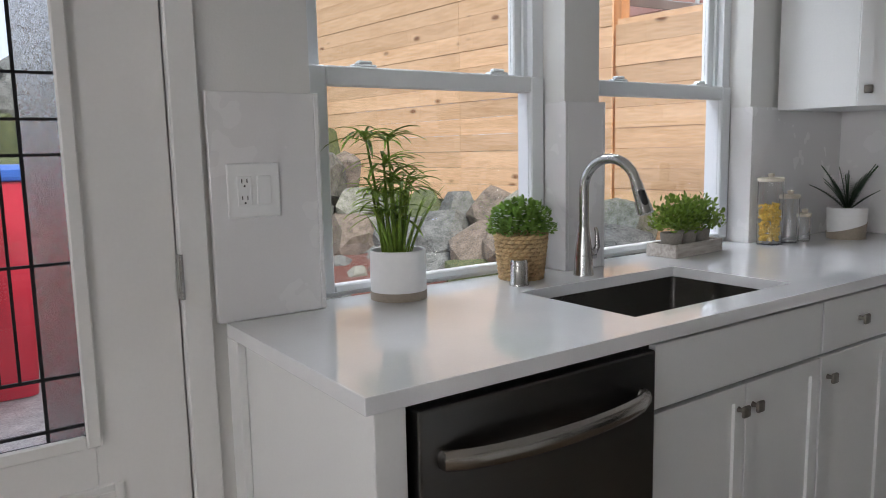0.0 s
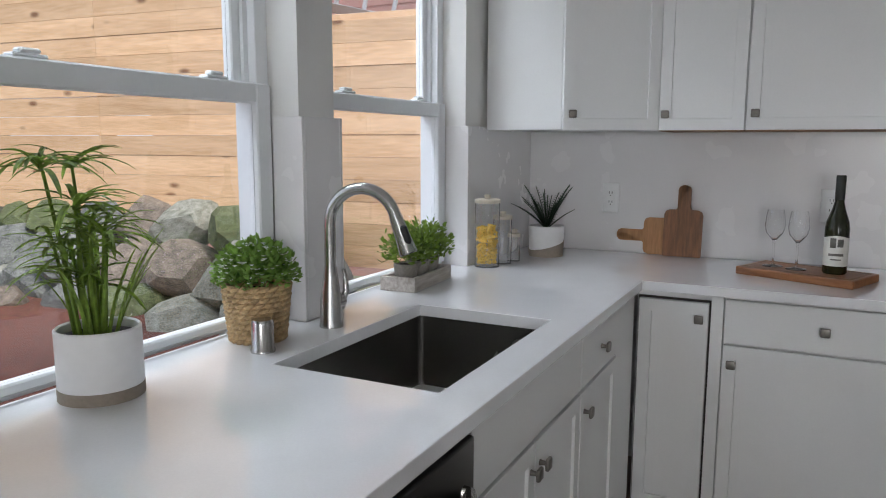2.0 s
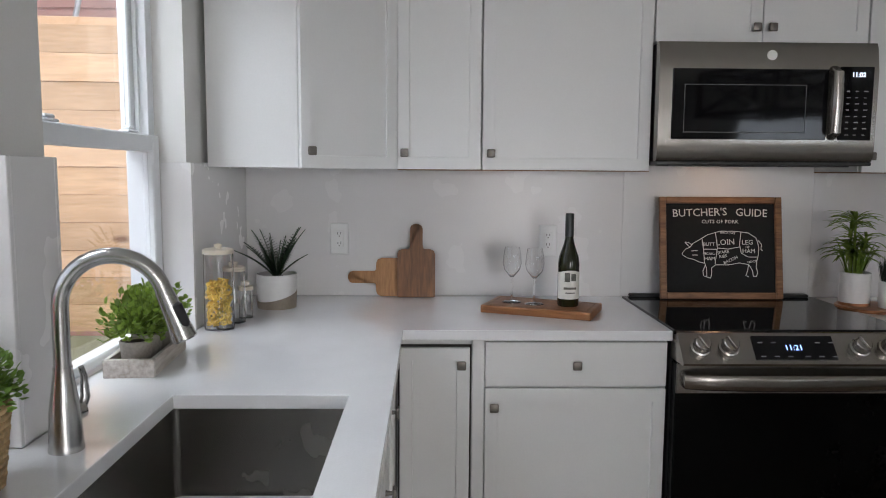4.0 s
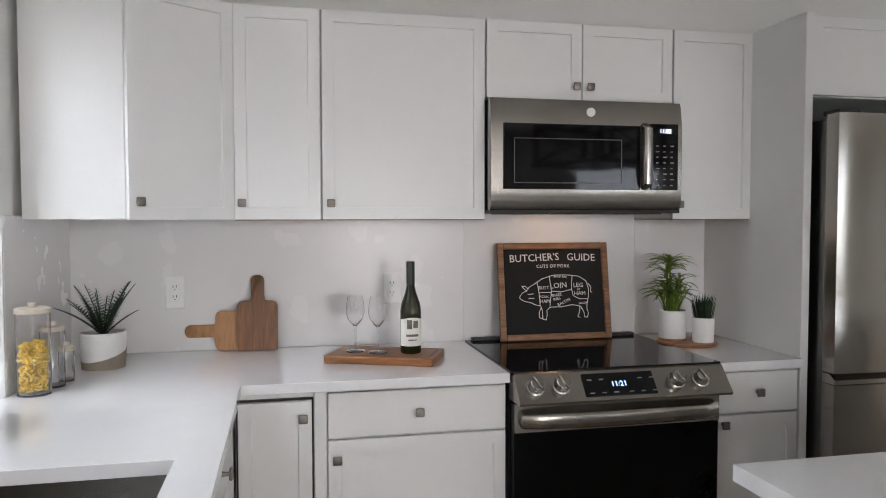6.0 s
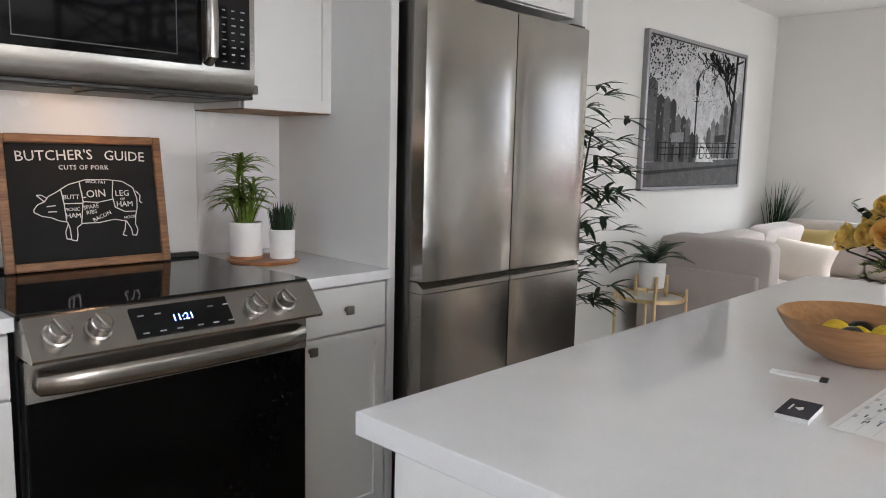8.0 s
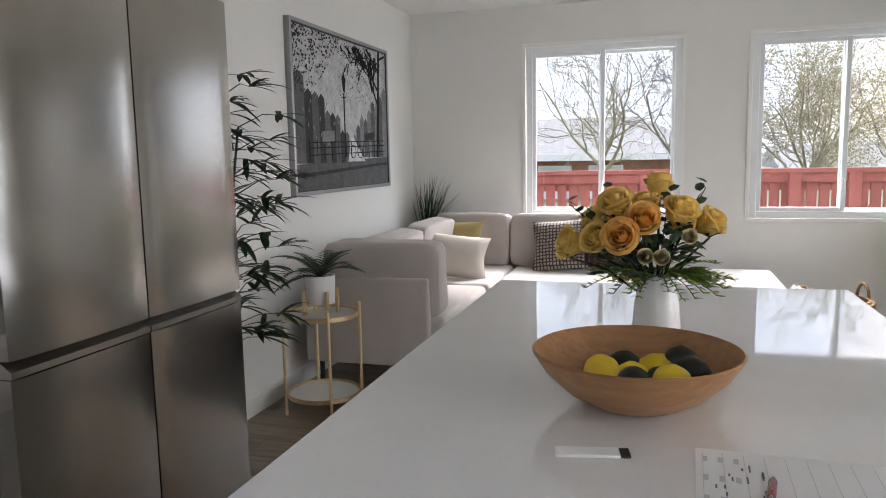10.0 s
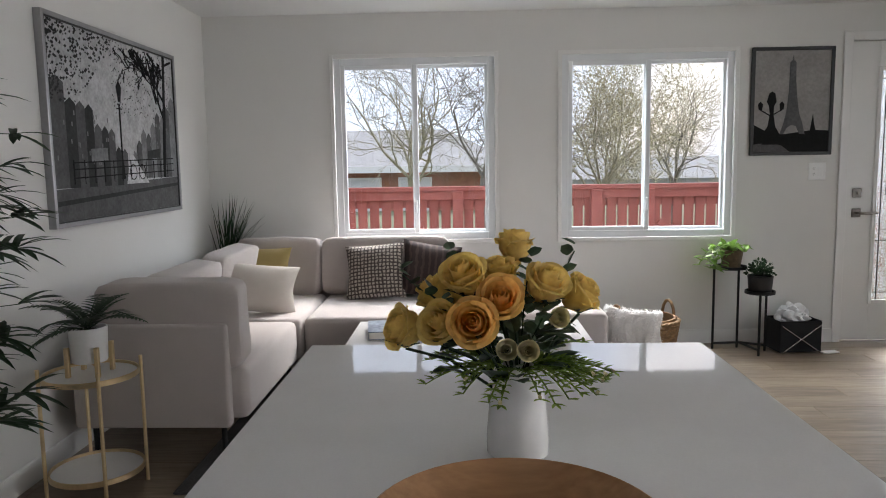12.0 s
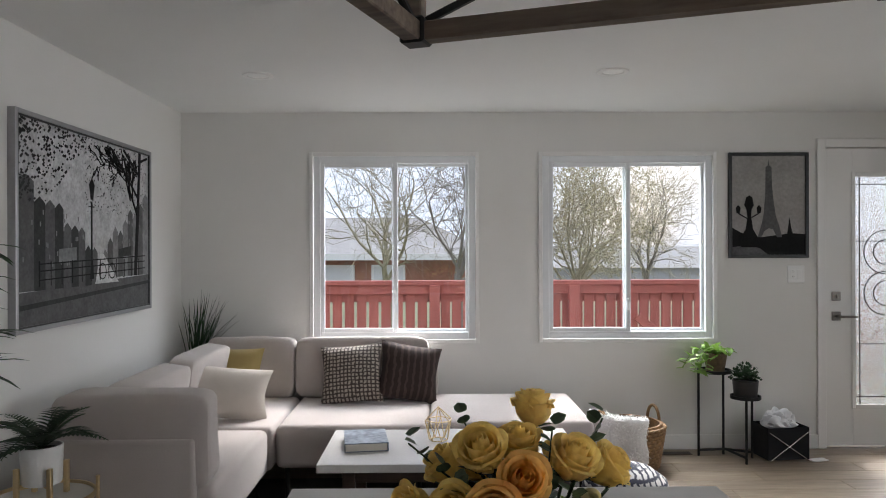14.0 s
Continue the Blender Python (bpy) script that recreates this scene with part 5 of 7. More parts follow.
wine_glass(-0.300, -1.030)
wine_glass(-0.340, -1.106)
wb = thing("wine_bottle", "dark green wine bottle with white label", "bottle", pose(-0.368, -1.221, CT + 0.029))
bm = B()
lathe(bm, [(0, 0.004), (0.034, 0), (0.0375, 0.006), (0.0375, 0.15), (0.034, 0.175), (0.020, 0.215), (0.0145, 0.24), (0.0140, 0.318), (0, 0.318)], 32)
part("bottle_glass", bm, material("dark_green_glass", (0.022, 0.024, 0.010), 0.06, vary=0.2), wb, "", True)
bm = B()
lathe(bm, [(0.0150, 0.245), (0.0150, 0.322), (0.0135, 0.326), (0, 0.326)], 24)
part("capsule", bm, material("black_foil", (0.012, 0.014, 0.012), 0.3, vary=0.1), wb, "black foil capsule", True)
bm = B()
n = 20
for z0, z1 in ((0.028, 0.125),):
    lo_ = [bm.verts.new((0.0380 * math.cos(radians(100 + 160 * i / n)), 0.0380 * math.sin(radians(100 + 160 * i / n)), z0)) for i in range(n + 1)]
    hi_ = [bm.verts.new((v.co.x, v.co.y, z1 + 0.004 * math.cos((i - n / 2) * 0.3))) for i, v in enumerate(lo_)]
    for i in range(n):
        bm.faces.new((lo_[i], lo_[i + 1], hi_[i + 1], hi_[i]))
lb = part("paper_label", bm, material("cream_label", (0.78, 0.76, 0.70), 0.6, vary=0.04), wb, "cream paper label", True)
bm = B()
for z, a0, a1, hh in ((0.066, 145, 215, 0.004), (0.050, 155, 205, 0.002), (0.105, 150, 178, 0.016), (0.105, 184, 212, 0.013)):
    m_ = 8
    q = [(0.0384 * math.cos(radians(a0 + (a1 - a0) * i / m_)), 0.0384 * math.sin(radians(a0 + (a1 - a0) * i / m_))) for i in range(m_ + 1)]
    for (x0, y0), (x1, y1) in zip(q, q[1:]):
        bm.faces.new([bm.verts.new(p) for p in ((x0, y0, z - hh), (x1, y1, z - hh), (x1, y1, z + hh), (x0, y0, z + hh))])
part("label_print", bm, material("grey_ink", (0.16, 0.15, 0.13), 0.6, vary=0.3, scale=60), lb)

# plants beside the range
disc = solid("wooden_disc", lathe(B(), [(0, 0), (0.118, 0), (0.122, 0.005), (0.118, 0.012), (0, 0.012)], 40), CHERRY, "round reddish wooden disc under the pots", "tray", pose(-0.258, -2.372, CT), True)
umbrella_grass("potted_grass", "green umbrella grass in a white textured pot", pose(-0.228, -2.326, CT + 0.012), 0.053, 0.122, 0.010, 17, 0.225, 52, LEAF, CHERRY, 0.110)
sg = thing("potted_grass", "short upright green grass in a white pot", "plant", pose(-0.298, -2.422, CT + 0.012))
part("pot", pot_mesh(0.041, 0.043, 0.098), CERAMIC, sg, "white textured pot", True)
bm = B()
rnd = random.Random(9)
for i in range(140):
    a, r = rnd.uniform(0, 6.28), 0.036 * rnd.random() ** 0.5
    blade(bm, (r * math.cos(a), r * math.sin(a), 0.078), (math.cos(a) * 0.18, math.sin(a) * 0.18, 1), rnd.uniform(0.08, 0.12), 0.005, 0.5, 3)
part("grass_blades", bm, LEAF_DARK, sg)

# ---- writing ----
def lettering(text, size, align="CENTER", depth=0.0006, space=1.0):
    """Flat letters in the x-z plane facing -y, as a bmesh."""
    cu = bpy.data.curves.new("letters", "FONT")
    cu.body, cu.size, cu.align_x, cu.align_y, cu.extrude, cu.space_character = text, size, align, "CENTER", depth, space
    cu.resolution_u = 2
    ob = bpy.data.objects.new("letters", cu)
    scene.collection.objects.link(ob)
    me = bpy.data.meshes.new_from_object(ob.evaluated_get(bpy.context.evaluated_depsgraph_get()))
    bm = B()
    bm.from_mesh(me)
    bpy.data.objects.remove(ob)
    bpy.data.curves.remove(cu)
    bpy.data.meshes.remove(me)
    bm.transform(Matrix.Rotation(radians(90), 4, "X"))
    return bm


def flat(bm, outline, y, th=0.0005):
    prism(bm, outline, y - th, y, "y")


def glow(name, colour, strength):
    m = bpy.data.materials.new(name)
    m.use_nodes = True
    p = m.node_tree.nodes["Principled BSDF"]
    p.inputs["Base Color"].default_value = (0, 0, 0, 1)
    p.inputs["Emission Color"].default_value = (*colour, 1)
    p.inputs["Emission Strength"].default_value = strength
    return m


CHALK = material("chalk_white", (0.75, 0.74, 0.71), 0.9, vary=0.15, scale=40)
GREYINK = material("key_legend_grey", (0.32, 0.32, 0.33), 0.6)
# framed sign on the range
sign = thing("framed_sign", "black chalkboard butcher's guide sign in wooden frame", "sign", facing(-0.105, -1.872) @ pose(0, 0, 0.922, -9.0))
SW, SH = 0.482, 0.400
bm = B()
ring(bm, -SW / 2, SW / 2, 0, SH, 0.026, -0.018, 0.0, 0.003)
part("frame", bm, WALNUT, sign, "reddish brown wooden frame")
bm = B()
box(bm, -SW / 2 + 0.02, SW / 2 - 0.02, -0.006, -0.002, 0.02, SH - 0.02)
bd = part("board", bm, material("blackboard", (0.006, 0.006, 0.007), 0.85, vary=0.3, scale=10), sign, "black printed board")


def write(text, x, z, size, tilt=0.0, parent=bd, mat=CHALK, y=-0.0064, space=1.0, name="lettering"):
    bm = lettering(text, size, space=space)
    bm.transform(Matrix.Translation((x, y, z)) @ Matrix.Rotation(radians(tilt), 4, "Y"))
    return part(name, bm, mat, parent, "white letters")


write("BUTCHER'S", -0.080, 0.338, 0.043, -2)
write("GUIDE", 0.125, 0.338, 0.043, 2)
write("CUTS OF PORK", 0.0, 0.303, 0.0195, 0, space=1.1)
for t_, x_, z_, s_, a_ in (("LOIN", 0.02, 0.222, 0.032, -3), ("LEG", 0.107, 0.222, 0.026, 0), ("OF", 0.107, 0.204, 0.012, 0), ("HAM", 0.112, 0.188, 0.024, 0), ("BUTT", -0.045, 0.214, 0.019, 0), ("HAM", -0.043, 0.158, 0.020, 0), ("SPARE", 0.010, 0.183, 0.017, -8), ("RIBS", 0.010, 0.167, 0.017, -8), ("BACON", 0.040, 0.153, 0.017, -24), ("BACK FAT", 0.03, 0.259, 0.013, 4), ("HOCK", 0.125, 0.147, 0.013, -6), ("PICNIC", -0.045, 0.177, 0.014, 0)):
    write(t_, x_, z_, s_, a_)


def stroke(bm, pts, w=0.0028, y=-0.0064):
    for (x0, z0), (x1, z1) in zip(pts, pts[1:]):
        came(bm, x0, z0, x1, z1, y, w)


bm = B()
for line in (
    [(-0.150, 0.180), (-0.138, 0.195), (-0.120, 0.202), (-0.108, 0.218), (-0.085, 0.230), (-0.050, 0.252), (0.0, 0.266), (0.06, 0.266), (0.11, 0.260), (0.142, 0.240), (0.152, 0.205), (0.150, 0.175), (0.143, 0.150), (0.140, 0.125), (0.146, 0.105), (0.140, 0.088), (0.128, 0.090), (0.126, 0.110), (0.112, 0.135), (0.075, 0.142), (0.03, 0.134), (-0.02, 0.134), (-0.036, 0.122), (-0.036, 0.100), (-0.040, 0.082), (-0.055, 0.086), (-0.056, 0.120), (-0.062, 0.140), (-0.085, 0.145), (-0.105, 0.155), (-0.130, 0.160), (-0.150, 0.172), (-0.150, 0.180)],
    [(-0.120, 0.202), (-0.140, 0.222), (-0.126, 0.222), (-0.112, 0.212)],
    [(-0.072, 0.236), (-0.066, 0.190), (-0.064, 0.142)],
    [(-0.018, 0.258), (-0.012, 0.200), (-0.022, 0.136)],
    [(0.082, 0.262), (0.076, 0.215), (0.082, 0.180), (0.110, 0.165), (0.148, 0.165)],
    [(-0.066, 0.195), (-0.013, 0.195)],
    [(-0.013, 0.200), (0.030, 0.196), (0.078, 0.205)],
    [(0.150, 0.230), (0.163, 0.215), (0.160, 0.195), (0.168, 0.190)],
    [(0.110, 0.135), (0.106, 0.110), (0.098, 0.092), (0.110, 0.088)],
    [(-0.060, 0.135), (-0.070, 0.110), (-0.068, 0.090), (-0.056, 0.088)],
    [(-0.115, 0.188), (-0.090, 0.190)],
    [(-0.112, 0.172), (-0.088, 0.172)],
):
    stroke(bm, line)
part("pig_outline", bm, CHALK, bd, "white chalk outline of a pig")

# displays and key legends
BLUE = glow("blue_digits", (0.25, 0.45, 1.0), 3.0)
bm = lettering("11:21", 0.026)
bm.transform(Matrix.Translation((0.352, panel_y(0.872) - 0.0036, 0.8755)) @ Matrix.Rotation(radians(-40.8), 4, "X"))
part("clock_digits", bm, BLUE, disp, "blue clock digits")
for i in range(6):
    for j in range(2):
        if i in (2, 3) and j == 1:
            continue
        x, z = 0.242 + i * 0.042 + (0.012 if i > 2 else 0), 0.852 + j * 0.036
        bm = B()
        box(bm, x, x + 0.015, panel_y(z) - 0.0080, panel_y(z) - 0.0054, z, z + 0.003)
        part("key_legend", bm, GREYINK, disp)
bm = lettering("11:02", 0.022)
bm.transform(Matrix.Translation((0.682, -0.0085, MZ1 - 0.110)))
part("clock_digits", bm, glow("white_digits", (0.75, 0.85, 1.0), 2.5), cp, "white clock digits")
bm = B()
for j in range(8):
    for i in range(3):
        z = MZ0 + 0.092 + j * 0.021
        w_ = 0.010 if (i + j) % 3 else 0.014
        box(bm, 0.644 + i * 0.030, 0.644 + i * 0.030 + w_, -0.0088, -0.0079, z, z + (0.004 if j % 3 else 0.0025))
part("key_legends", bm, GREYINK, cp, "grey key legends")
# cooktop lamp under the microwave
ld = bpy.data.lights.new("cooktop_light", "AREA")
ld.size, ld.energy, ld.color = 0.08, 0.22, (1.0, 0.62, 0.36)
lo2 = new("cooktop_light", ld)
lo2.matrix_basis = look((-0.20, -1.87, MZ0 - 0.02), (-0.08, -1.87, 1.0))

# ---- pictures ----
G = [material("print_grey_%s" % n_, (v_, v_, v_ * 1.02), 0.7, vary=0.3, scale=12, fine=60) for n_, v_ in (("black", 0.010), ("dark", 0.045), ("mid", 0.11), ("soft", 0.22), ("light", 0.50), ("pale", 0.62))]
for m_ in G:
    m_.node_tree.nodes["Principled BSDF"].inputs["Specular IOR Level"].default_value = 0.15


def branch_marks(bm, x, z, a, ln, w, y, rnd, depth):
    x1, z1 = x + math.cos(a) * ln, z + math.sin(a) * ln
    if not (0.035 < x1 < PWD - 0.035 and 0.035 < z1 < PHT - 0.035):
        return
    came(bm, x, z, x1, z1, y, w)
    if depth:
        for k in range(3 if depth > 2 else 2):
            branch_marks(bm, x + (x1 - x) * rnd.uniform(0.5, 1), z + (z1 - z) * rnd.uniform(0.5, 1), a + rnd.uniform(-0.8, 0.8), ln * rnd.uniform(0.5, 0.8), w * 0.6, y, rnd, depth - 1)


pic = thing("framed_picture", "large silver-framed canal photograph in black and white", "picture", facing(LX - 0.035, -5.145) @ pose(0, 0, 1.087))
PWD, PHT = 1.490, 0.985
bm = B()
ring(bm, 0, PWD, 0, PHT, 0.022, -0.002, 0.043, 0.002)
part("frame", bm, material("silver_frame", (0.34, 0.34, 0.35), 0.35, 0.7, vary=0.08), pic, "brushed silver frame")
bm = B()
ring(bm, 0.022, PWD - 0.022, 0.022, PHT - 0.022, 0.008, 0.002, 0.043, 0)
part("inner_frame", bm, BLACK, pic, "thin black inner edge")
bm = B()
box(bm, 0.03, PWD - 0.03, 0.010, 0.04, 0.03, PHT - 0.03)
art = part("print", bm, G[4], pic, "grey sky of the print")
U, V = PWD - 0.06, PHT - 0.06
def uv(u, v):
    return 0.03 + u * U, 0.03 + (1 - v) * V
def shape(outline, tone, layer, name, parent=art):
    bm = B()
    flat(bm, [uv(*q) for q in outline], 0.0100 - layer * 0.0007)
    part(name, bm, G[tone], parent)
shape([(0, 1), (1, 1), (1, 0.80), (0.5, 0.82), (0, 0.84)], 2, 1, "road")
for i in range(9):
    u0, u1 = 0.52 * (i / 9) ** 0.8, 0.52 * ((i + 1) / 9) ** 0.8
    top = 0.27 + 0.36 * (i / 9) + 0.03 * ((i * 5) % 3)
    shape([(u0, 0.835), (u0, top + 0.03), ((u0 + u1) / 2, top), (u1, top + 0.03), (u1, 0.835)], 1 if i % 2 else 2, 2 + 0.1 * (i % 2), "far_facade")
for i in range(9):
    u0, u1 = 1 - 0.44 * (i / 9) ** 0.9, 1 - 0.44 * ((i + 1) / 9) ** 0.9
    top = 0.26 + 0.35 * (i / 9) + 0.03 * ((i * 4) % 3)
    shape([(u1, 0.80), (u1, top + 0.04), ((u0 + u1) / 2, top), (u0, top + 0.03), (u0, 0.80)], 2 if i % 2 else 3, 2 + 0.1 * (i % 2), "far_facade")
shape([(0.50, 0.83), (0.54, 0.66), (0.57, 0.66), (0.70, 0.83)], 5, 3, "canal")
shape([(0.0, 0.90), (1.0, 0.84), (1.0, 0.86), (0.0, 0.925)], 1, 4, "kerb")
shape([(0.24, 0.63), (0.36, 0.62), (0.36, 0.69), (0.24, 0.70)], 3, 4, "boat")
shape([(0.70, 0.63), (0.82, 0.61), (0.82, 0.67), (0.70, 0.68)], 1, 4, "boat")
rnd = random.Random(3)
bm = B()
for i in range(26):
    x, z = uv(rnd.uniform(0.02, 0.42), rnd.uniform(0.45, 0.74))
    box(bm, x, x + 0.010, 0.0078, 0.0084, z, z + 0.022)
for i in range(30):
    x, z = uv(rnd.uniform(0.72, 0.98), rnd.uniform(0.46, 0.62))
    box(bm, x, x + 0.010, 0.0078, 0.0084, z, z + 0.018)
tagged(part("window_marks", bm, G[3], art), kind="stuff")
bm = B()
x, z = uv(0.475, 0.80)
came(bm, x, z, x, z + 0.44 * V, 0.0068, 0.012)
flat(bm, [(x - 0.022, z), (x + 0.022, z), (x + 0.010, z + 0.10), (x - 0.010, z + 0.10)], 0.0070)
flat(bm, [(x - 0.014, z + 0.45 * V), (x + 0.014, z + 0.45 * V), (x + 0.030, z + 0.53 * V), (x - 0.030, z + 0.53 * V)], 0.0070)
flat(bm, [(x - 0.036, z + 0.53 * V), (x + 0.036, z + 0.53 * V), (x, z + 0.575 * V)], 0.0070)
came(bm, x - 0.03, z + 0.41 * V, x + 0.03, z + 0.41 * V, 0.0068, 0.006)
part("lamp_post", bm, G[0], art)
bm = B()
for v_ in (0.695, 0.73, 0.775):
    came(bm, *uv(0.12, v_ + 0.01), *uv(0.96, v_ - 0.02), 0.0066, 0.006)
for i in range(12):
    u_ = 0.12 + 0.07 * i
    came(bm, *uv(u_, 0.69), *uv(u_, 0.82 - 0.02 * u_), 0.0066, 0.010 if i % 3 == 0 else 0.005)
for cx in (0.56, 0.64):
    p = arc((*uv(cx, 0.76), 0), 0.042, 0, 360, 14, "xy")
    for a, b in zip(p, p[1:]):
        came(bm, a[0], a[1], b[0], b[1], 0.0064, 0.006)
part("railing", bm, G[0], art)
bm = B()
came(bm, *uv(0.86, 0.80), *uv(0.89, 0.35), 0.0062, 0.040)
came(bm, *uv(0.89, 0.37), *uv(0.91, 0.0), 0.0062, 0.028)
for u_, v_, a_, l_ in ((0.885, 0.42, 2.2, 0.22), (0.90, 0.15, 2.6, 0.25), (0.905, 0.06, 0.3, 0.12), (0.80, 0.22, 2.0, 0.18), (0.89, 0.30, 2.5, 0.30)):
    branch_marks(bm, *uv(u_, v_), a_, l_, 0.014, 0.0060, rnd, 5)
part("tree", bm, G[0], art)
bm = B()
for i in range(420):
    u_, v_ = rnd.random() ** 1.6 * 0.42, rnd.random() ** 1.3 * 0.40
    if u_ + v_ * 0.7 > 0.46:
        continue
    x, z = uv(u_, v_ + 0.004)
    s = rnd.uniform(0.005, 0.014)
    flat(bm, [(x - s, z), (x, z - s * 0.6), (x + s, z + s * 0.3), (x, z + s * 0.8)], 0.0066)
for i in range(380):
    u_, v_ = 0.42 + rnd.random() * 0.55, rnd.random() * 0.42
    x, z = uv(u_, v_ + 0.004)
    s = rnd.uniform(0.003, 0.008)
    flat(bm, [(x - s, z), (x, z - s * 0.6), (x + s, z + s * 0.3), (x, z + s * 0.8)], 0.0066)
tagged(part("foliage", bm, G[1], art), kind="stuff")

tp = thing("framed_picture", "black-framed photograph of a lattice tower and lamps", "picture", pose(-4.033, SY + 0.022, 1.380, 0, 0, 180))
TW, TH = 0.580, 0.762
bm = B()
ring(bm, 0, TW, 0, TH, 0.024, -0.002, 0.022, 0.002)
part("frame", bm, BLACK, tp, "black frame")
bm = B()
box(bm, 0.02, TW - 0.02, 0.008, 0.018, 0.02, TH - 0.02)
ta = part("print", bm, material("sepia_sky_print", (0.29, 0.272, 0.262), 0.6, vary=0.22, scale=5, fine=50), tp)
U, V = TW - 0.04, TH - 0.04
def uv(u, v):
    return 0.02 + u * U, 0.02 + (1 - v) * V
def tshape(outline, tone, layer, name):
    bm = B()
    flat(bm, [uv(*q) for q in outline], 0.008 - layer * 0.0008)
    part(name, bm, G[tone], ta)
tshape([(0, 1), (1, 1), (1, 0.79), (0.8, 0.78), (0.6, 0.80), (0.4, 0.82), (0.15, 0.78), (0, 0.72)], 0, 1, "treeline")
tshape([(0, 1), (0.5, 1), (0.38, 0.93), (0.2, 0.90), (0, 0.92)], 2, 2, "roadway")
tshape([(0.46, 0.12), (0.49, 0.10), (0.50, 0.04), (0.51, 0.10), (0.54, 0.12), (0.545, 0.30), (0.57, 0.48), (0.60, 0.62), (0.64, 0.70), (0.68, 0.82), (0.61, 0.82), (0.56, 0.74), (0.50, 0.73), (0.44, 0.76), (0.40, 0.82), (0.35, 0.82), (0.40, 0.70), (0.43, 0.60), (0.455, 0.40)], 2, 2, "tower")
tshape([(0.74, 0.83), (0.76, 0.72), (0.78, 0.62), (0.80, 0.72), (0.84, 0.83)], 0, 2, "spire")
tshape([(0.12, 0.92), (0.14, 0.80), (0.19, 0.74), (0.215, 0.62), (0.20, 0.54), (0.17, 0.50), (0.20, 0.42), (0.24, 0.40), (0.28, 0.42), (0.30, 0.50), (0.27, 0.54), (0.265, 0.62), (0.29, 0.74), (0.34, 0.80), (0.36, 0.92)], 0, 3, "lamp")
bm = B()
for u_ in (0.09, 0.37):
    x, z = uv(u_, 0.58)
    flat(bm, [(x - 0.012, z), (x + 0.012, z), (x + 0.018, z + 0.04), (x, z + 0.06), (x - 0.018, z + 0.04)], 0.0055)
    came(bm, x, z, *uv(0.23, 0.64), 0.0050, 0.008)
part("lamp_arms", bm, G[0], ta)

# ---- island things ----
bw = thing("wooden_bowl", "turned light wooden bowl holding lemons and limes", "bowl", pose(-2.032, -2.585, CT))
bm = B()
lathe(bm, [(0, 0.0), (0.058, 0.0), (0.066, 0.003), (0.105, 0.024), (0.137, 0.054), (0.154, 0.080), (0.1565, 0.085), (0.153, 0.087), (0.147, 0.080), (0.129, 0.056), (0.095, 0.030), (0.05, 0.016), (0, 0.014)], 56)
part("bowl", bm, BOWLWOOD, bw, "", True)
LEMON = material("lemon_peel", (0.80, 0.56, 0.02), 0.4, vary=0.08, scale=20, fine=260, bump=0.25)
LIME = material("dark_lime_peel", (0.006, 0.010, 0.005), 0.3, vary=0.3, scale=15, fine=260, bump=0.2)
for k, (x, y, z, lem, tu) in enumerate(((0.055, -0.005, 0.052, 1, 20), (0.02, -0.055, 0.050, 0, 80), (0.005, 0.02, 0.050, 1, 140), (-0.035, -0.040, 0.050, 1, 60), (-0.040, 0.025, 0.048, 0, 20), (0.045, 0.05, 0.052, 1, 110), (-0.085, -0.005, 0.060, 0, 75), (-0.07, -0.055, 0.062, 0, 130), (-0.055, 0.075, 0.064, 1, 10), (0.0, 0.085, 0.062, 0, 160))):
    bm = B()
    r = 0.029 if lem else 0.027
    lathe(bm, [(0, -1.28 * r), (0.18 * r, -1.22 * r), (0.42 * r, -1.02 * r), (0.8 * r, -0.62 * r), (r, 0), (0.8 * r, 0.62 * r), (0.42 * r, 1.02 * r), (0.18 * r, 1.25 * r), (0, 1.34 * r)], 20)
    solid("lemon" if lem else "lime", bm, LEMON if lem else LIME, "bright yellow lemon in the wooden bowl" if lem else "dark green lime in the wooden bowl", "fruit", pose(-2.032 + x * 0.93, -2.585 + y * 0.93, CT + z - 0.008, 80, 0, tu), True, "fruit in the bowl")

vs = thing("flower_vase", "white ceramic vase with yellow roses and eucalyptus", "vase", pose(-2.060, -2.965, CT))
bm = B()
lathe(bm, [(0, 0), (0.043, 0), (0.047, 0.004), (0.0475, 0.03), (0.043, 0.085), (0.036, 0.122), (0.033, 0.140), (0.030, 0.140), (0.033, 0.122), (0.040, 0.085), (0.042, 0.02), (0, 0.02)], 40)
part("vase", bm, material("white_glazed_vase", (0.80, 0.79, 0.78), 0.12, vary=0.03), vs, "", True)
PETAL = material("yellow_petal", (1.0, 0.72, 0.23), 0.55, vary=0.16, scale=30, fine=120, sheen=0.2)
PETAL_IN = material("deep_yellow_petal", (1.0, 0.62, 0.20), 0.55, vary=0.12, scale=30, fine=120)
CREAM = material("cream_petal", (0.78, 0.70, 0.42), 0.6, vary=0.1, scale=30)
for petal_ in (PETAL, PETAL_IN):
    translucent(petal_, 0.5)


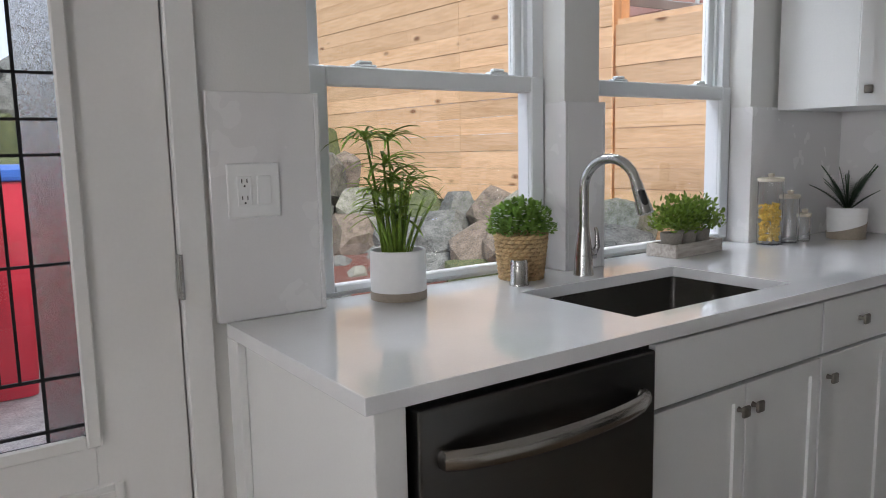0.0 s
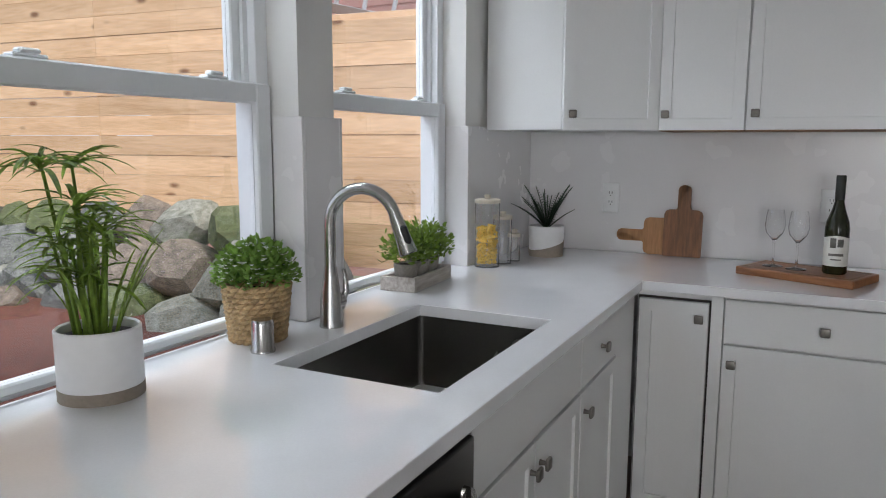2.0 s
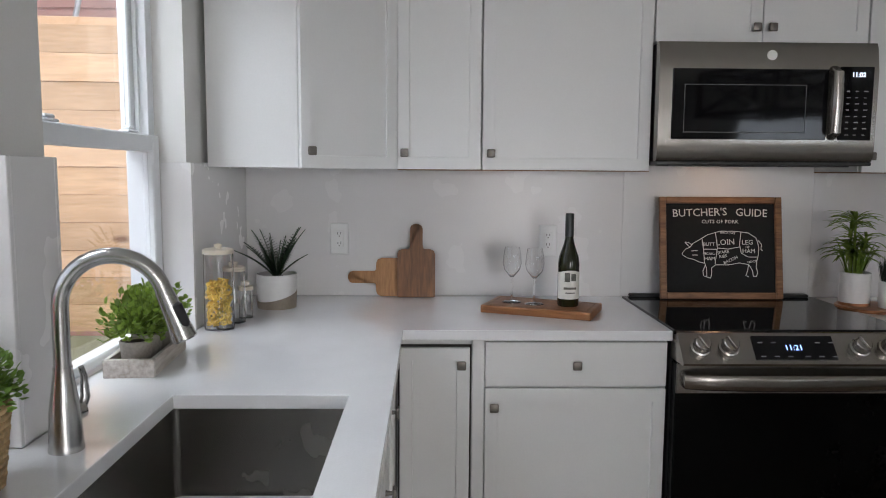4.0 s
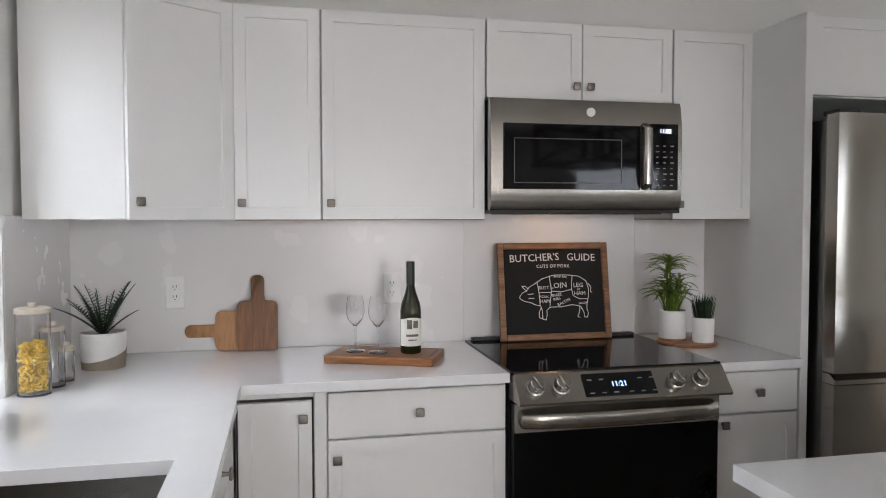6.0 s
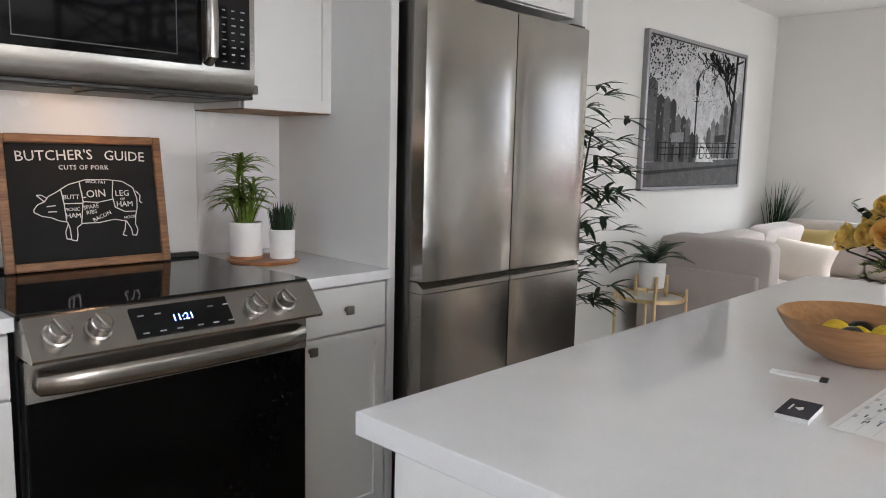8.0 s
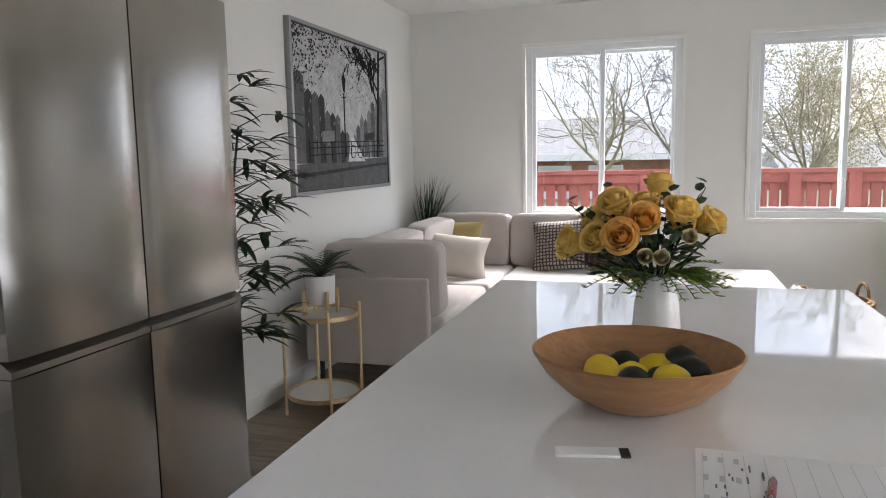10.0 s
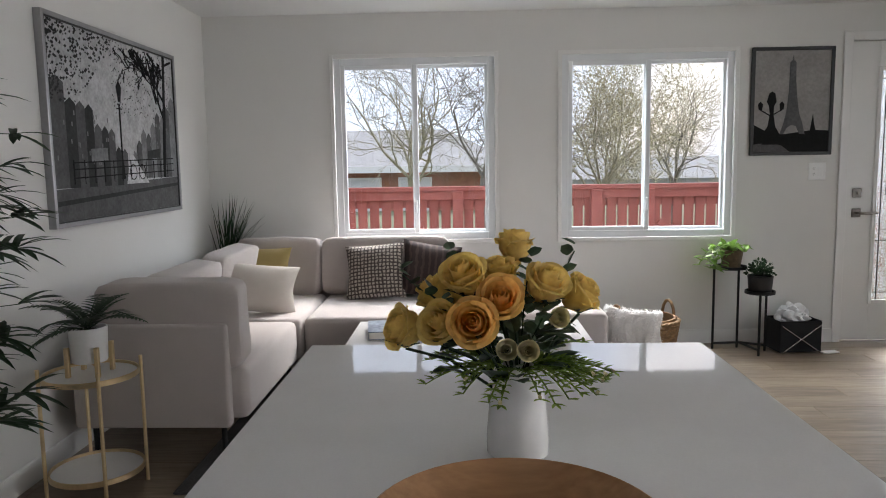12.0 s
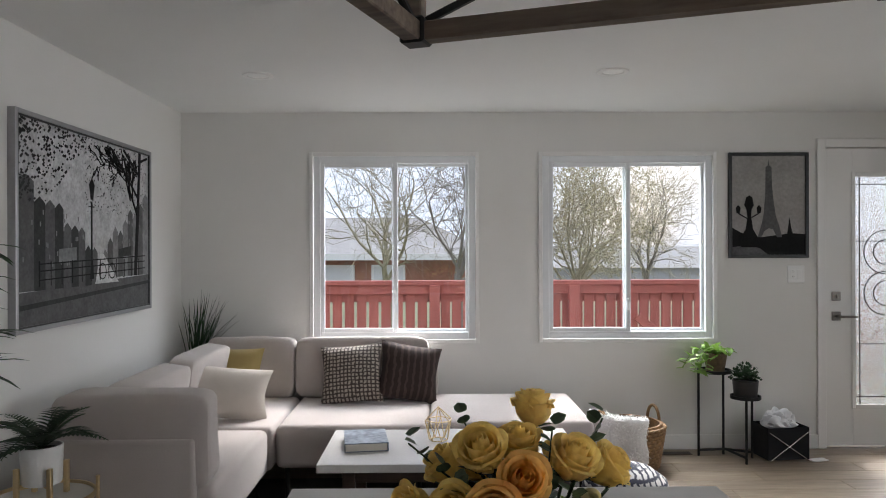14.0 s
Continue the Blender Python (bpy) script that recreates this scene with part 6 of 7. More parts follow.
def rose(parent, c, axis, r, seed, mat=PETAL, layers=3):
    """A half-open rose: a wound bud inside overlapping petals with rolled lips."""
    rnd = random.Random(seed)
    bm = B()
    prev, turns = None, 44
    for i in range(turns + 1):  # wound bud
        u = i / turns
        a, rad = u * 6.283 * 2.6, r * (0.05 + 0.47 * u)
        top = r * (1.66 - 0.10 * u + 0.05 * math.sin(a * 1.2))
        row = [bm.verts.new((rad * k * math.cos(a), rad * k * math.sin(a), z)) for k, z in ((0.5, -0.2 * r), (1.12, 0.55 * r), (1.05, 1.10 * r), (0.92, top))]
        if prev:
            for j in range(3):
                bm.faces.new((prev[j], row[j], row[j + 1], prev[j + 1]))
        prev = row
    for L in range(layers):
        n = (3, 4, 5)[L]
        rad = r * (0.62, 0.80, 0.96)[L]
        ht = r * (2.00, 1.92, 1.76)[L]
        for k in range(n):
            az = 6.283 * k / n + L * 0.9 + rnd.uniform(-0.2, 0.2)
            span = (6.283 / n) * 0.80
            tall = rnd.uniform(0.90, 1.06)
            g = []
            for i in range(8):
                row = []
                for j in range(8):
                    u, v = i / 7 * 2 - 1, j / 7
                    a = az + u * span * (0.55 + 0.45 * math.sin(math.pi * min(1, 0.15 + v * 0.6)))
                    curl = max(0, v - 0.72) / 0.28
                    belly = 0.30 + 0.70 * math.sin(min(1, v / 0.62) * 1.571) - 0.10 * max(0, v - 0.55)
                    rr = rad * belly + r * curl ** 1.6 * (0.08 + 0.14 * L) * (1 - 0.3 * u * u) + 0.03 * r * u
                    z = ht * tall * v * (1 - 0.16 * u * u * u * u - 0.05 * u * u) - r * 0.40 - r * curl ** 2 * (0.03 + 0.10 * L)
                    row.append(bm.verts.new((rr * math.cos(a), rr * math.sin(a), z + rnd.uniform(-0.012, 0.012) * r)))
                g.append(row)
            for i in range(7):
                for j in range(7):
                    bm.faces.new((g[i][j], g[i + 1][j], g[i + 1][j + 1], g[i][j + 1]))
    bm.transform(Matrix.Translation(c) @ Vector(axis).to_track_quat("Z", "Y").to_matrix().to_4x4())
    return part("rose", bm, mat, parent, "", True)


roses = (
    (0.168, 0.015, 0.200, 1.0, 0.5, 0.35, 0.029), (0.113, 0.055, 0.215, 0.5, 0.8, 0.5, 0.028), (0.066, 0.080, 0.222, 0.15, 1.2, 0.35, 0.030),
    (0.078, 0.035, 0.280, 0.25, 0.6, 0.9, 0.029), (0.028, 0.060, 0.252, 0.0, 1.1, 0.6, 0.028), (0.026, -0.025, 0.272, 0.1, 0.2, 1.0, 0.028),
    (-0.041, 0.022, 0.266, -0.35, 0.5, 0.9, 0.029), (-0.098, -0.035, 0.240, -0.9, 0.3, 0.7, 0.028), (-0.001, -0.075, 0.312, 0.0, -0.1, 1.2, 0.026),
    (0.123, -0.025, 0.246, 0.8, 0.1, 0.7, 0.026), (0.080, -0.075, 0.235, 0.5, -0.8, 0.6, 0.027), (-0.045, -0.085, 0.235, -0.4, -0.8, 0.6, 0.027))
for k, (x, y, z, ax, ay, az, rad_) in enumerate(roses):
    d_ = Vector((ax, ay, az)).normalized()
    rose(vs, Vector((x, y, z)) - d_ * rad_ * 0.6, d_, rad_, 60 + k, PETAL_IN if k in (2, 4) else PETAL)
for k, (x, y, z) in enumerate(((0.020, 0.085, 0.184), (-0.007, 0.085, 0.182), (-0.054, 0.025, 0.215))):
    rose(vs, Vector((x, y, z)), (x * 4, 1, 0.3), 0.016, 90 + k, CREAM, 2)
rnd = random.Random(77)
bs, bl, bf, be, bg = B(), B(), B(), B(), B()
for x, y, z, *_ in roses:
    tube(bs, [(x * 0.1, y * 0.1, 0.09), (x * 0.6, y * 0.6, z * 0.6 + 0.03), (x, y, z - 0.03)], 0.0025, 5, False)
    for k in range(5):
        a = k * 1.256
        blade(be, (x, y, z - 0.030), (math.cos(a), math.sin(a), 0.5), 0.034, 0.011, 8, 4)
for i in range(70):  # broad leaves
    a, rr = rnd.uniform(0, 6.28), rnd.uniform(0.03, 0.085)
    blade(bl, (rr * math.cos(a) + 0.02, rr * math.sin(a), rnd.uniform(0.135, 0.225)), (math.cos(a), math.sin(a), rnd.uniform(-0.3, 0.7)), rnd.uniform(0.035, 0.06), 0.026, 5, 4, 0.12)
for (ex, ey, ez) in ((0.175, -0.03, 0.275), (-0.088, -0.02, 0.310), (-0.03, 0.07, 0.225), (0.13, 0.03, 0.255), (-0.02, -0.02, 0.295), (0.10, -0.06, 0.30)):  # eucalyptus sprigs
    b0, e0 = Vector((0, 0, 0.10)), Vector((ex, ey, ez))
    tube(bs, [b0, (b0 + e0) / 2 + Vector((0, 0, 0.02)), e0], 0.0015, 4, False)
    for k in range(9):
        c = b0.lerp(e0, 0.5 + 0.5 * k / 8) + Vector((0, 0, 0.01))
        a = rnd.uniform(0, 6.28)
        blade(bl, c, (math.cos(a), math.sin(a), 0.5), 0.022, 0.019, 3, 3, 0.1, rnd.uniform(-1, 1))
for i in range(46):  # feathery filler sprays round the vase's mouth
    a = rnd.uniform(0, 6.28)
    d0 = Vector((math.cos(a), math.sin(a), rnd.uniform(0.05, 0.6)))
    p, ln = Vector((0.025 * math.cos(a), 0.025 * math.sin(a), 0.140)), rnd.uniform(0.06, 0.13)
    spray = [p + d0 * ln * k / 9 + Vector((0, 0, -0.045 * (k / 9) ** 2)) for k in range(10)]
    tube(bg, spray, 0.0012, 4, False)
    for q in spray[1:]:
        for s in (-1, 0, 1):
            blade(bg, q, (d0.x - s * d0.y, d0.y + s * d0.x, rnd.uniform(-0.2, 0.6)), 0.017, 0.006, 5, 2)
    if i % 3 == 0:
        for k in range(4):
            blade(bf, spray[-1], (rnd.uniform(-1, 1), rnd.uniform(-1, 1), 1), 0.008, 0.006, 0, 2)
part("stems", bs, LEAF_DARK, vs)
tagged(part("sepals", be, LEAF_DARK, vs), kind="stuff")
tagged(part("feathery_greens", bg, LEAF, vs, "feathery green filler"), kind="stuff")
part("leaves", bl, material("eucalyptus_leaf", (0.060, 0.105, 0.052), 0.5, vary=0.45, scale=20, fine=80), vs, "dark eucalyptus leaves")
part("filler_blossoms", bf, CREAM, vs)

# papers and cards
PAPER = material("white_paper", (0.80, 0.80, 0.80), 0.7, vary=0.02, scale=8)
INK = material("blue_grey_ink", (0.10, 0.11, 0.16), 0.7)
sh = thing("paper_sheet", "printed sign-in sheet lying on the island", "paper", pose(-2.215, -2.283, CT + 0.0006, 0, 0, 178))
bm = B()
box(bm, -0.108, 0.108, -0.14, 0.14, 0.0, 0.0006)
pg = part("page", bm, PAPER, sh)
bm = B()
rnd = random.Random(4)
for i in range(9):
    box(bm, -0.10 + i * 0.024, -0.0994 + i * 0.024, -0.13, 0.13, 0.0007, 0.0009)
for i in range(4):
    for j in range(3):
        box(bm, -0.100 + j * 0.018, -0.094 + j * 0.018, 0.10 - i * 0.055, 0.115 - i * 0.055, 0.0007, 0.0010)
part("ruled_lines", bm, material("pale_print", (0.50, 0.51, 0.54), 0.7), pg)
bm = B()
for i in range(26):
    x, y = -0.09 + rnd.uniform(0, 0.06), rnd.uniform(-0.10, 0.10)
    box(bm, x, x + 0.0022, y, y + rnd.uniform(0.006, 0.02), 0.0007, 0.0011)
tagged(part("writing_marks", bm, INK, pg), kind="stuff")
pen = thing("ballpoint_pen", "dark red ballpoint pen on the paper", "pen", pose(-2.183, -2.286, CT + 0.006, 90, 0, 170))
bm = B()
lathe(bm, [(0, -0.062), (0.0015, -0.060), (0.0048, -0.048), (0.0052, 0.045), (0.004, 0.056), (0, 0.057)], 14)
part("barrel", bm, material("red_pen_plastic", (0.16, 0.012, 0.02), 0.25), pen, "", True)
bm = B()
box(bm, -0.002, 0.002, 0.005, 0.008, 0.005, 0.050, 0.0008)
part("clip", bm, STEEL, pen)
cd = thing("card_stack", "stack of dark navy business cards", "cards", pose(-2.053, -2.176, CT, 0, 0, 4))
bm = B()
box(bm, -0.0235, 0.0235, -0.044, 0.044, 0, 0.008)
part("cards", bm, material("card_edges", (0.72, 0.72, 0.72), 0.7, vary=0.2, stretch=(1, 1, 300)), cd)
bm = B()
box(bm, -0.0237, 0.0237, -0.0442, 0.0442, 0.008, 0.0086)
tpc = part("top_card", bm, material("navy_card", (0.012, 0.014, 0.03), 0.5), cd, "navy printed card")
bm = B()
prism(bm, [(-0.004, -0.010), (0.006, 0.0), (-0.002, 0.010), (-0.006, 0.002)], 0.0087, 0.0090, "z")
box(bm, 0.010, 0.013, -0.014, 0.014, 0.0087, 0.0090)
part("emblem", bm, PAPER, tpc)
wc = thing("paper_slip", "white folded paper slip with black end", "paper", pose(-1.975, -2.376, CT, 0, 0, 10))
bm = B()
box(bm, -0.045, 0.036, -0.014, 0.014, 0, 0.004, 0.001)
part("slip", bm, PAPER, wc)
bm = B()
box(bm, -0.058, -0.045, -0.013, 0.013, 0, 0.004, 0.001)
part("black_end", bm, BLACK, wc)

# ---- pendant over the island ----
AGED = wood("aged_grey_wood", (0.20, 0.15, 0.11), (0.09, 0.065, 0.05), 0.7, "x", 7)
pd = thing("pendant_light", "rustic wooden cage pendant light with black metal", "lamp", pose(-2.082, -2.676, 1.752, 0, 0, -20))
HA, HB, HZ = 0.29, 0.255, 0.24
def bar(name, a, b, w, mat, parent=pd):
    a, b = Vector(a), Vector(b)
    bm = B()
    box(bm, -w / 2, w / 2, -w / 2, w / 2, 0, (b - a).length, 0.002)
    bm.transform(Matrix.Translation(a) @ (b - a).to_track_quat("Z", "Y").to_matrix().to_4x4())
    return part(name, bm, mat, parent)
for z in (0.0, HZ):
    for s in (-1, 1):
        bar("wood_bar", (-HA, s * HB, z), (HA, s * HB, z), 0.026, AGED)
        bar("wood_bar", (s * HA, -HB, z), (s * HA, HB, z), 0.026, AGED)
for sx in (-1, 1):
    for sy in (-1, 1):
        bar("wood_post", (sx * HA, sy * HB, -0.012), (sx * HA, sy * HB, HZ + 0.012), 0.024, AGED)
        bm = B()
        box(bm, sx * HA - 0.018, sx * HA + 0.018, sy * HB - 0.018, sy * HB + 0.018, -0.016, 0.02, 0.003)
        part("corner_bracket", bm, BLACKMETAL, pd)
    bar("brace", (sx * HA, -HB, 0.01), (sx * HA, HB, HZ - 0.01), 0.010, BLACKMETAL)
    bar("brace", (sx * HA, HB, 0.01), (sx * HA, -HB, HZ - 0.01), 0.010, BLACKMETAL)
for sy in (-1, 1):
    bar("brace", (-HA, sy * HB, 0.01), (HA, sy * HB, HZ - 0.01), 0.010, BLACKMETAL)
    bar("brace", (HA, sy * HB, 0.01), (-HA, sy * HB, HZ - 0.01), 0.010, BLACKMETAL)
bar("cross_bar", (-HA, 0, HZ), (HA, 0, HZ), 0.020, BLACKMETAL)
for x in (-0.12, 0.12):
    bm = B()
    lathe(bm, [(0, 0), (0.018, 0), (0.020, 0.05), (0.012, 0.07), (0.004, HZ - 0.08), (0, HZ - 0.08)], 16, (x, 0, 0.08))
    part("socket", bm, BLACKMETAL, pd, "", True)
    bm = B()
    lathe(bm, [(0, -0.07), (0.022, -0.062), (0.030, -0.035), (0.020, -0.006), (0.014, 0), (0, 0)], 20, (x, 0, 0.08))
    part("bulb", bm, CLEAR, pd, "clear unlit bulb", True)
bm = B()
tube(bm, [(0, 0, HZ), (0, 0, CH - 1.752 - 0.02)], 0.006, 8)
lathe(bm, [(0, -0.025), (0.06, -0.022), (0.062, 0), (0, 0)], 28, (0, 0, CH - 1.752))
part("stem", bm, BLACKMETAL, pd)

# recessed ceiling lights
def downlight(x, y):
    d = thing("recessed_light", "white recessed ceiling light, switched off", "lamp", pose(x, y, CH), "ceiling lights")
    bm = B()
    lathe(bm, [(0.058, -0.003), (0.062, -0.008), (0.086, -0.007), (0.090, 0.0)], 36)
    part("trim_ring", bm, TRIM, d, "", True)
    bm = B()
    lathe(bm, [(0, -0.003), (0.060, -0.003), (0.060, 0.0)], 32)
    part("lens", bm, material("frosted_lens", (0.86, 0.86, 0.84), 0.5), d, "frosted lens", True)


downlight(-0.917, -6.144)
downlight(-2.909, -6.06)

# ---- living room plants and clutter ----
sf = thing("potted_fern", "dark fern in a white pot on wooden legs", "plant", pose(-0.415, -4.80, 0.512))
bm = pot_mesh(0.070, 0.076, 0.145)
bm.transform(Matrix.Translation((0, 0, 0.055)))
part("pot", bm, CERAMIC, sf, "white matte pot", True)
for a in (45, 135, 225, 315):
    bm = B()
    x, y = 0.088 * math.cos(radians(a)), 0.088 * math.sin(radians(a))
    box(bm, x - 0.009, x + 0.009, y - 0.009, y + 0.009, 0, 0.125, 0.002)
    tube(bm, [(x, y, 0.048), (0, 0, 0.048)], 0.006, 6)
    part("leg", bm, GOLD, sf)
bm = B()
lathe(bm, [(0.068, 0.18), (0.04, 0.186), (0, 0.188)], 20)
part("soil", bm, SOIL, sf)
fern(sf, (0, 0, 0.185), 16, 0.30, 43, LEAF_DARK, 0.060, (0.35, 1.7), 16, 5.0)

bb = thing("bamboo_plant", "tall artificial bamboo with dark green leaves", "plant", pose(-0.36, -3.88, 0))
part("pot", pot_mesh(0.12, 0.14, 0.26), BLACK, bb, "black plastic pot", True)
soil(bb, 0.13, 0.224)
rnd = random.Random(13)
bs, bl = B(), B()
for i in range(5):
    a = i * 1.26
    top_ = Vector((0.10 * math.cos(a) - 0.10, 0.06 * math.sin(a), rnd.uniform(1.30, 1.58)))
    b0 = Vector((0.04 * math.cos(a), 0.04 * math.sin(a), 0.22))
    bs = B()
    tube(bs, [b0, b0.lerp(top_, 0.5) + Vector((0.02, 0, 0)), top_], [0.010, 0.008, 0.004], 7, False)
    for k in range(11):
        c = b0.lerp(top_, 0.28 + 0.72 * k / 10)
        az = rnd.uniform(2.6, 5.2)
        tip = c + Vector((math.cos(az), math.sin(az), 0.30)) * rnd.uniform(0.08, 0.26)
        if tip.x > 0.27:
            tip.x = 0.27
        tube(bs, [c, c.lerp(tip, 0.6) + Vector((0, 0, 0.02)), tip], [0.003, 0.002, 0.0015], 4, False)
        for j in range(6):
            az2 = az + rnd.uniform(-1.5, 1.5)
            dx = math.cos(az2)
            blade(bl, tip, (dx if tip.x < 0.2 else -abs(dx), math.sin(az2), rnd.uniform(-0.4, 0.5)), rnd.uniform(0.10, 0.17), 0.024, 4, 4, 0.1)
    part("cane", bs, LEAF_DARK, bb)
part("leaves", bl, LEAF_DARK, bb, "narrow dark green leaves")

cg = thing("potted_grass", "tall dark ornamental grass in the corner", "plant", pose(-0.205, -7.19, 0))
part("pot", pot_mesh(0.05, 0.062, 0.66), TAUPE, cg, "", True)
bm = B()
for i in range(75):
    a = rnd.uniform(0, 6.28)
    blade(bm, (0.03 * math.cos(a), 0.03 * math.sin(a), 0.6), (-rnd.uniform(-0.06, 0.62), rnd.uniform(-0.04, 0.5), 1), rnd.uniform(0.34, 0.60), 0.0065, rnd.uniform(-0.8, 1.8), 7)
part("grass_blades", bm, LEAF_DARK, cg)

# two-tier plant stand
ps = thing("plant_stand", "black metal two-tier plant stand by the window", "stand", pose(0, 0, 0))
tiers = ((-3.86, -7.09, 0.585, 0.115), (-4.03, -6.97, 0.425, 0.10))
for x, y, z, r in tiers:
    bm = B()
    lathe(bm, [(0, 0), (r, 0), (r, 0.022), (r - 0.006, 0.022), (r - 0.006, 0.006), (0, 0.006)], 30, (x, y, z))
    part("shelf", bm, BLACKMETAL, ps)
for pts in ([(-3.755, -7.10, 0), (-3.755, -7.10, 0.60)], [(-3.94, -7.13, 0), (-3.94, -7.13, 0.60)], [(-4.10, -7.03, 0), (-4.10, -7.03, 0.44)], [(-4.00, -6.885, 0), (-4.00, -6.885, 0.44)], [(-3.755, -7.10, 0.04), (-3.95, -7.12, 0.04), (-4.00, -6.89, 0.04)], [(-3.95, -7.12, 0.04), (-4.10, -7.03, 0.04)]):
    bm = B()
    tube(bm, pts, 0.009, 8)
    part("leg", bm, BLACKMETAL, ps)
pt = thing("potted_pothos", "bright green trailing pothos in a brown pot", "plant", pose(-3.87, -7.09, 0.592))
part("pot", pot_mesh(0.060, 0.080, 0.13), material("brown_basket_pot", (0.13, 0.085, 0.045), 0.8, vary=0.3, scale=40, bump=0.4), pt, "brown woven pot", True)
bl, bs = B(), B()
for i in range(13):
    a = rnd.uniform(0, 6.28) if i > 5 else rnd.uniform(-0.9, 0.9)
    p = Vector((0, 0, 0.12))
    d = Vector((math.cos(a), math.sin(a), 0.9))
    pts = [p.copy()]
    for k in range(9 if i <= 5 else 5):
        p = p + d.normalized() * 0.034
        p.y = max(p.y, -0.14)
        d.z -= 0.42
        pts.append(p.copy())
        blade(bl, p, (rnd.uniform(-1, 1), rnd.uniform(-0.3, 1), rnd.uniform(-0.5, 0.6)), rnd.uniform(0.05, 0.08), 0.044, 6, 4, 0.12)
    tube(bs, pts, 0.0022, 4, False)
part("vines", bs, LEAF_LIGHT, pt)
part("leaves", bl, LEAF_LIGHT, pt, "glossy bright green leaves", True)
sp2 = thing("potted_bush", "small dark bushy plant in a black pot", "plant", pose(-4.03, -6.97, 0.432))
part("pot", pot_mesh(0.075, 0.085, 0.12), BLACK, sp2, "black pot", True)
bushy(sp2, (0, 0, 0.13), 0.085, 0.085, 330, 0.022, 91, LEAF_DARK)

# seagrass basket with a throw
SEAGRASS = material("seagrass", (0.26, 0.145, 0.06), 0.75, vary=0.45, scale=30, fine=120, bump=0.5)
bk2 = thing("storage_basket", "brown woven seagrass basket with loop handles", "basket", pose(-3.205, -6.90, 0))
bm = B()
lathe(bm, [(0, 0), (0.17, 0), (0.22, 0.10), (0.235, 0.20), (0.22, 0.29), (0.205, 0.29), (0.215, 0.2), (0.2, 0.1), (0.15, 0.02), (0, 0.02)], 36)
basket_weave(bm, 0.19, 0.235, 0.28, 12, 30, 0.008)
part("basket_body", bm, SEAGRASS, bk2, "", True)
for s, a in ((-1, 25), (1, 25)):
    bm = B()
    d = Vector((math.cos(radians(a)), math.sin(radians(a)), 0)) * s
    t_ = Vector((-d.y, d.x, 0))
    tube(bm, [d * 0.22 + t_ * 0.06 * math.cos(q) + Vector((0, 0, 0.27 + 0.11 * math.sin(q))) for q in [math.pi * i / 10 for i in range(11)]], 0.011, 8)
    part("handle", bm, SEAGRASS, bk2, "", True)
FLEECE = material("white_fleece", (0.84, 0.82, 0.80), 0.95, vary=0.12, scale=20, fine=120, bump=1.0, sheen=0.5)
bm = B()
g = {}
rnd = random.Random(5)
pile = []
for i in range(25):
    for j in range(25):
        u, v = i / 24 * 2 - 1, j / 24
        th_ = radians(48 + u * (62 - 14 * v)) + 0.06 * math.sin(v * 9)
        nz = noise.noise(Vector((u * 3, v * 3, 3))) + 0.5 * noise.noise(Vector((u * 8, v * 8, 1)))
        fold = 0.016 * math.sin(u * 9 + v * 2) * v
        if v < 0.35:
            rr, z = 0.06 + 0.20 * v / 0.35, 0.30 + 0.055 * math.sin(v / 0.35 * 1.57)
        else:
            q = (v - 0.35) / 0.65
            rr, z = 0.262 + 0.02 * math.sin(q * 2.2), 0.355 - q * 0.325
        rr += 0.018 * nz + fold
        g[i, j] = bm.verts.new((rr * math.cos(th_), rr * math.sin(th_), z + 0.016 * nz * (1 - v)))
for i in range(24):
    for j in range(24):
        bm.faces.new((g[i, j], g[i + 1, j], g[i + 1, j + 1], g[i, j + 1]))
bm.normal_update()
for f in list(bm.faces):
    n_ = f.normal if f.normal.dot(f.calc_center_median() - Vector((0, 0, 0.1))) > 0 else -f.normal
    for k in range(4):
        p = f.calc_center_median() + Vector([rnd.uniform(-0.009, 0.009) for _ in range(3)])
        pile.append((p, n_ + Vector([rnd.uniform(-0.7, 0.7) for _ in range(3)]) + Vector((0, 0, -0.5))))
bmesh.ops.solidify(bm, geom=bm.faces, thickness=0.012)
for p, d in pile:
    if p.z > 0.03:
        blade(bm, p, d, 0.026, 0.010, 20, 2)
solid("throw_blanket", bm, FLEECE, "white fleecy throw hanging over the basket", "blanket", pose(-3.205, -6.90, 0.0), True)
bm = B()
lathe(bm, [(0, 0.02), (0.16, 0.02), (0.225, 0.08), (0.24, 0.15), (0.215, 0.23), (0.14, 0.285), (0, 0.30)], 36)
solid("floor_pouf", bm, plaid("navy_knit_pouf", (0.62, 0.62, 0.62), (0.03, 0.035, 0.06), 9, 9), "navy and white patterned round floor pouf", "pouf", pose(-2.93, -5.90, -0.006), True)

# black crate with a plastic bag
cr = thing("fabric_crate", "black collapsible crate with a white bag inside", "crate", pose(-4.300, -7.05, 0, 0, 0, 6))
bm = B()
for a in ((-0.15, 0.15, -0.11, -0.104), (-0.15, 0.15, 0.104, 0.11), (-0.15, -0.144, -0.11, 0.11), (0.144, 0.15, -0.11, 0.11)):
    box(bm, *a, 0.02, 0.23, 0.001)
box(bm, -0.15, 0.15, -0.11, 0.11, 0.012, 0.02)
part("fabric_box", bm, material("black_fabric", (0.008, 0.008, 0.009), 0.9, vary=0.3, scale=20, fine=200, bump=0.3), cr)
for s in (-1, 1):
    bm = B()
    tube(bm, [(-0.14 * s, 0.118, 0.006), (0.14 * s, 0.118, 0.20)], 0.004, 6)
    part("cross_leg", bm, STEEL, cr, "thin steel cross leg")
bm = B()
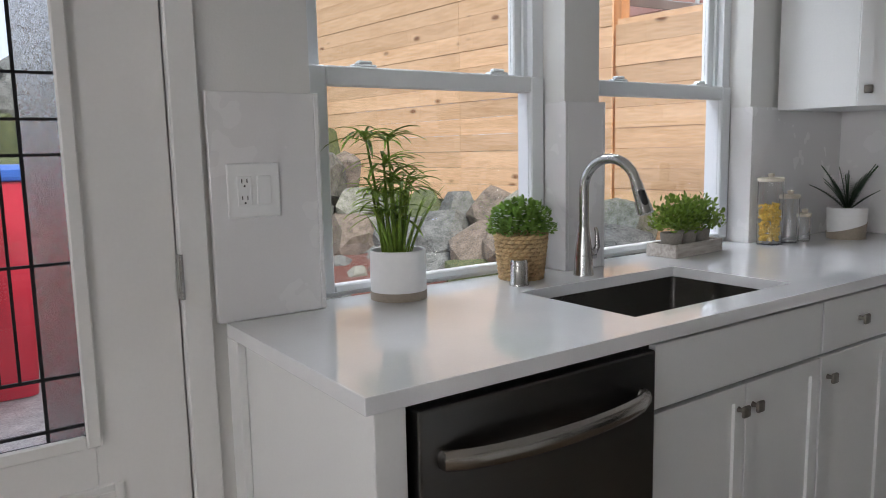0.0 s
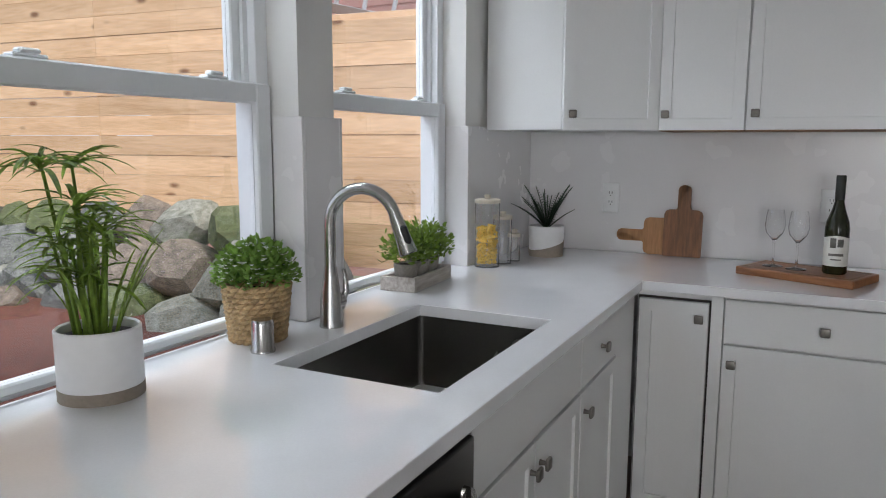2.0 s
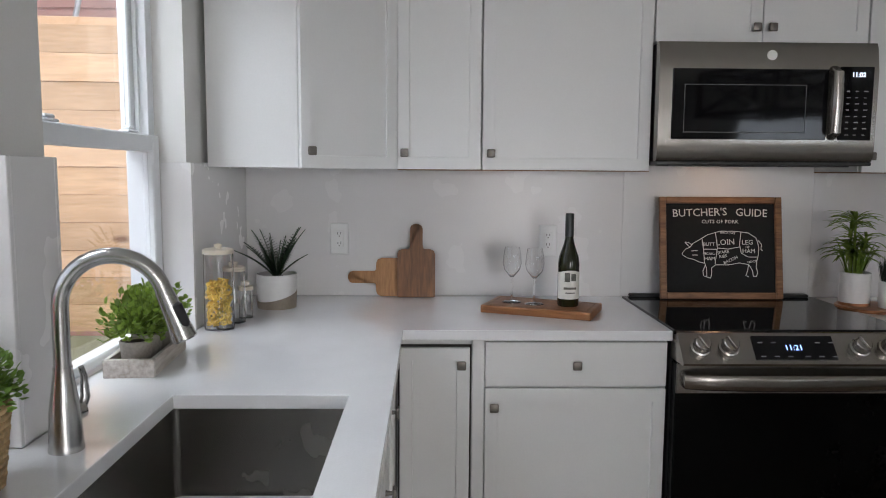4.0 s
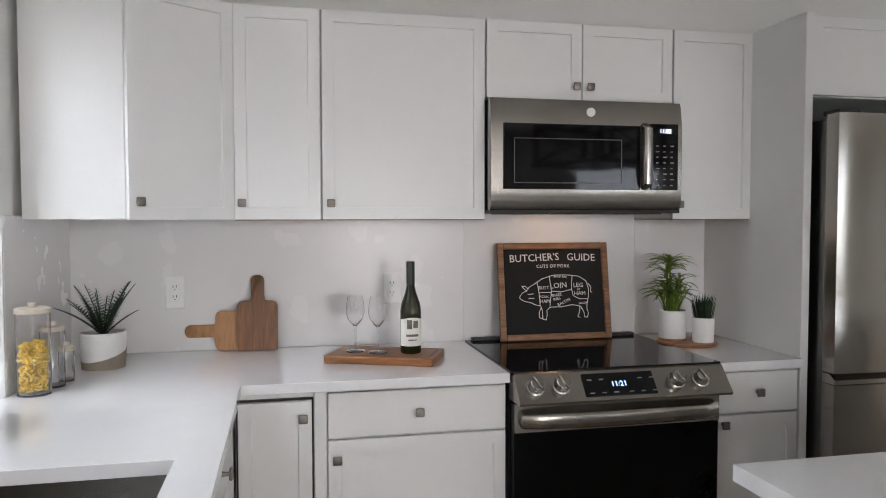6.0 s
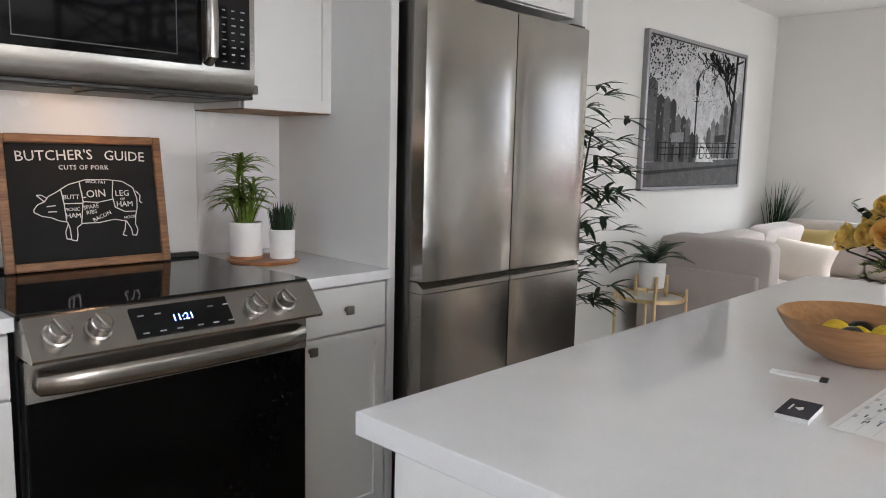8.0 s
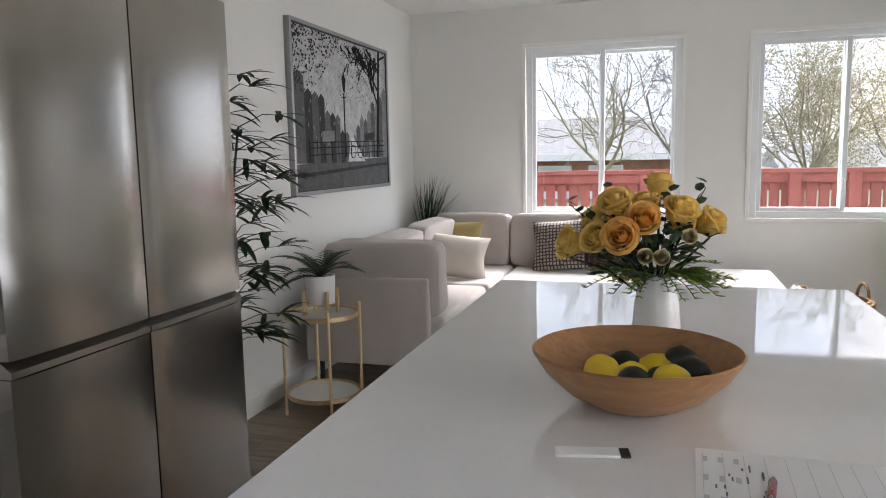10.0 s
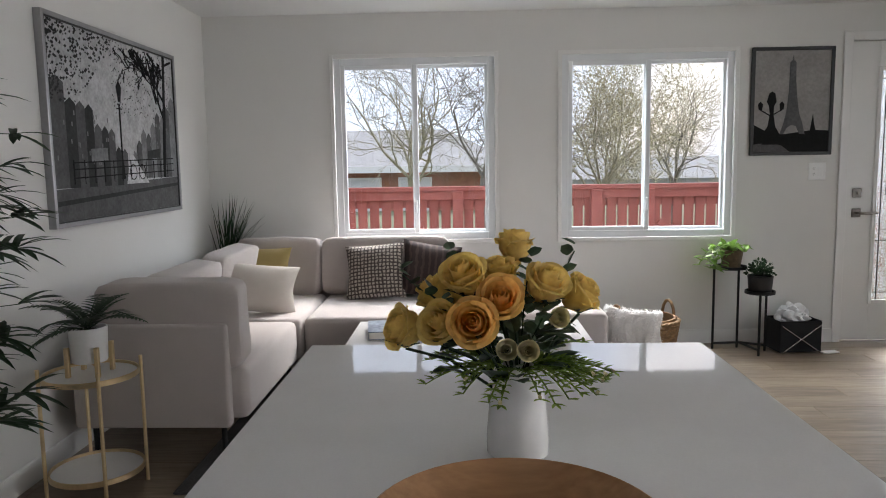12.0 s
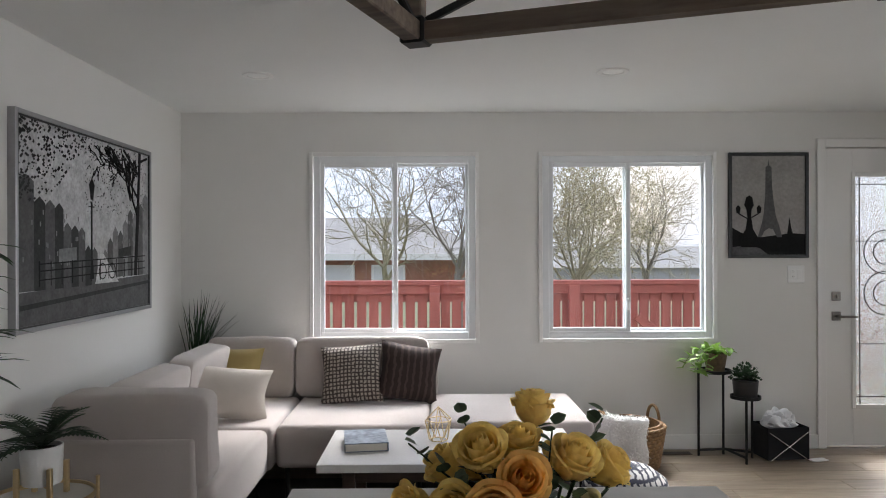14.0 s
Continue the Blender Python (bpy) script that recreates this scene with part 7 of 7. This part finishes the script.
bmesh.ops.create_icosphere(bm, subdivisions=4, radius=1)
for v in bm.verts:
    p = v.co.copy()
    crease = sum(abs(noise.noise(p * f + Vector((f, 2, 5)))) / f for f in (1.7, 3.5, 7.0))
    k = 0.72 + 0.75 * crease
    v.co = Vector((p.x * 0.125 * min(k, 1.05), p.y * 0.085 * min(k, 1.05), 0.055 + p.z * (0.055 if p.z < 0 else 0.11 * k)))
solid("plastic_bag", bm, material("white_plastic_bag", (0.70, 0.70, 0.71), 0.4, vary=0.08, scale=10), "crumpled white plastic bag in the crate", "bag", pose(-4.300, -7.05, 0.18), True)
bm = B()
box(bm, -0.06, 0.06, -0.03, 0.03, 0.0, 0.008, 0.002)
solid("paper_scrap", bm, PAPER, "small white paper scrap on the floor", "paper", pose(-4.525, -6.965, 0.0005, 0, 0, 15))
fv = thing("floor_vent", "brown slotted floor vent by the wall", "vent", pose(-3.587, -7.15, 0.0))
bm = B()
box(bm, -0.13, 0.13, -0.04, 0.04, 0.0005, 0.004, 0.001)
part("vent_frame", bm, material("brown_vent", (0.09, 0.06, 0.04), 0.5, 0.3), fv)
for i in range(12):
    bm = B()
    box(bm, -0.115 + i * 0.0195, -0.105 + i * 0.0195, -0.03, 0.03, 0.004, 0.0065)
    part("slat", bm, BLACK, fv)

# ---- outside ----
bm = B()
for x0, x1, y0, y1 in ((-900, 900, 0.18, 900), (-900, 900, -900, SY - 0.16), (-900, WX - 0.15, SY - 0.16, 0.18), (0.16, 900, SY - 0.16, 0.18)):
    v = [bm.verts.new(p) for p in ((x0, y0, -0.30), (x1, y0, -0.30), (x1, y1, -0.30), (x0, y1, -0.30))]
    bm.faces.new(v)
structure("ground", bm, material("ground_grass", (0.16, 0.17, 0.10), 0.95, vary=0.4, scale=0.8, fine=30, bump=0.5), "rough grass and earth around the house")
MULCH = material("red_bark_mulch", (0.15, 0.055, 0.038), 0.95, vary=0.55, scale=25, fine=120, bump=1.0)
bm = B()
g = {}
for i in range(31):
    for j in range(31):
        x, y = -2.72 + 3.50 * i / 30, 0.185 + 6.6 * j / 30
        z = 0.22 + 0.035 * y + 0.05 * noise.noise(Vector((x * 2, y * 2, 0))) + 0.012 * noise.noise(Vector((x * 14, y * 14, 5)))
        g[i, j] = bm.verts.new((x, y, z))
for i in range(30):
    for j in range(30):
        bm.faces.new((g[i, j], g[i + 1, j], g[i + 1, j + 1], g[i, j + 1]))
structure("pavement", bm, MULCH, "red bark mulch bed below the windows", True)

# boulders
ROCKS = [material("granite_%s" % n_, c_, 0.85, vary=0.45, scale=5, fine=28, bump=1.6, dark=d_) for n_, c_, d_ in (("grey", (0.26, 0.27, 0.25), (0.06, 0.065, 0.06)), ("pale", (0.40, 0.40, 0.35), (0.12, 0.13, 0.09)), ("mossy", (0.17, 0.20, 0.09), (0.045, 0.06, 0.025)), ("brown", (0.30, 0.25, 0.20), (0.09, 0.075, 0.06)))]
rock_meshes = []
for k in range(8):
    bm = B()
    bmesh.ops.create_icosphere(bm, subdivisions=2, radius=1)
    for v in bm.verts:
        n1 = noise.noise(v.co * 1.1 + Vector((k * 9, 0, 0)))
        n2 = noise.noise(v.co * 3.0 + Vector((0, k * 7, 0)))
        v.co *= 1 + 0.34 * n1 + 0.12 * n2
        for ax in (Vector((1, 0.2, 0.1)), Vector((-0.3, 1, 0.2)), Vector((0.2, -0.8, 0.7)), Vector((-0.9, -0.2, 0.5)), Vector((0.1, 0.3, 1))):
            ax = (Matrix.Rotation(k * 0.7, 3, "Z") @ ax).normalized()
            q = v.co.dot(ax)
            if q > 0.62:
                v.co -= ax * (q - 0.62) * 0.95
    rock_meshes.append(to_mesh("boulder", bm, ROCKS[k % 4]))
rnd = random.Random(31)
ROCKLABEL = ("rough grey granite boulder in the rockery", "pale granite boulder in the rockery", "mossy green-grey boulder in the rockery", "brown granite boulder in the rockery")
def boulder(x, y, z, s, k):
    ob = new("boulder", rock_meshes[k % 8])
    ob.matrix_basis = Matrix.LocRotScale((x, y, z), Euler((rnd.uniform(-0.4, 0.4), rnd.uniform(-0.4, 0.4), rnd.uniform(0, 6.28))), (s * rnd.uniform(0.95, 1.3), s * rnd.uniform(0.8, 1.1), s * rnd.uniform(0.7, 0.95)))
    tagged(ob, ROCKLABEL[k % 4], "boulder", "rockery boulders")
k = 0
for row_, (zz, xx, ss) in enumerate(((0.34, 0.10, 0.30), (0.58, 0.34, 0.29), (0.80, 0.56, 0.24))):
    for i in range(11):
        boulder(xx + rnd.uniform(-0.10, 0.08), 1.3 + i * 0.46 + row_ * 0.2, zz + rnd.uniform(-0.05, 0.05), ss * rnd.uniform(0.8, 1.2), k)
        k += rnd.randint(1, 5)
for row_, (zz, yy, ss) in enumerate(((0.50, 4.6, 0.34), (0.78, 5.0, 0.36), (1.10, 5.4, 0.36), (1.42, 5.75, 0.34), (1.75, 6.1, 0.36), (2.10, 6.4, 0.36))):
    for i in range(9):
        boulder(-3.6 + i * 0.52 + (row_ % 2) * 0.25, yy + rnd.uniform(-0.1, 0.1), zz + rnd.uniform(-0.05, 0.05), ss * rnd.uniform(0.8, 1.2), k)
        k += rnd.randint(1, 5)
for i in range(10):
    boulder(-1.2 + i * 0.16, 2.2 + rnd.uniform(0, 2.6), 0.36, rnd.uniform(0.10, 0.22), k)
    k += rnd.randint(1, 5)

# cedar fence, running north from the corner of the house
fe = thing("cedar_fence", "new horizontal cedar board fence above the rockery", "fence", pose(0.78, 1.4, 0, 0, 0, 5) @ pose(0, -1.4, 0))
BH = 0.140
for a, b, z0, n in ((1.95, 3.55, 0.86, 19), (3.55, 5.95, 0.86, 19), (0.40, 1.92, 0.582, 11)):
    for j in range(n):
        bm = B()
        box(bm, -b + 0.001, -a - 0.001, 0.0, 0.022, 0.0012, BH - 0.0012, 0.0012)
        ob = part("board", bm, CEDAR, fe)
        ob.matrix_basis = pose(0.002 * ((j * 7) % 3), 0, z0 + j * BH, 0, 0, -90)
for y, z in ((1.935, 3.6), (3.55, 3.5), (5.96, 3.5)):
    bm = B()
    box(bm, 0.025, 0.115, y - 0.045, y + 0.045, 0.2, z, 0.003)
    part("post", bm, wood("cedar_post", (0.62, 0.30, 0.12), (0.42, 0.18, 0.065), 0.75, "z", 5), fe)
bm = B()
box(bm, 0.02, 0.09, 0.40, 1.92, 2.122, 2.16, 0.002)
part("cap_rail", bm, CEDAR, fe)

# neighbour's pinkish wall and a ladder above the low stretch of fence
nh = thing("neighbour_house", "reddish sided neighbouring house behind the fence", "house", pose(4.6, 1.0, -0.3))
bm = B()
box(bm, 0, 0.2, -3.5, 6.5, 0, 6.0)
nw = part("wall", bm, material("brick_red_siding", (0.48, 0.26, 0.22), 0.85, vary=0.15, scale=3, fine=50), nh)
for j in range(20):
    bm = B()
    box(bm, -0.012, 0, -3.5, 6.5, 0.3 * j, 0.3 * j + 0.27, 0.002)
    part("siding_board", bm, nw.data.materials[0], nw)
ldr = thing("ladder", "aluminium extension ladder lying above the fence", "ladder", pose(1.55, 1.25, 2.32, 14, 0, 0))
ALU = material("aluminium", (0.62, 0.63, 0.65), 0.4, 0.9, vary=0.1)
for z in (-0.17, 0.17):
    bm = B()
    box(bm, -0.03, 0.03, -1.3, 2.2, z - 0.035, z + 0.035, 0.004)
    part("rail", bm, ALU, ldr)
for i in range(14):
    bm = B()
    tube(bm, [(0, -1.15 + i * 0.25, -0.17), (0, -1.15 + i * 0.25, 0.17)], 0.017, 8)
    part("rung", bm, ALU, ldr)
for y in (-0.9, 1.8):
    bm = B()
    box(bm, -0.04, 0.04, y - 0.03, y + 0.03, -2.8, -0.20)
    part("prop", bm, ALU, ldr)

# bins outside the north door
for x, y, col, lab in ((-3.35, 1.9, (0.75, 0.05, 0.10), "red plastic wheeled bin outside the door"), (-3.10, 2.2, (0.62, 0.04, 0.07), "red plastic wheeled bin outside the door")):
    rb = thing("wheeled_bin", lab, "bin", pose(x, y, 0.25))
    bm = B()
    loft(bm, [[(q[0], q[1], z) for q in rounded(-w_, w_, -w_, w_, 0.05)] for z, w_ in ((0, 0.20), (0.95, 0.26))], True, True)
    part("bin_body", bm, material("red_bin_plastic", col, 0.4), rb, "", True)
    bm = B()
    box(bm, -0.28, 0.28, -0.28, 0.28, 0.95, 1.02, 0.02, 2)
    part("lid", bm, material("blue_bin_plastic", (0.04, 0.14, 0.5), 0.4), rb, "blue lid")
bm = B()
box(bm, -6.0, -2.73, 0.2, 4.4, 0.0, 0.245)
structure("pavement", bm, material("pale_gravel", (0.42, 0.41, 0.40), 0.9, vary=0.4, scale=12, fine=90, bump=0.8), "pale gravel path outside the door")

# red fence behind the living room windows
rf2 = thing("red_fence", "red stained wooden board fence in the yard", "fence", pose(0, -10.2, -0.3))
FTOP = 1.40
rnd = random.Random(12)
meshes_ = {}
x = 3.0
i = 0
while x > -8.0:
    gap = 0.032 if x > -1.85 else 0.020
    if -6 < x < 2:
        if "b" not in meshes_:
            bm = B()
            box(bm, -0.052, 0.052, -0.011, 0.011, 0.0, FTOP - 0.10, 0.002)
            meshes_["b"] = to_mesh("board", bm, REDPAINT)
        ob = new("board", meshes_["b"])
        ob.parent = rf2
        ob.location = (x, rnd.uniform(-0.004, 0.004), rnd.uniform(0, 0.01))
    x -= 0.104 + gap
    i += 1
for z in (0.25, FTOP - 0.24):
    bm = B()
    box(bm, -8, 3, -0.055, -0.012, z, z + 0.09, 0.003)
    part("rail", bm, REDPAINT, rf2)
bm = B()
box(bm, -8, 3, -0.06, 0.08, FTOP - 0.05, FTOP, 0.004)
part("top_cap", bm, REDPAINT, rf2)
bm = B()
box(bm, -8, 3, 0.012, 0.05, FTOP - 0.15, FTOP - 0.05, 0.003)
part("top_rail", bm, REDPAINT, rf2)
for x in (1.2, -0.4, -1.90, -3.45, -4.03, -6.2):
    bm = B()
    box(bm, x - 0.06, x + 0.06, 0.012, 0.12, 0, FTOP - 0.05, 0.004)
    part("post", bm, REDPAINT, rf2)
bm = B()
box(bm, -0.05, 0.05, 0.014, 0.05, 0, 1.15, 0.003)
ob = part("gate_brace", bm, REDPAINT, rf2)
ob.matrix_basis = pose(-5.05, 0, 0.25, 0, 50, 0)

# house beyond the fence
PALEBLIND = material("white_blind", (0.7, 0.7, 0.7), 0.5, vary=0.05)
h2 = thing("house", "brick house with grey shingled roof beyond fence", "house", pose(2.2, 0, 0.45))
bm = B()
box(bm, -5.6, 9.0, -36.0, -28.0, -2.6, 0.80)
part("wall", bm, material("orange_brick", (0.36, 0.17, 0.11), 0.9, vary=0.3, scale=6, fine=60), h2)
bm = B()
low_ = [bm.verts.new(p) for p in ((-6.2, -27.4, 0.80), (9.5, -27.4, 0.80), (9.5, -36.6, 0.80), (-6.2, -36.6, 0.80))]
rid_ = [bm.verts.new(p) for p in ((-3.4, -32.0, 2.30), (6.6, -32.0, 2.30))]
for f_ in ((low_[0], low_[1], rid_[1], rid_[0]), (low_[1], low_[2], rid_[1]), (low_[2], low_[3], rid_[0], rid_[1]), (low_[3], low_[0], rid_[0]), (low_[3], low_[2], low_[1], low_[0])):
    bm.faces.new(f_)
part("roof", bm, material("grey_shingle", (0.33, 0.325, 0.325), 0.95, vary=0.3, scale=5, fine=60, bump=0.6, stretch=(1, 4, 4)), h2, "grey asphalt shingle roof")
bm = B()
box(bm, -6.2, 9.5, -27.40, -27.34, 0.62, 0.84)
part("fascia", bm, TRIM, h2, "white fascia board")
for x in (1.6 - 2.2, -1.4 - 2.2 + 1.2, 4.2):
    bm = B()
    ring(bm, x - 0.6, x + 0.6, -0.9, 0.45, 0.08, -28.0, -27.94)
    wn2 = part("window", bm, TRIM, h2)
    pane(wn2, x - 0.52, x + 0.52, -27.98, -27.97, -0.82, 0.37, PALEBLIND)
for x in (0.75, 4.9):
    bm = B()
    box(bm, x - 0.2, x + 0.2, -28.0, -27.95, -0.9, 0.45)
    part("shutter", bm, material("green_shutter", (0.05, 0.20, 0.12), 0.7), h2, "green shutter")
h3 = thing("house", "low grey-roofed house far beyond the trees", "house", pose(0, 0, 0))
bm = B()
box(bm, -16.5, -8.0, -46.0, -40.0, -2.0, 0.6)
part("wall", bm, material("pale_siding", (0.55, 0.56, 0.57), 0.9, vary=0.1), h3)
bm = B()
prism(bm, [(-39.4, 0.45), (-43.0, 1.55), (-46.6, 0.45)], -17.0, -7.4, "x")
part("roof", bm, material("blue_grey_shingle", (0.34, 0.34, 0.345), 0.95, vary=0.2, scale=4), h3)


def bare_tree(x, y, z, height, seed, bark, label, twig=None, depth=4, spread=0.9, lean=0.0, buds=None, stems=3):
    """A leafless tree: curving limbs that fork down to fine twigs."""
    rnd = random.Random(seed)
    t = thing("bare_tree", label, "tree", pose(x, y, z))
    trunk, limbs, twigs, bud = B(), B(), B(), B()

    def shake(s):
        return Vector((rnd.uniform(-s, s), rnd.uniform(-s, s), rnd.uniform(-s, s)))

    def grow(p, d, ln, r, lev):
        pts, n = [p], 5
        for k in range(n):
            d = (d + shake(0.20 + 0.05 * lev) + Vector((0, 0, 0.07 if lev < 3 else -0.02))).normalized()
            pts.append(pts[-1] + d * ln / n)
        radii = [max(0.0036, r * (1 - 0.10 * k)) for k in range(n + 1)]
        tube(trunk if lev < 1 else limbs if lev < 3 else twigs, pts, radii, 8 if lev < 1 else 5 if lev < 3 else 3, False)
        if lev >= depth:
            if buds:
                for q in pts[1:]:
                    blade(bud, q, shake(1), 0.045, 0.030, 0, 2)
            return
        for k in range(1, n + 1):
            if lev == 0 and k < 4:
                continue
            for _ in range(1 if k < n and lev else stems if lev == 0 else 2):
                out = shake(1)
                out = (out - d * out.dot(d)).normalized()
                grow(pts[k], (d + out * spread * rnd.uniform(0.6, 1.2)).normalized(), ln * (rnd.uniform(0.50, 0.78) if lev else rnd.uniform(0.9, 1.3)), radii[k] * rnd.uniform(0.48, 0.66), lev + 1)
    grow(Vector((0, 0, 0)), Vector((lean, 0, 1)).normalized(), height * 0.30, height * 0.020, 0)
    part("trunk", trunk, bark, t, "", True)
    part("limbs", limbs, bark, t)
    tagged(part("twigs", twigs, twig or bark, t), kind="stuff")
    if buds:
        tagged(part("buds", bud, buds, t, "pale yellow-green buds"), kind="stuff")
    return t


BARK = material("grey_bark", (0.24, 0.22, 0.19), 0.95, vary=0.4, scale=8, fine=60, bump=0.6)
TWIG = material("pale_budding_twig", (0.50, 0.45, 0.32), 0.9, vary=0.3, scale=5)
BUD = material("pale_bud", (0.50, 0.47, 0.27), 0.9, vary=0.3, scale=5)
GREENBARK = material("mossy_bark", (0.33, 0.30, 0.20), 0.95, vary=0.4, scale=8, fine=60, bump=0.6)
bare_tree(-1.0, -18.5, -0.6, 5.6, 5, GREENBARK, "leafless garden tree with mossy spreading limbs", GREENBARK, 4, 0.95, 0.15)
bare_tree(-2.3, -16.8, -0.6, 5.6, 8, BARK, "leafless dark-barked tree beyond the fence", BARK, 4, 0.80, -0.05)
bare_tree(-4.6, -16.2, -0.6, 4.8, 21, GREENBARK, "budding tree with dense pale twigs", TWIG, 4, 1.0, 0.05, BUD, 5)
bare_tree(-6.9, -19.5, -0.6, 5.0, 17, BARK, "leafless tree with thin twigs", TWIG, 4, 0.75, 0.0)
# ---- floor planks and ground ----
bm = B()
box(bm, WX - 0.15, 0.16, SY - 0.16, 0.18, -0.14, -0.004)
floor = structure("floor", bm, material("subfloor", (0.10, 0.08, 0.06), 0.9), "grey-brown wood plank floor")
plank_mesh = {}
PW, PL = 0.182, 1.22
row = 0
y = SY - 0.01
while y < 0.01:
    x = WX - 0.02 - (row * 0.47) % PL
    while x < 0.02:
        x0, x1 = max(x, WX - 0.02), min(x + PL, 0.02)
        y1 = min(y + PW, 0.012)
        key = (round(x1 - x0, 3), round(y1 - y, 3))
        if x1 - x0 > 0.02:
            if key not in plank_mesh:
                bm = B()
                box(bm, 0.0008, key[0] - 0.0008, 0.0008, key[1] - 0.0008, -0.004, 0.0, 0.0012)
                plank_mesh[key] = to_mesh("plank", bm, OAKFLOOR)
            ob = new("plank", plank_mesh[key])
            ob.location = (x0, y, 0)
            ob.parent = floor
        x += PL
    y += PW
    row += 1
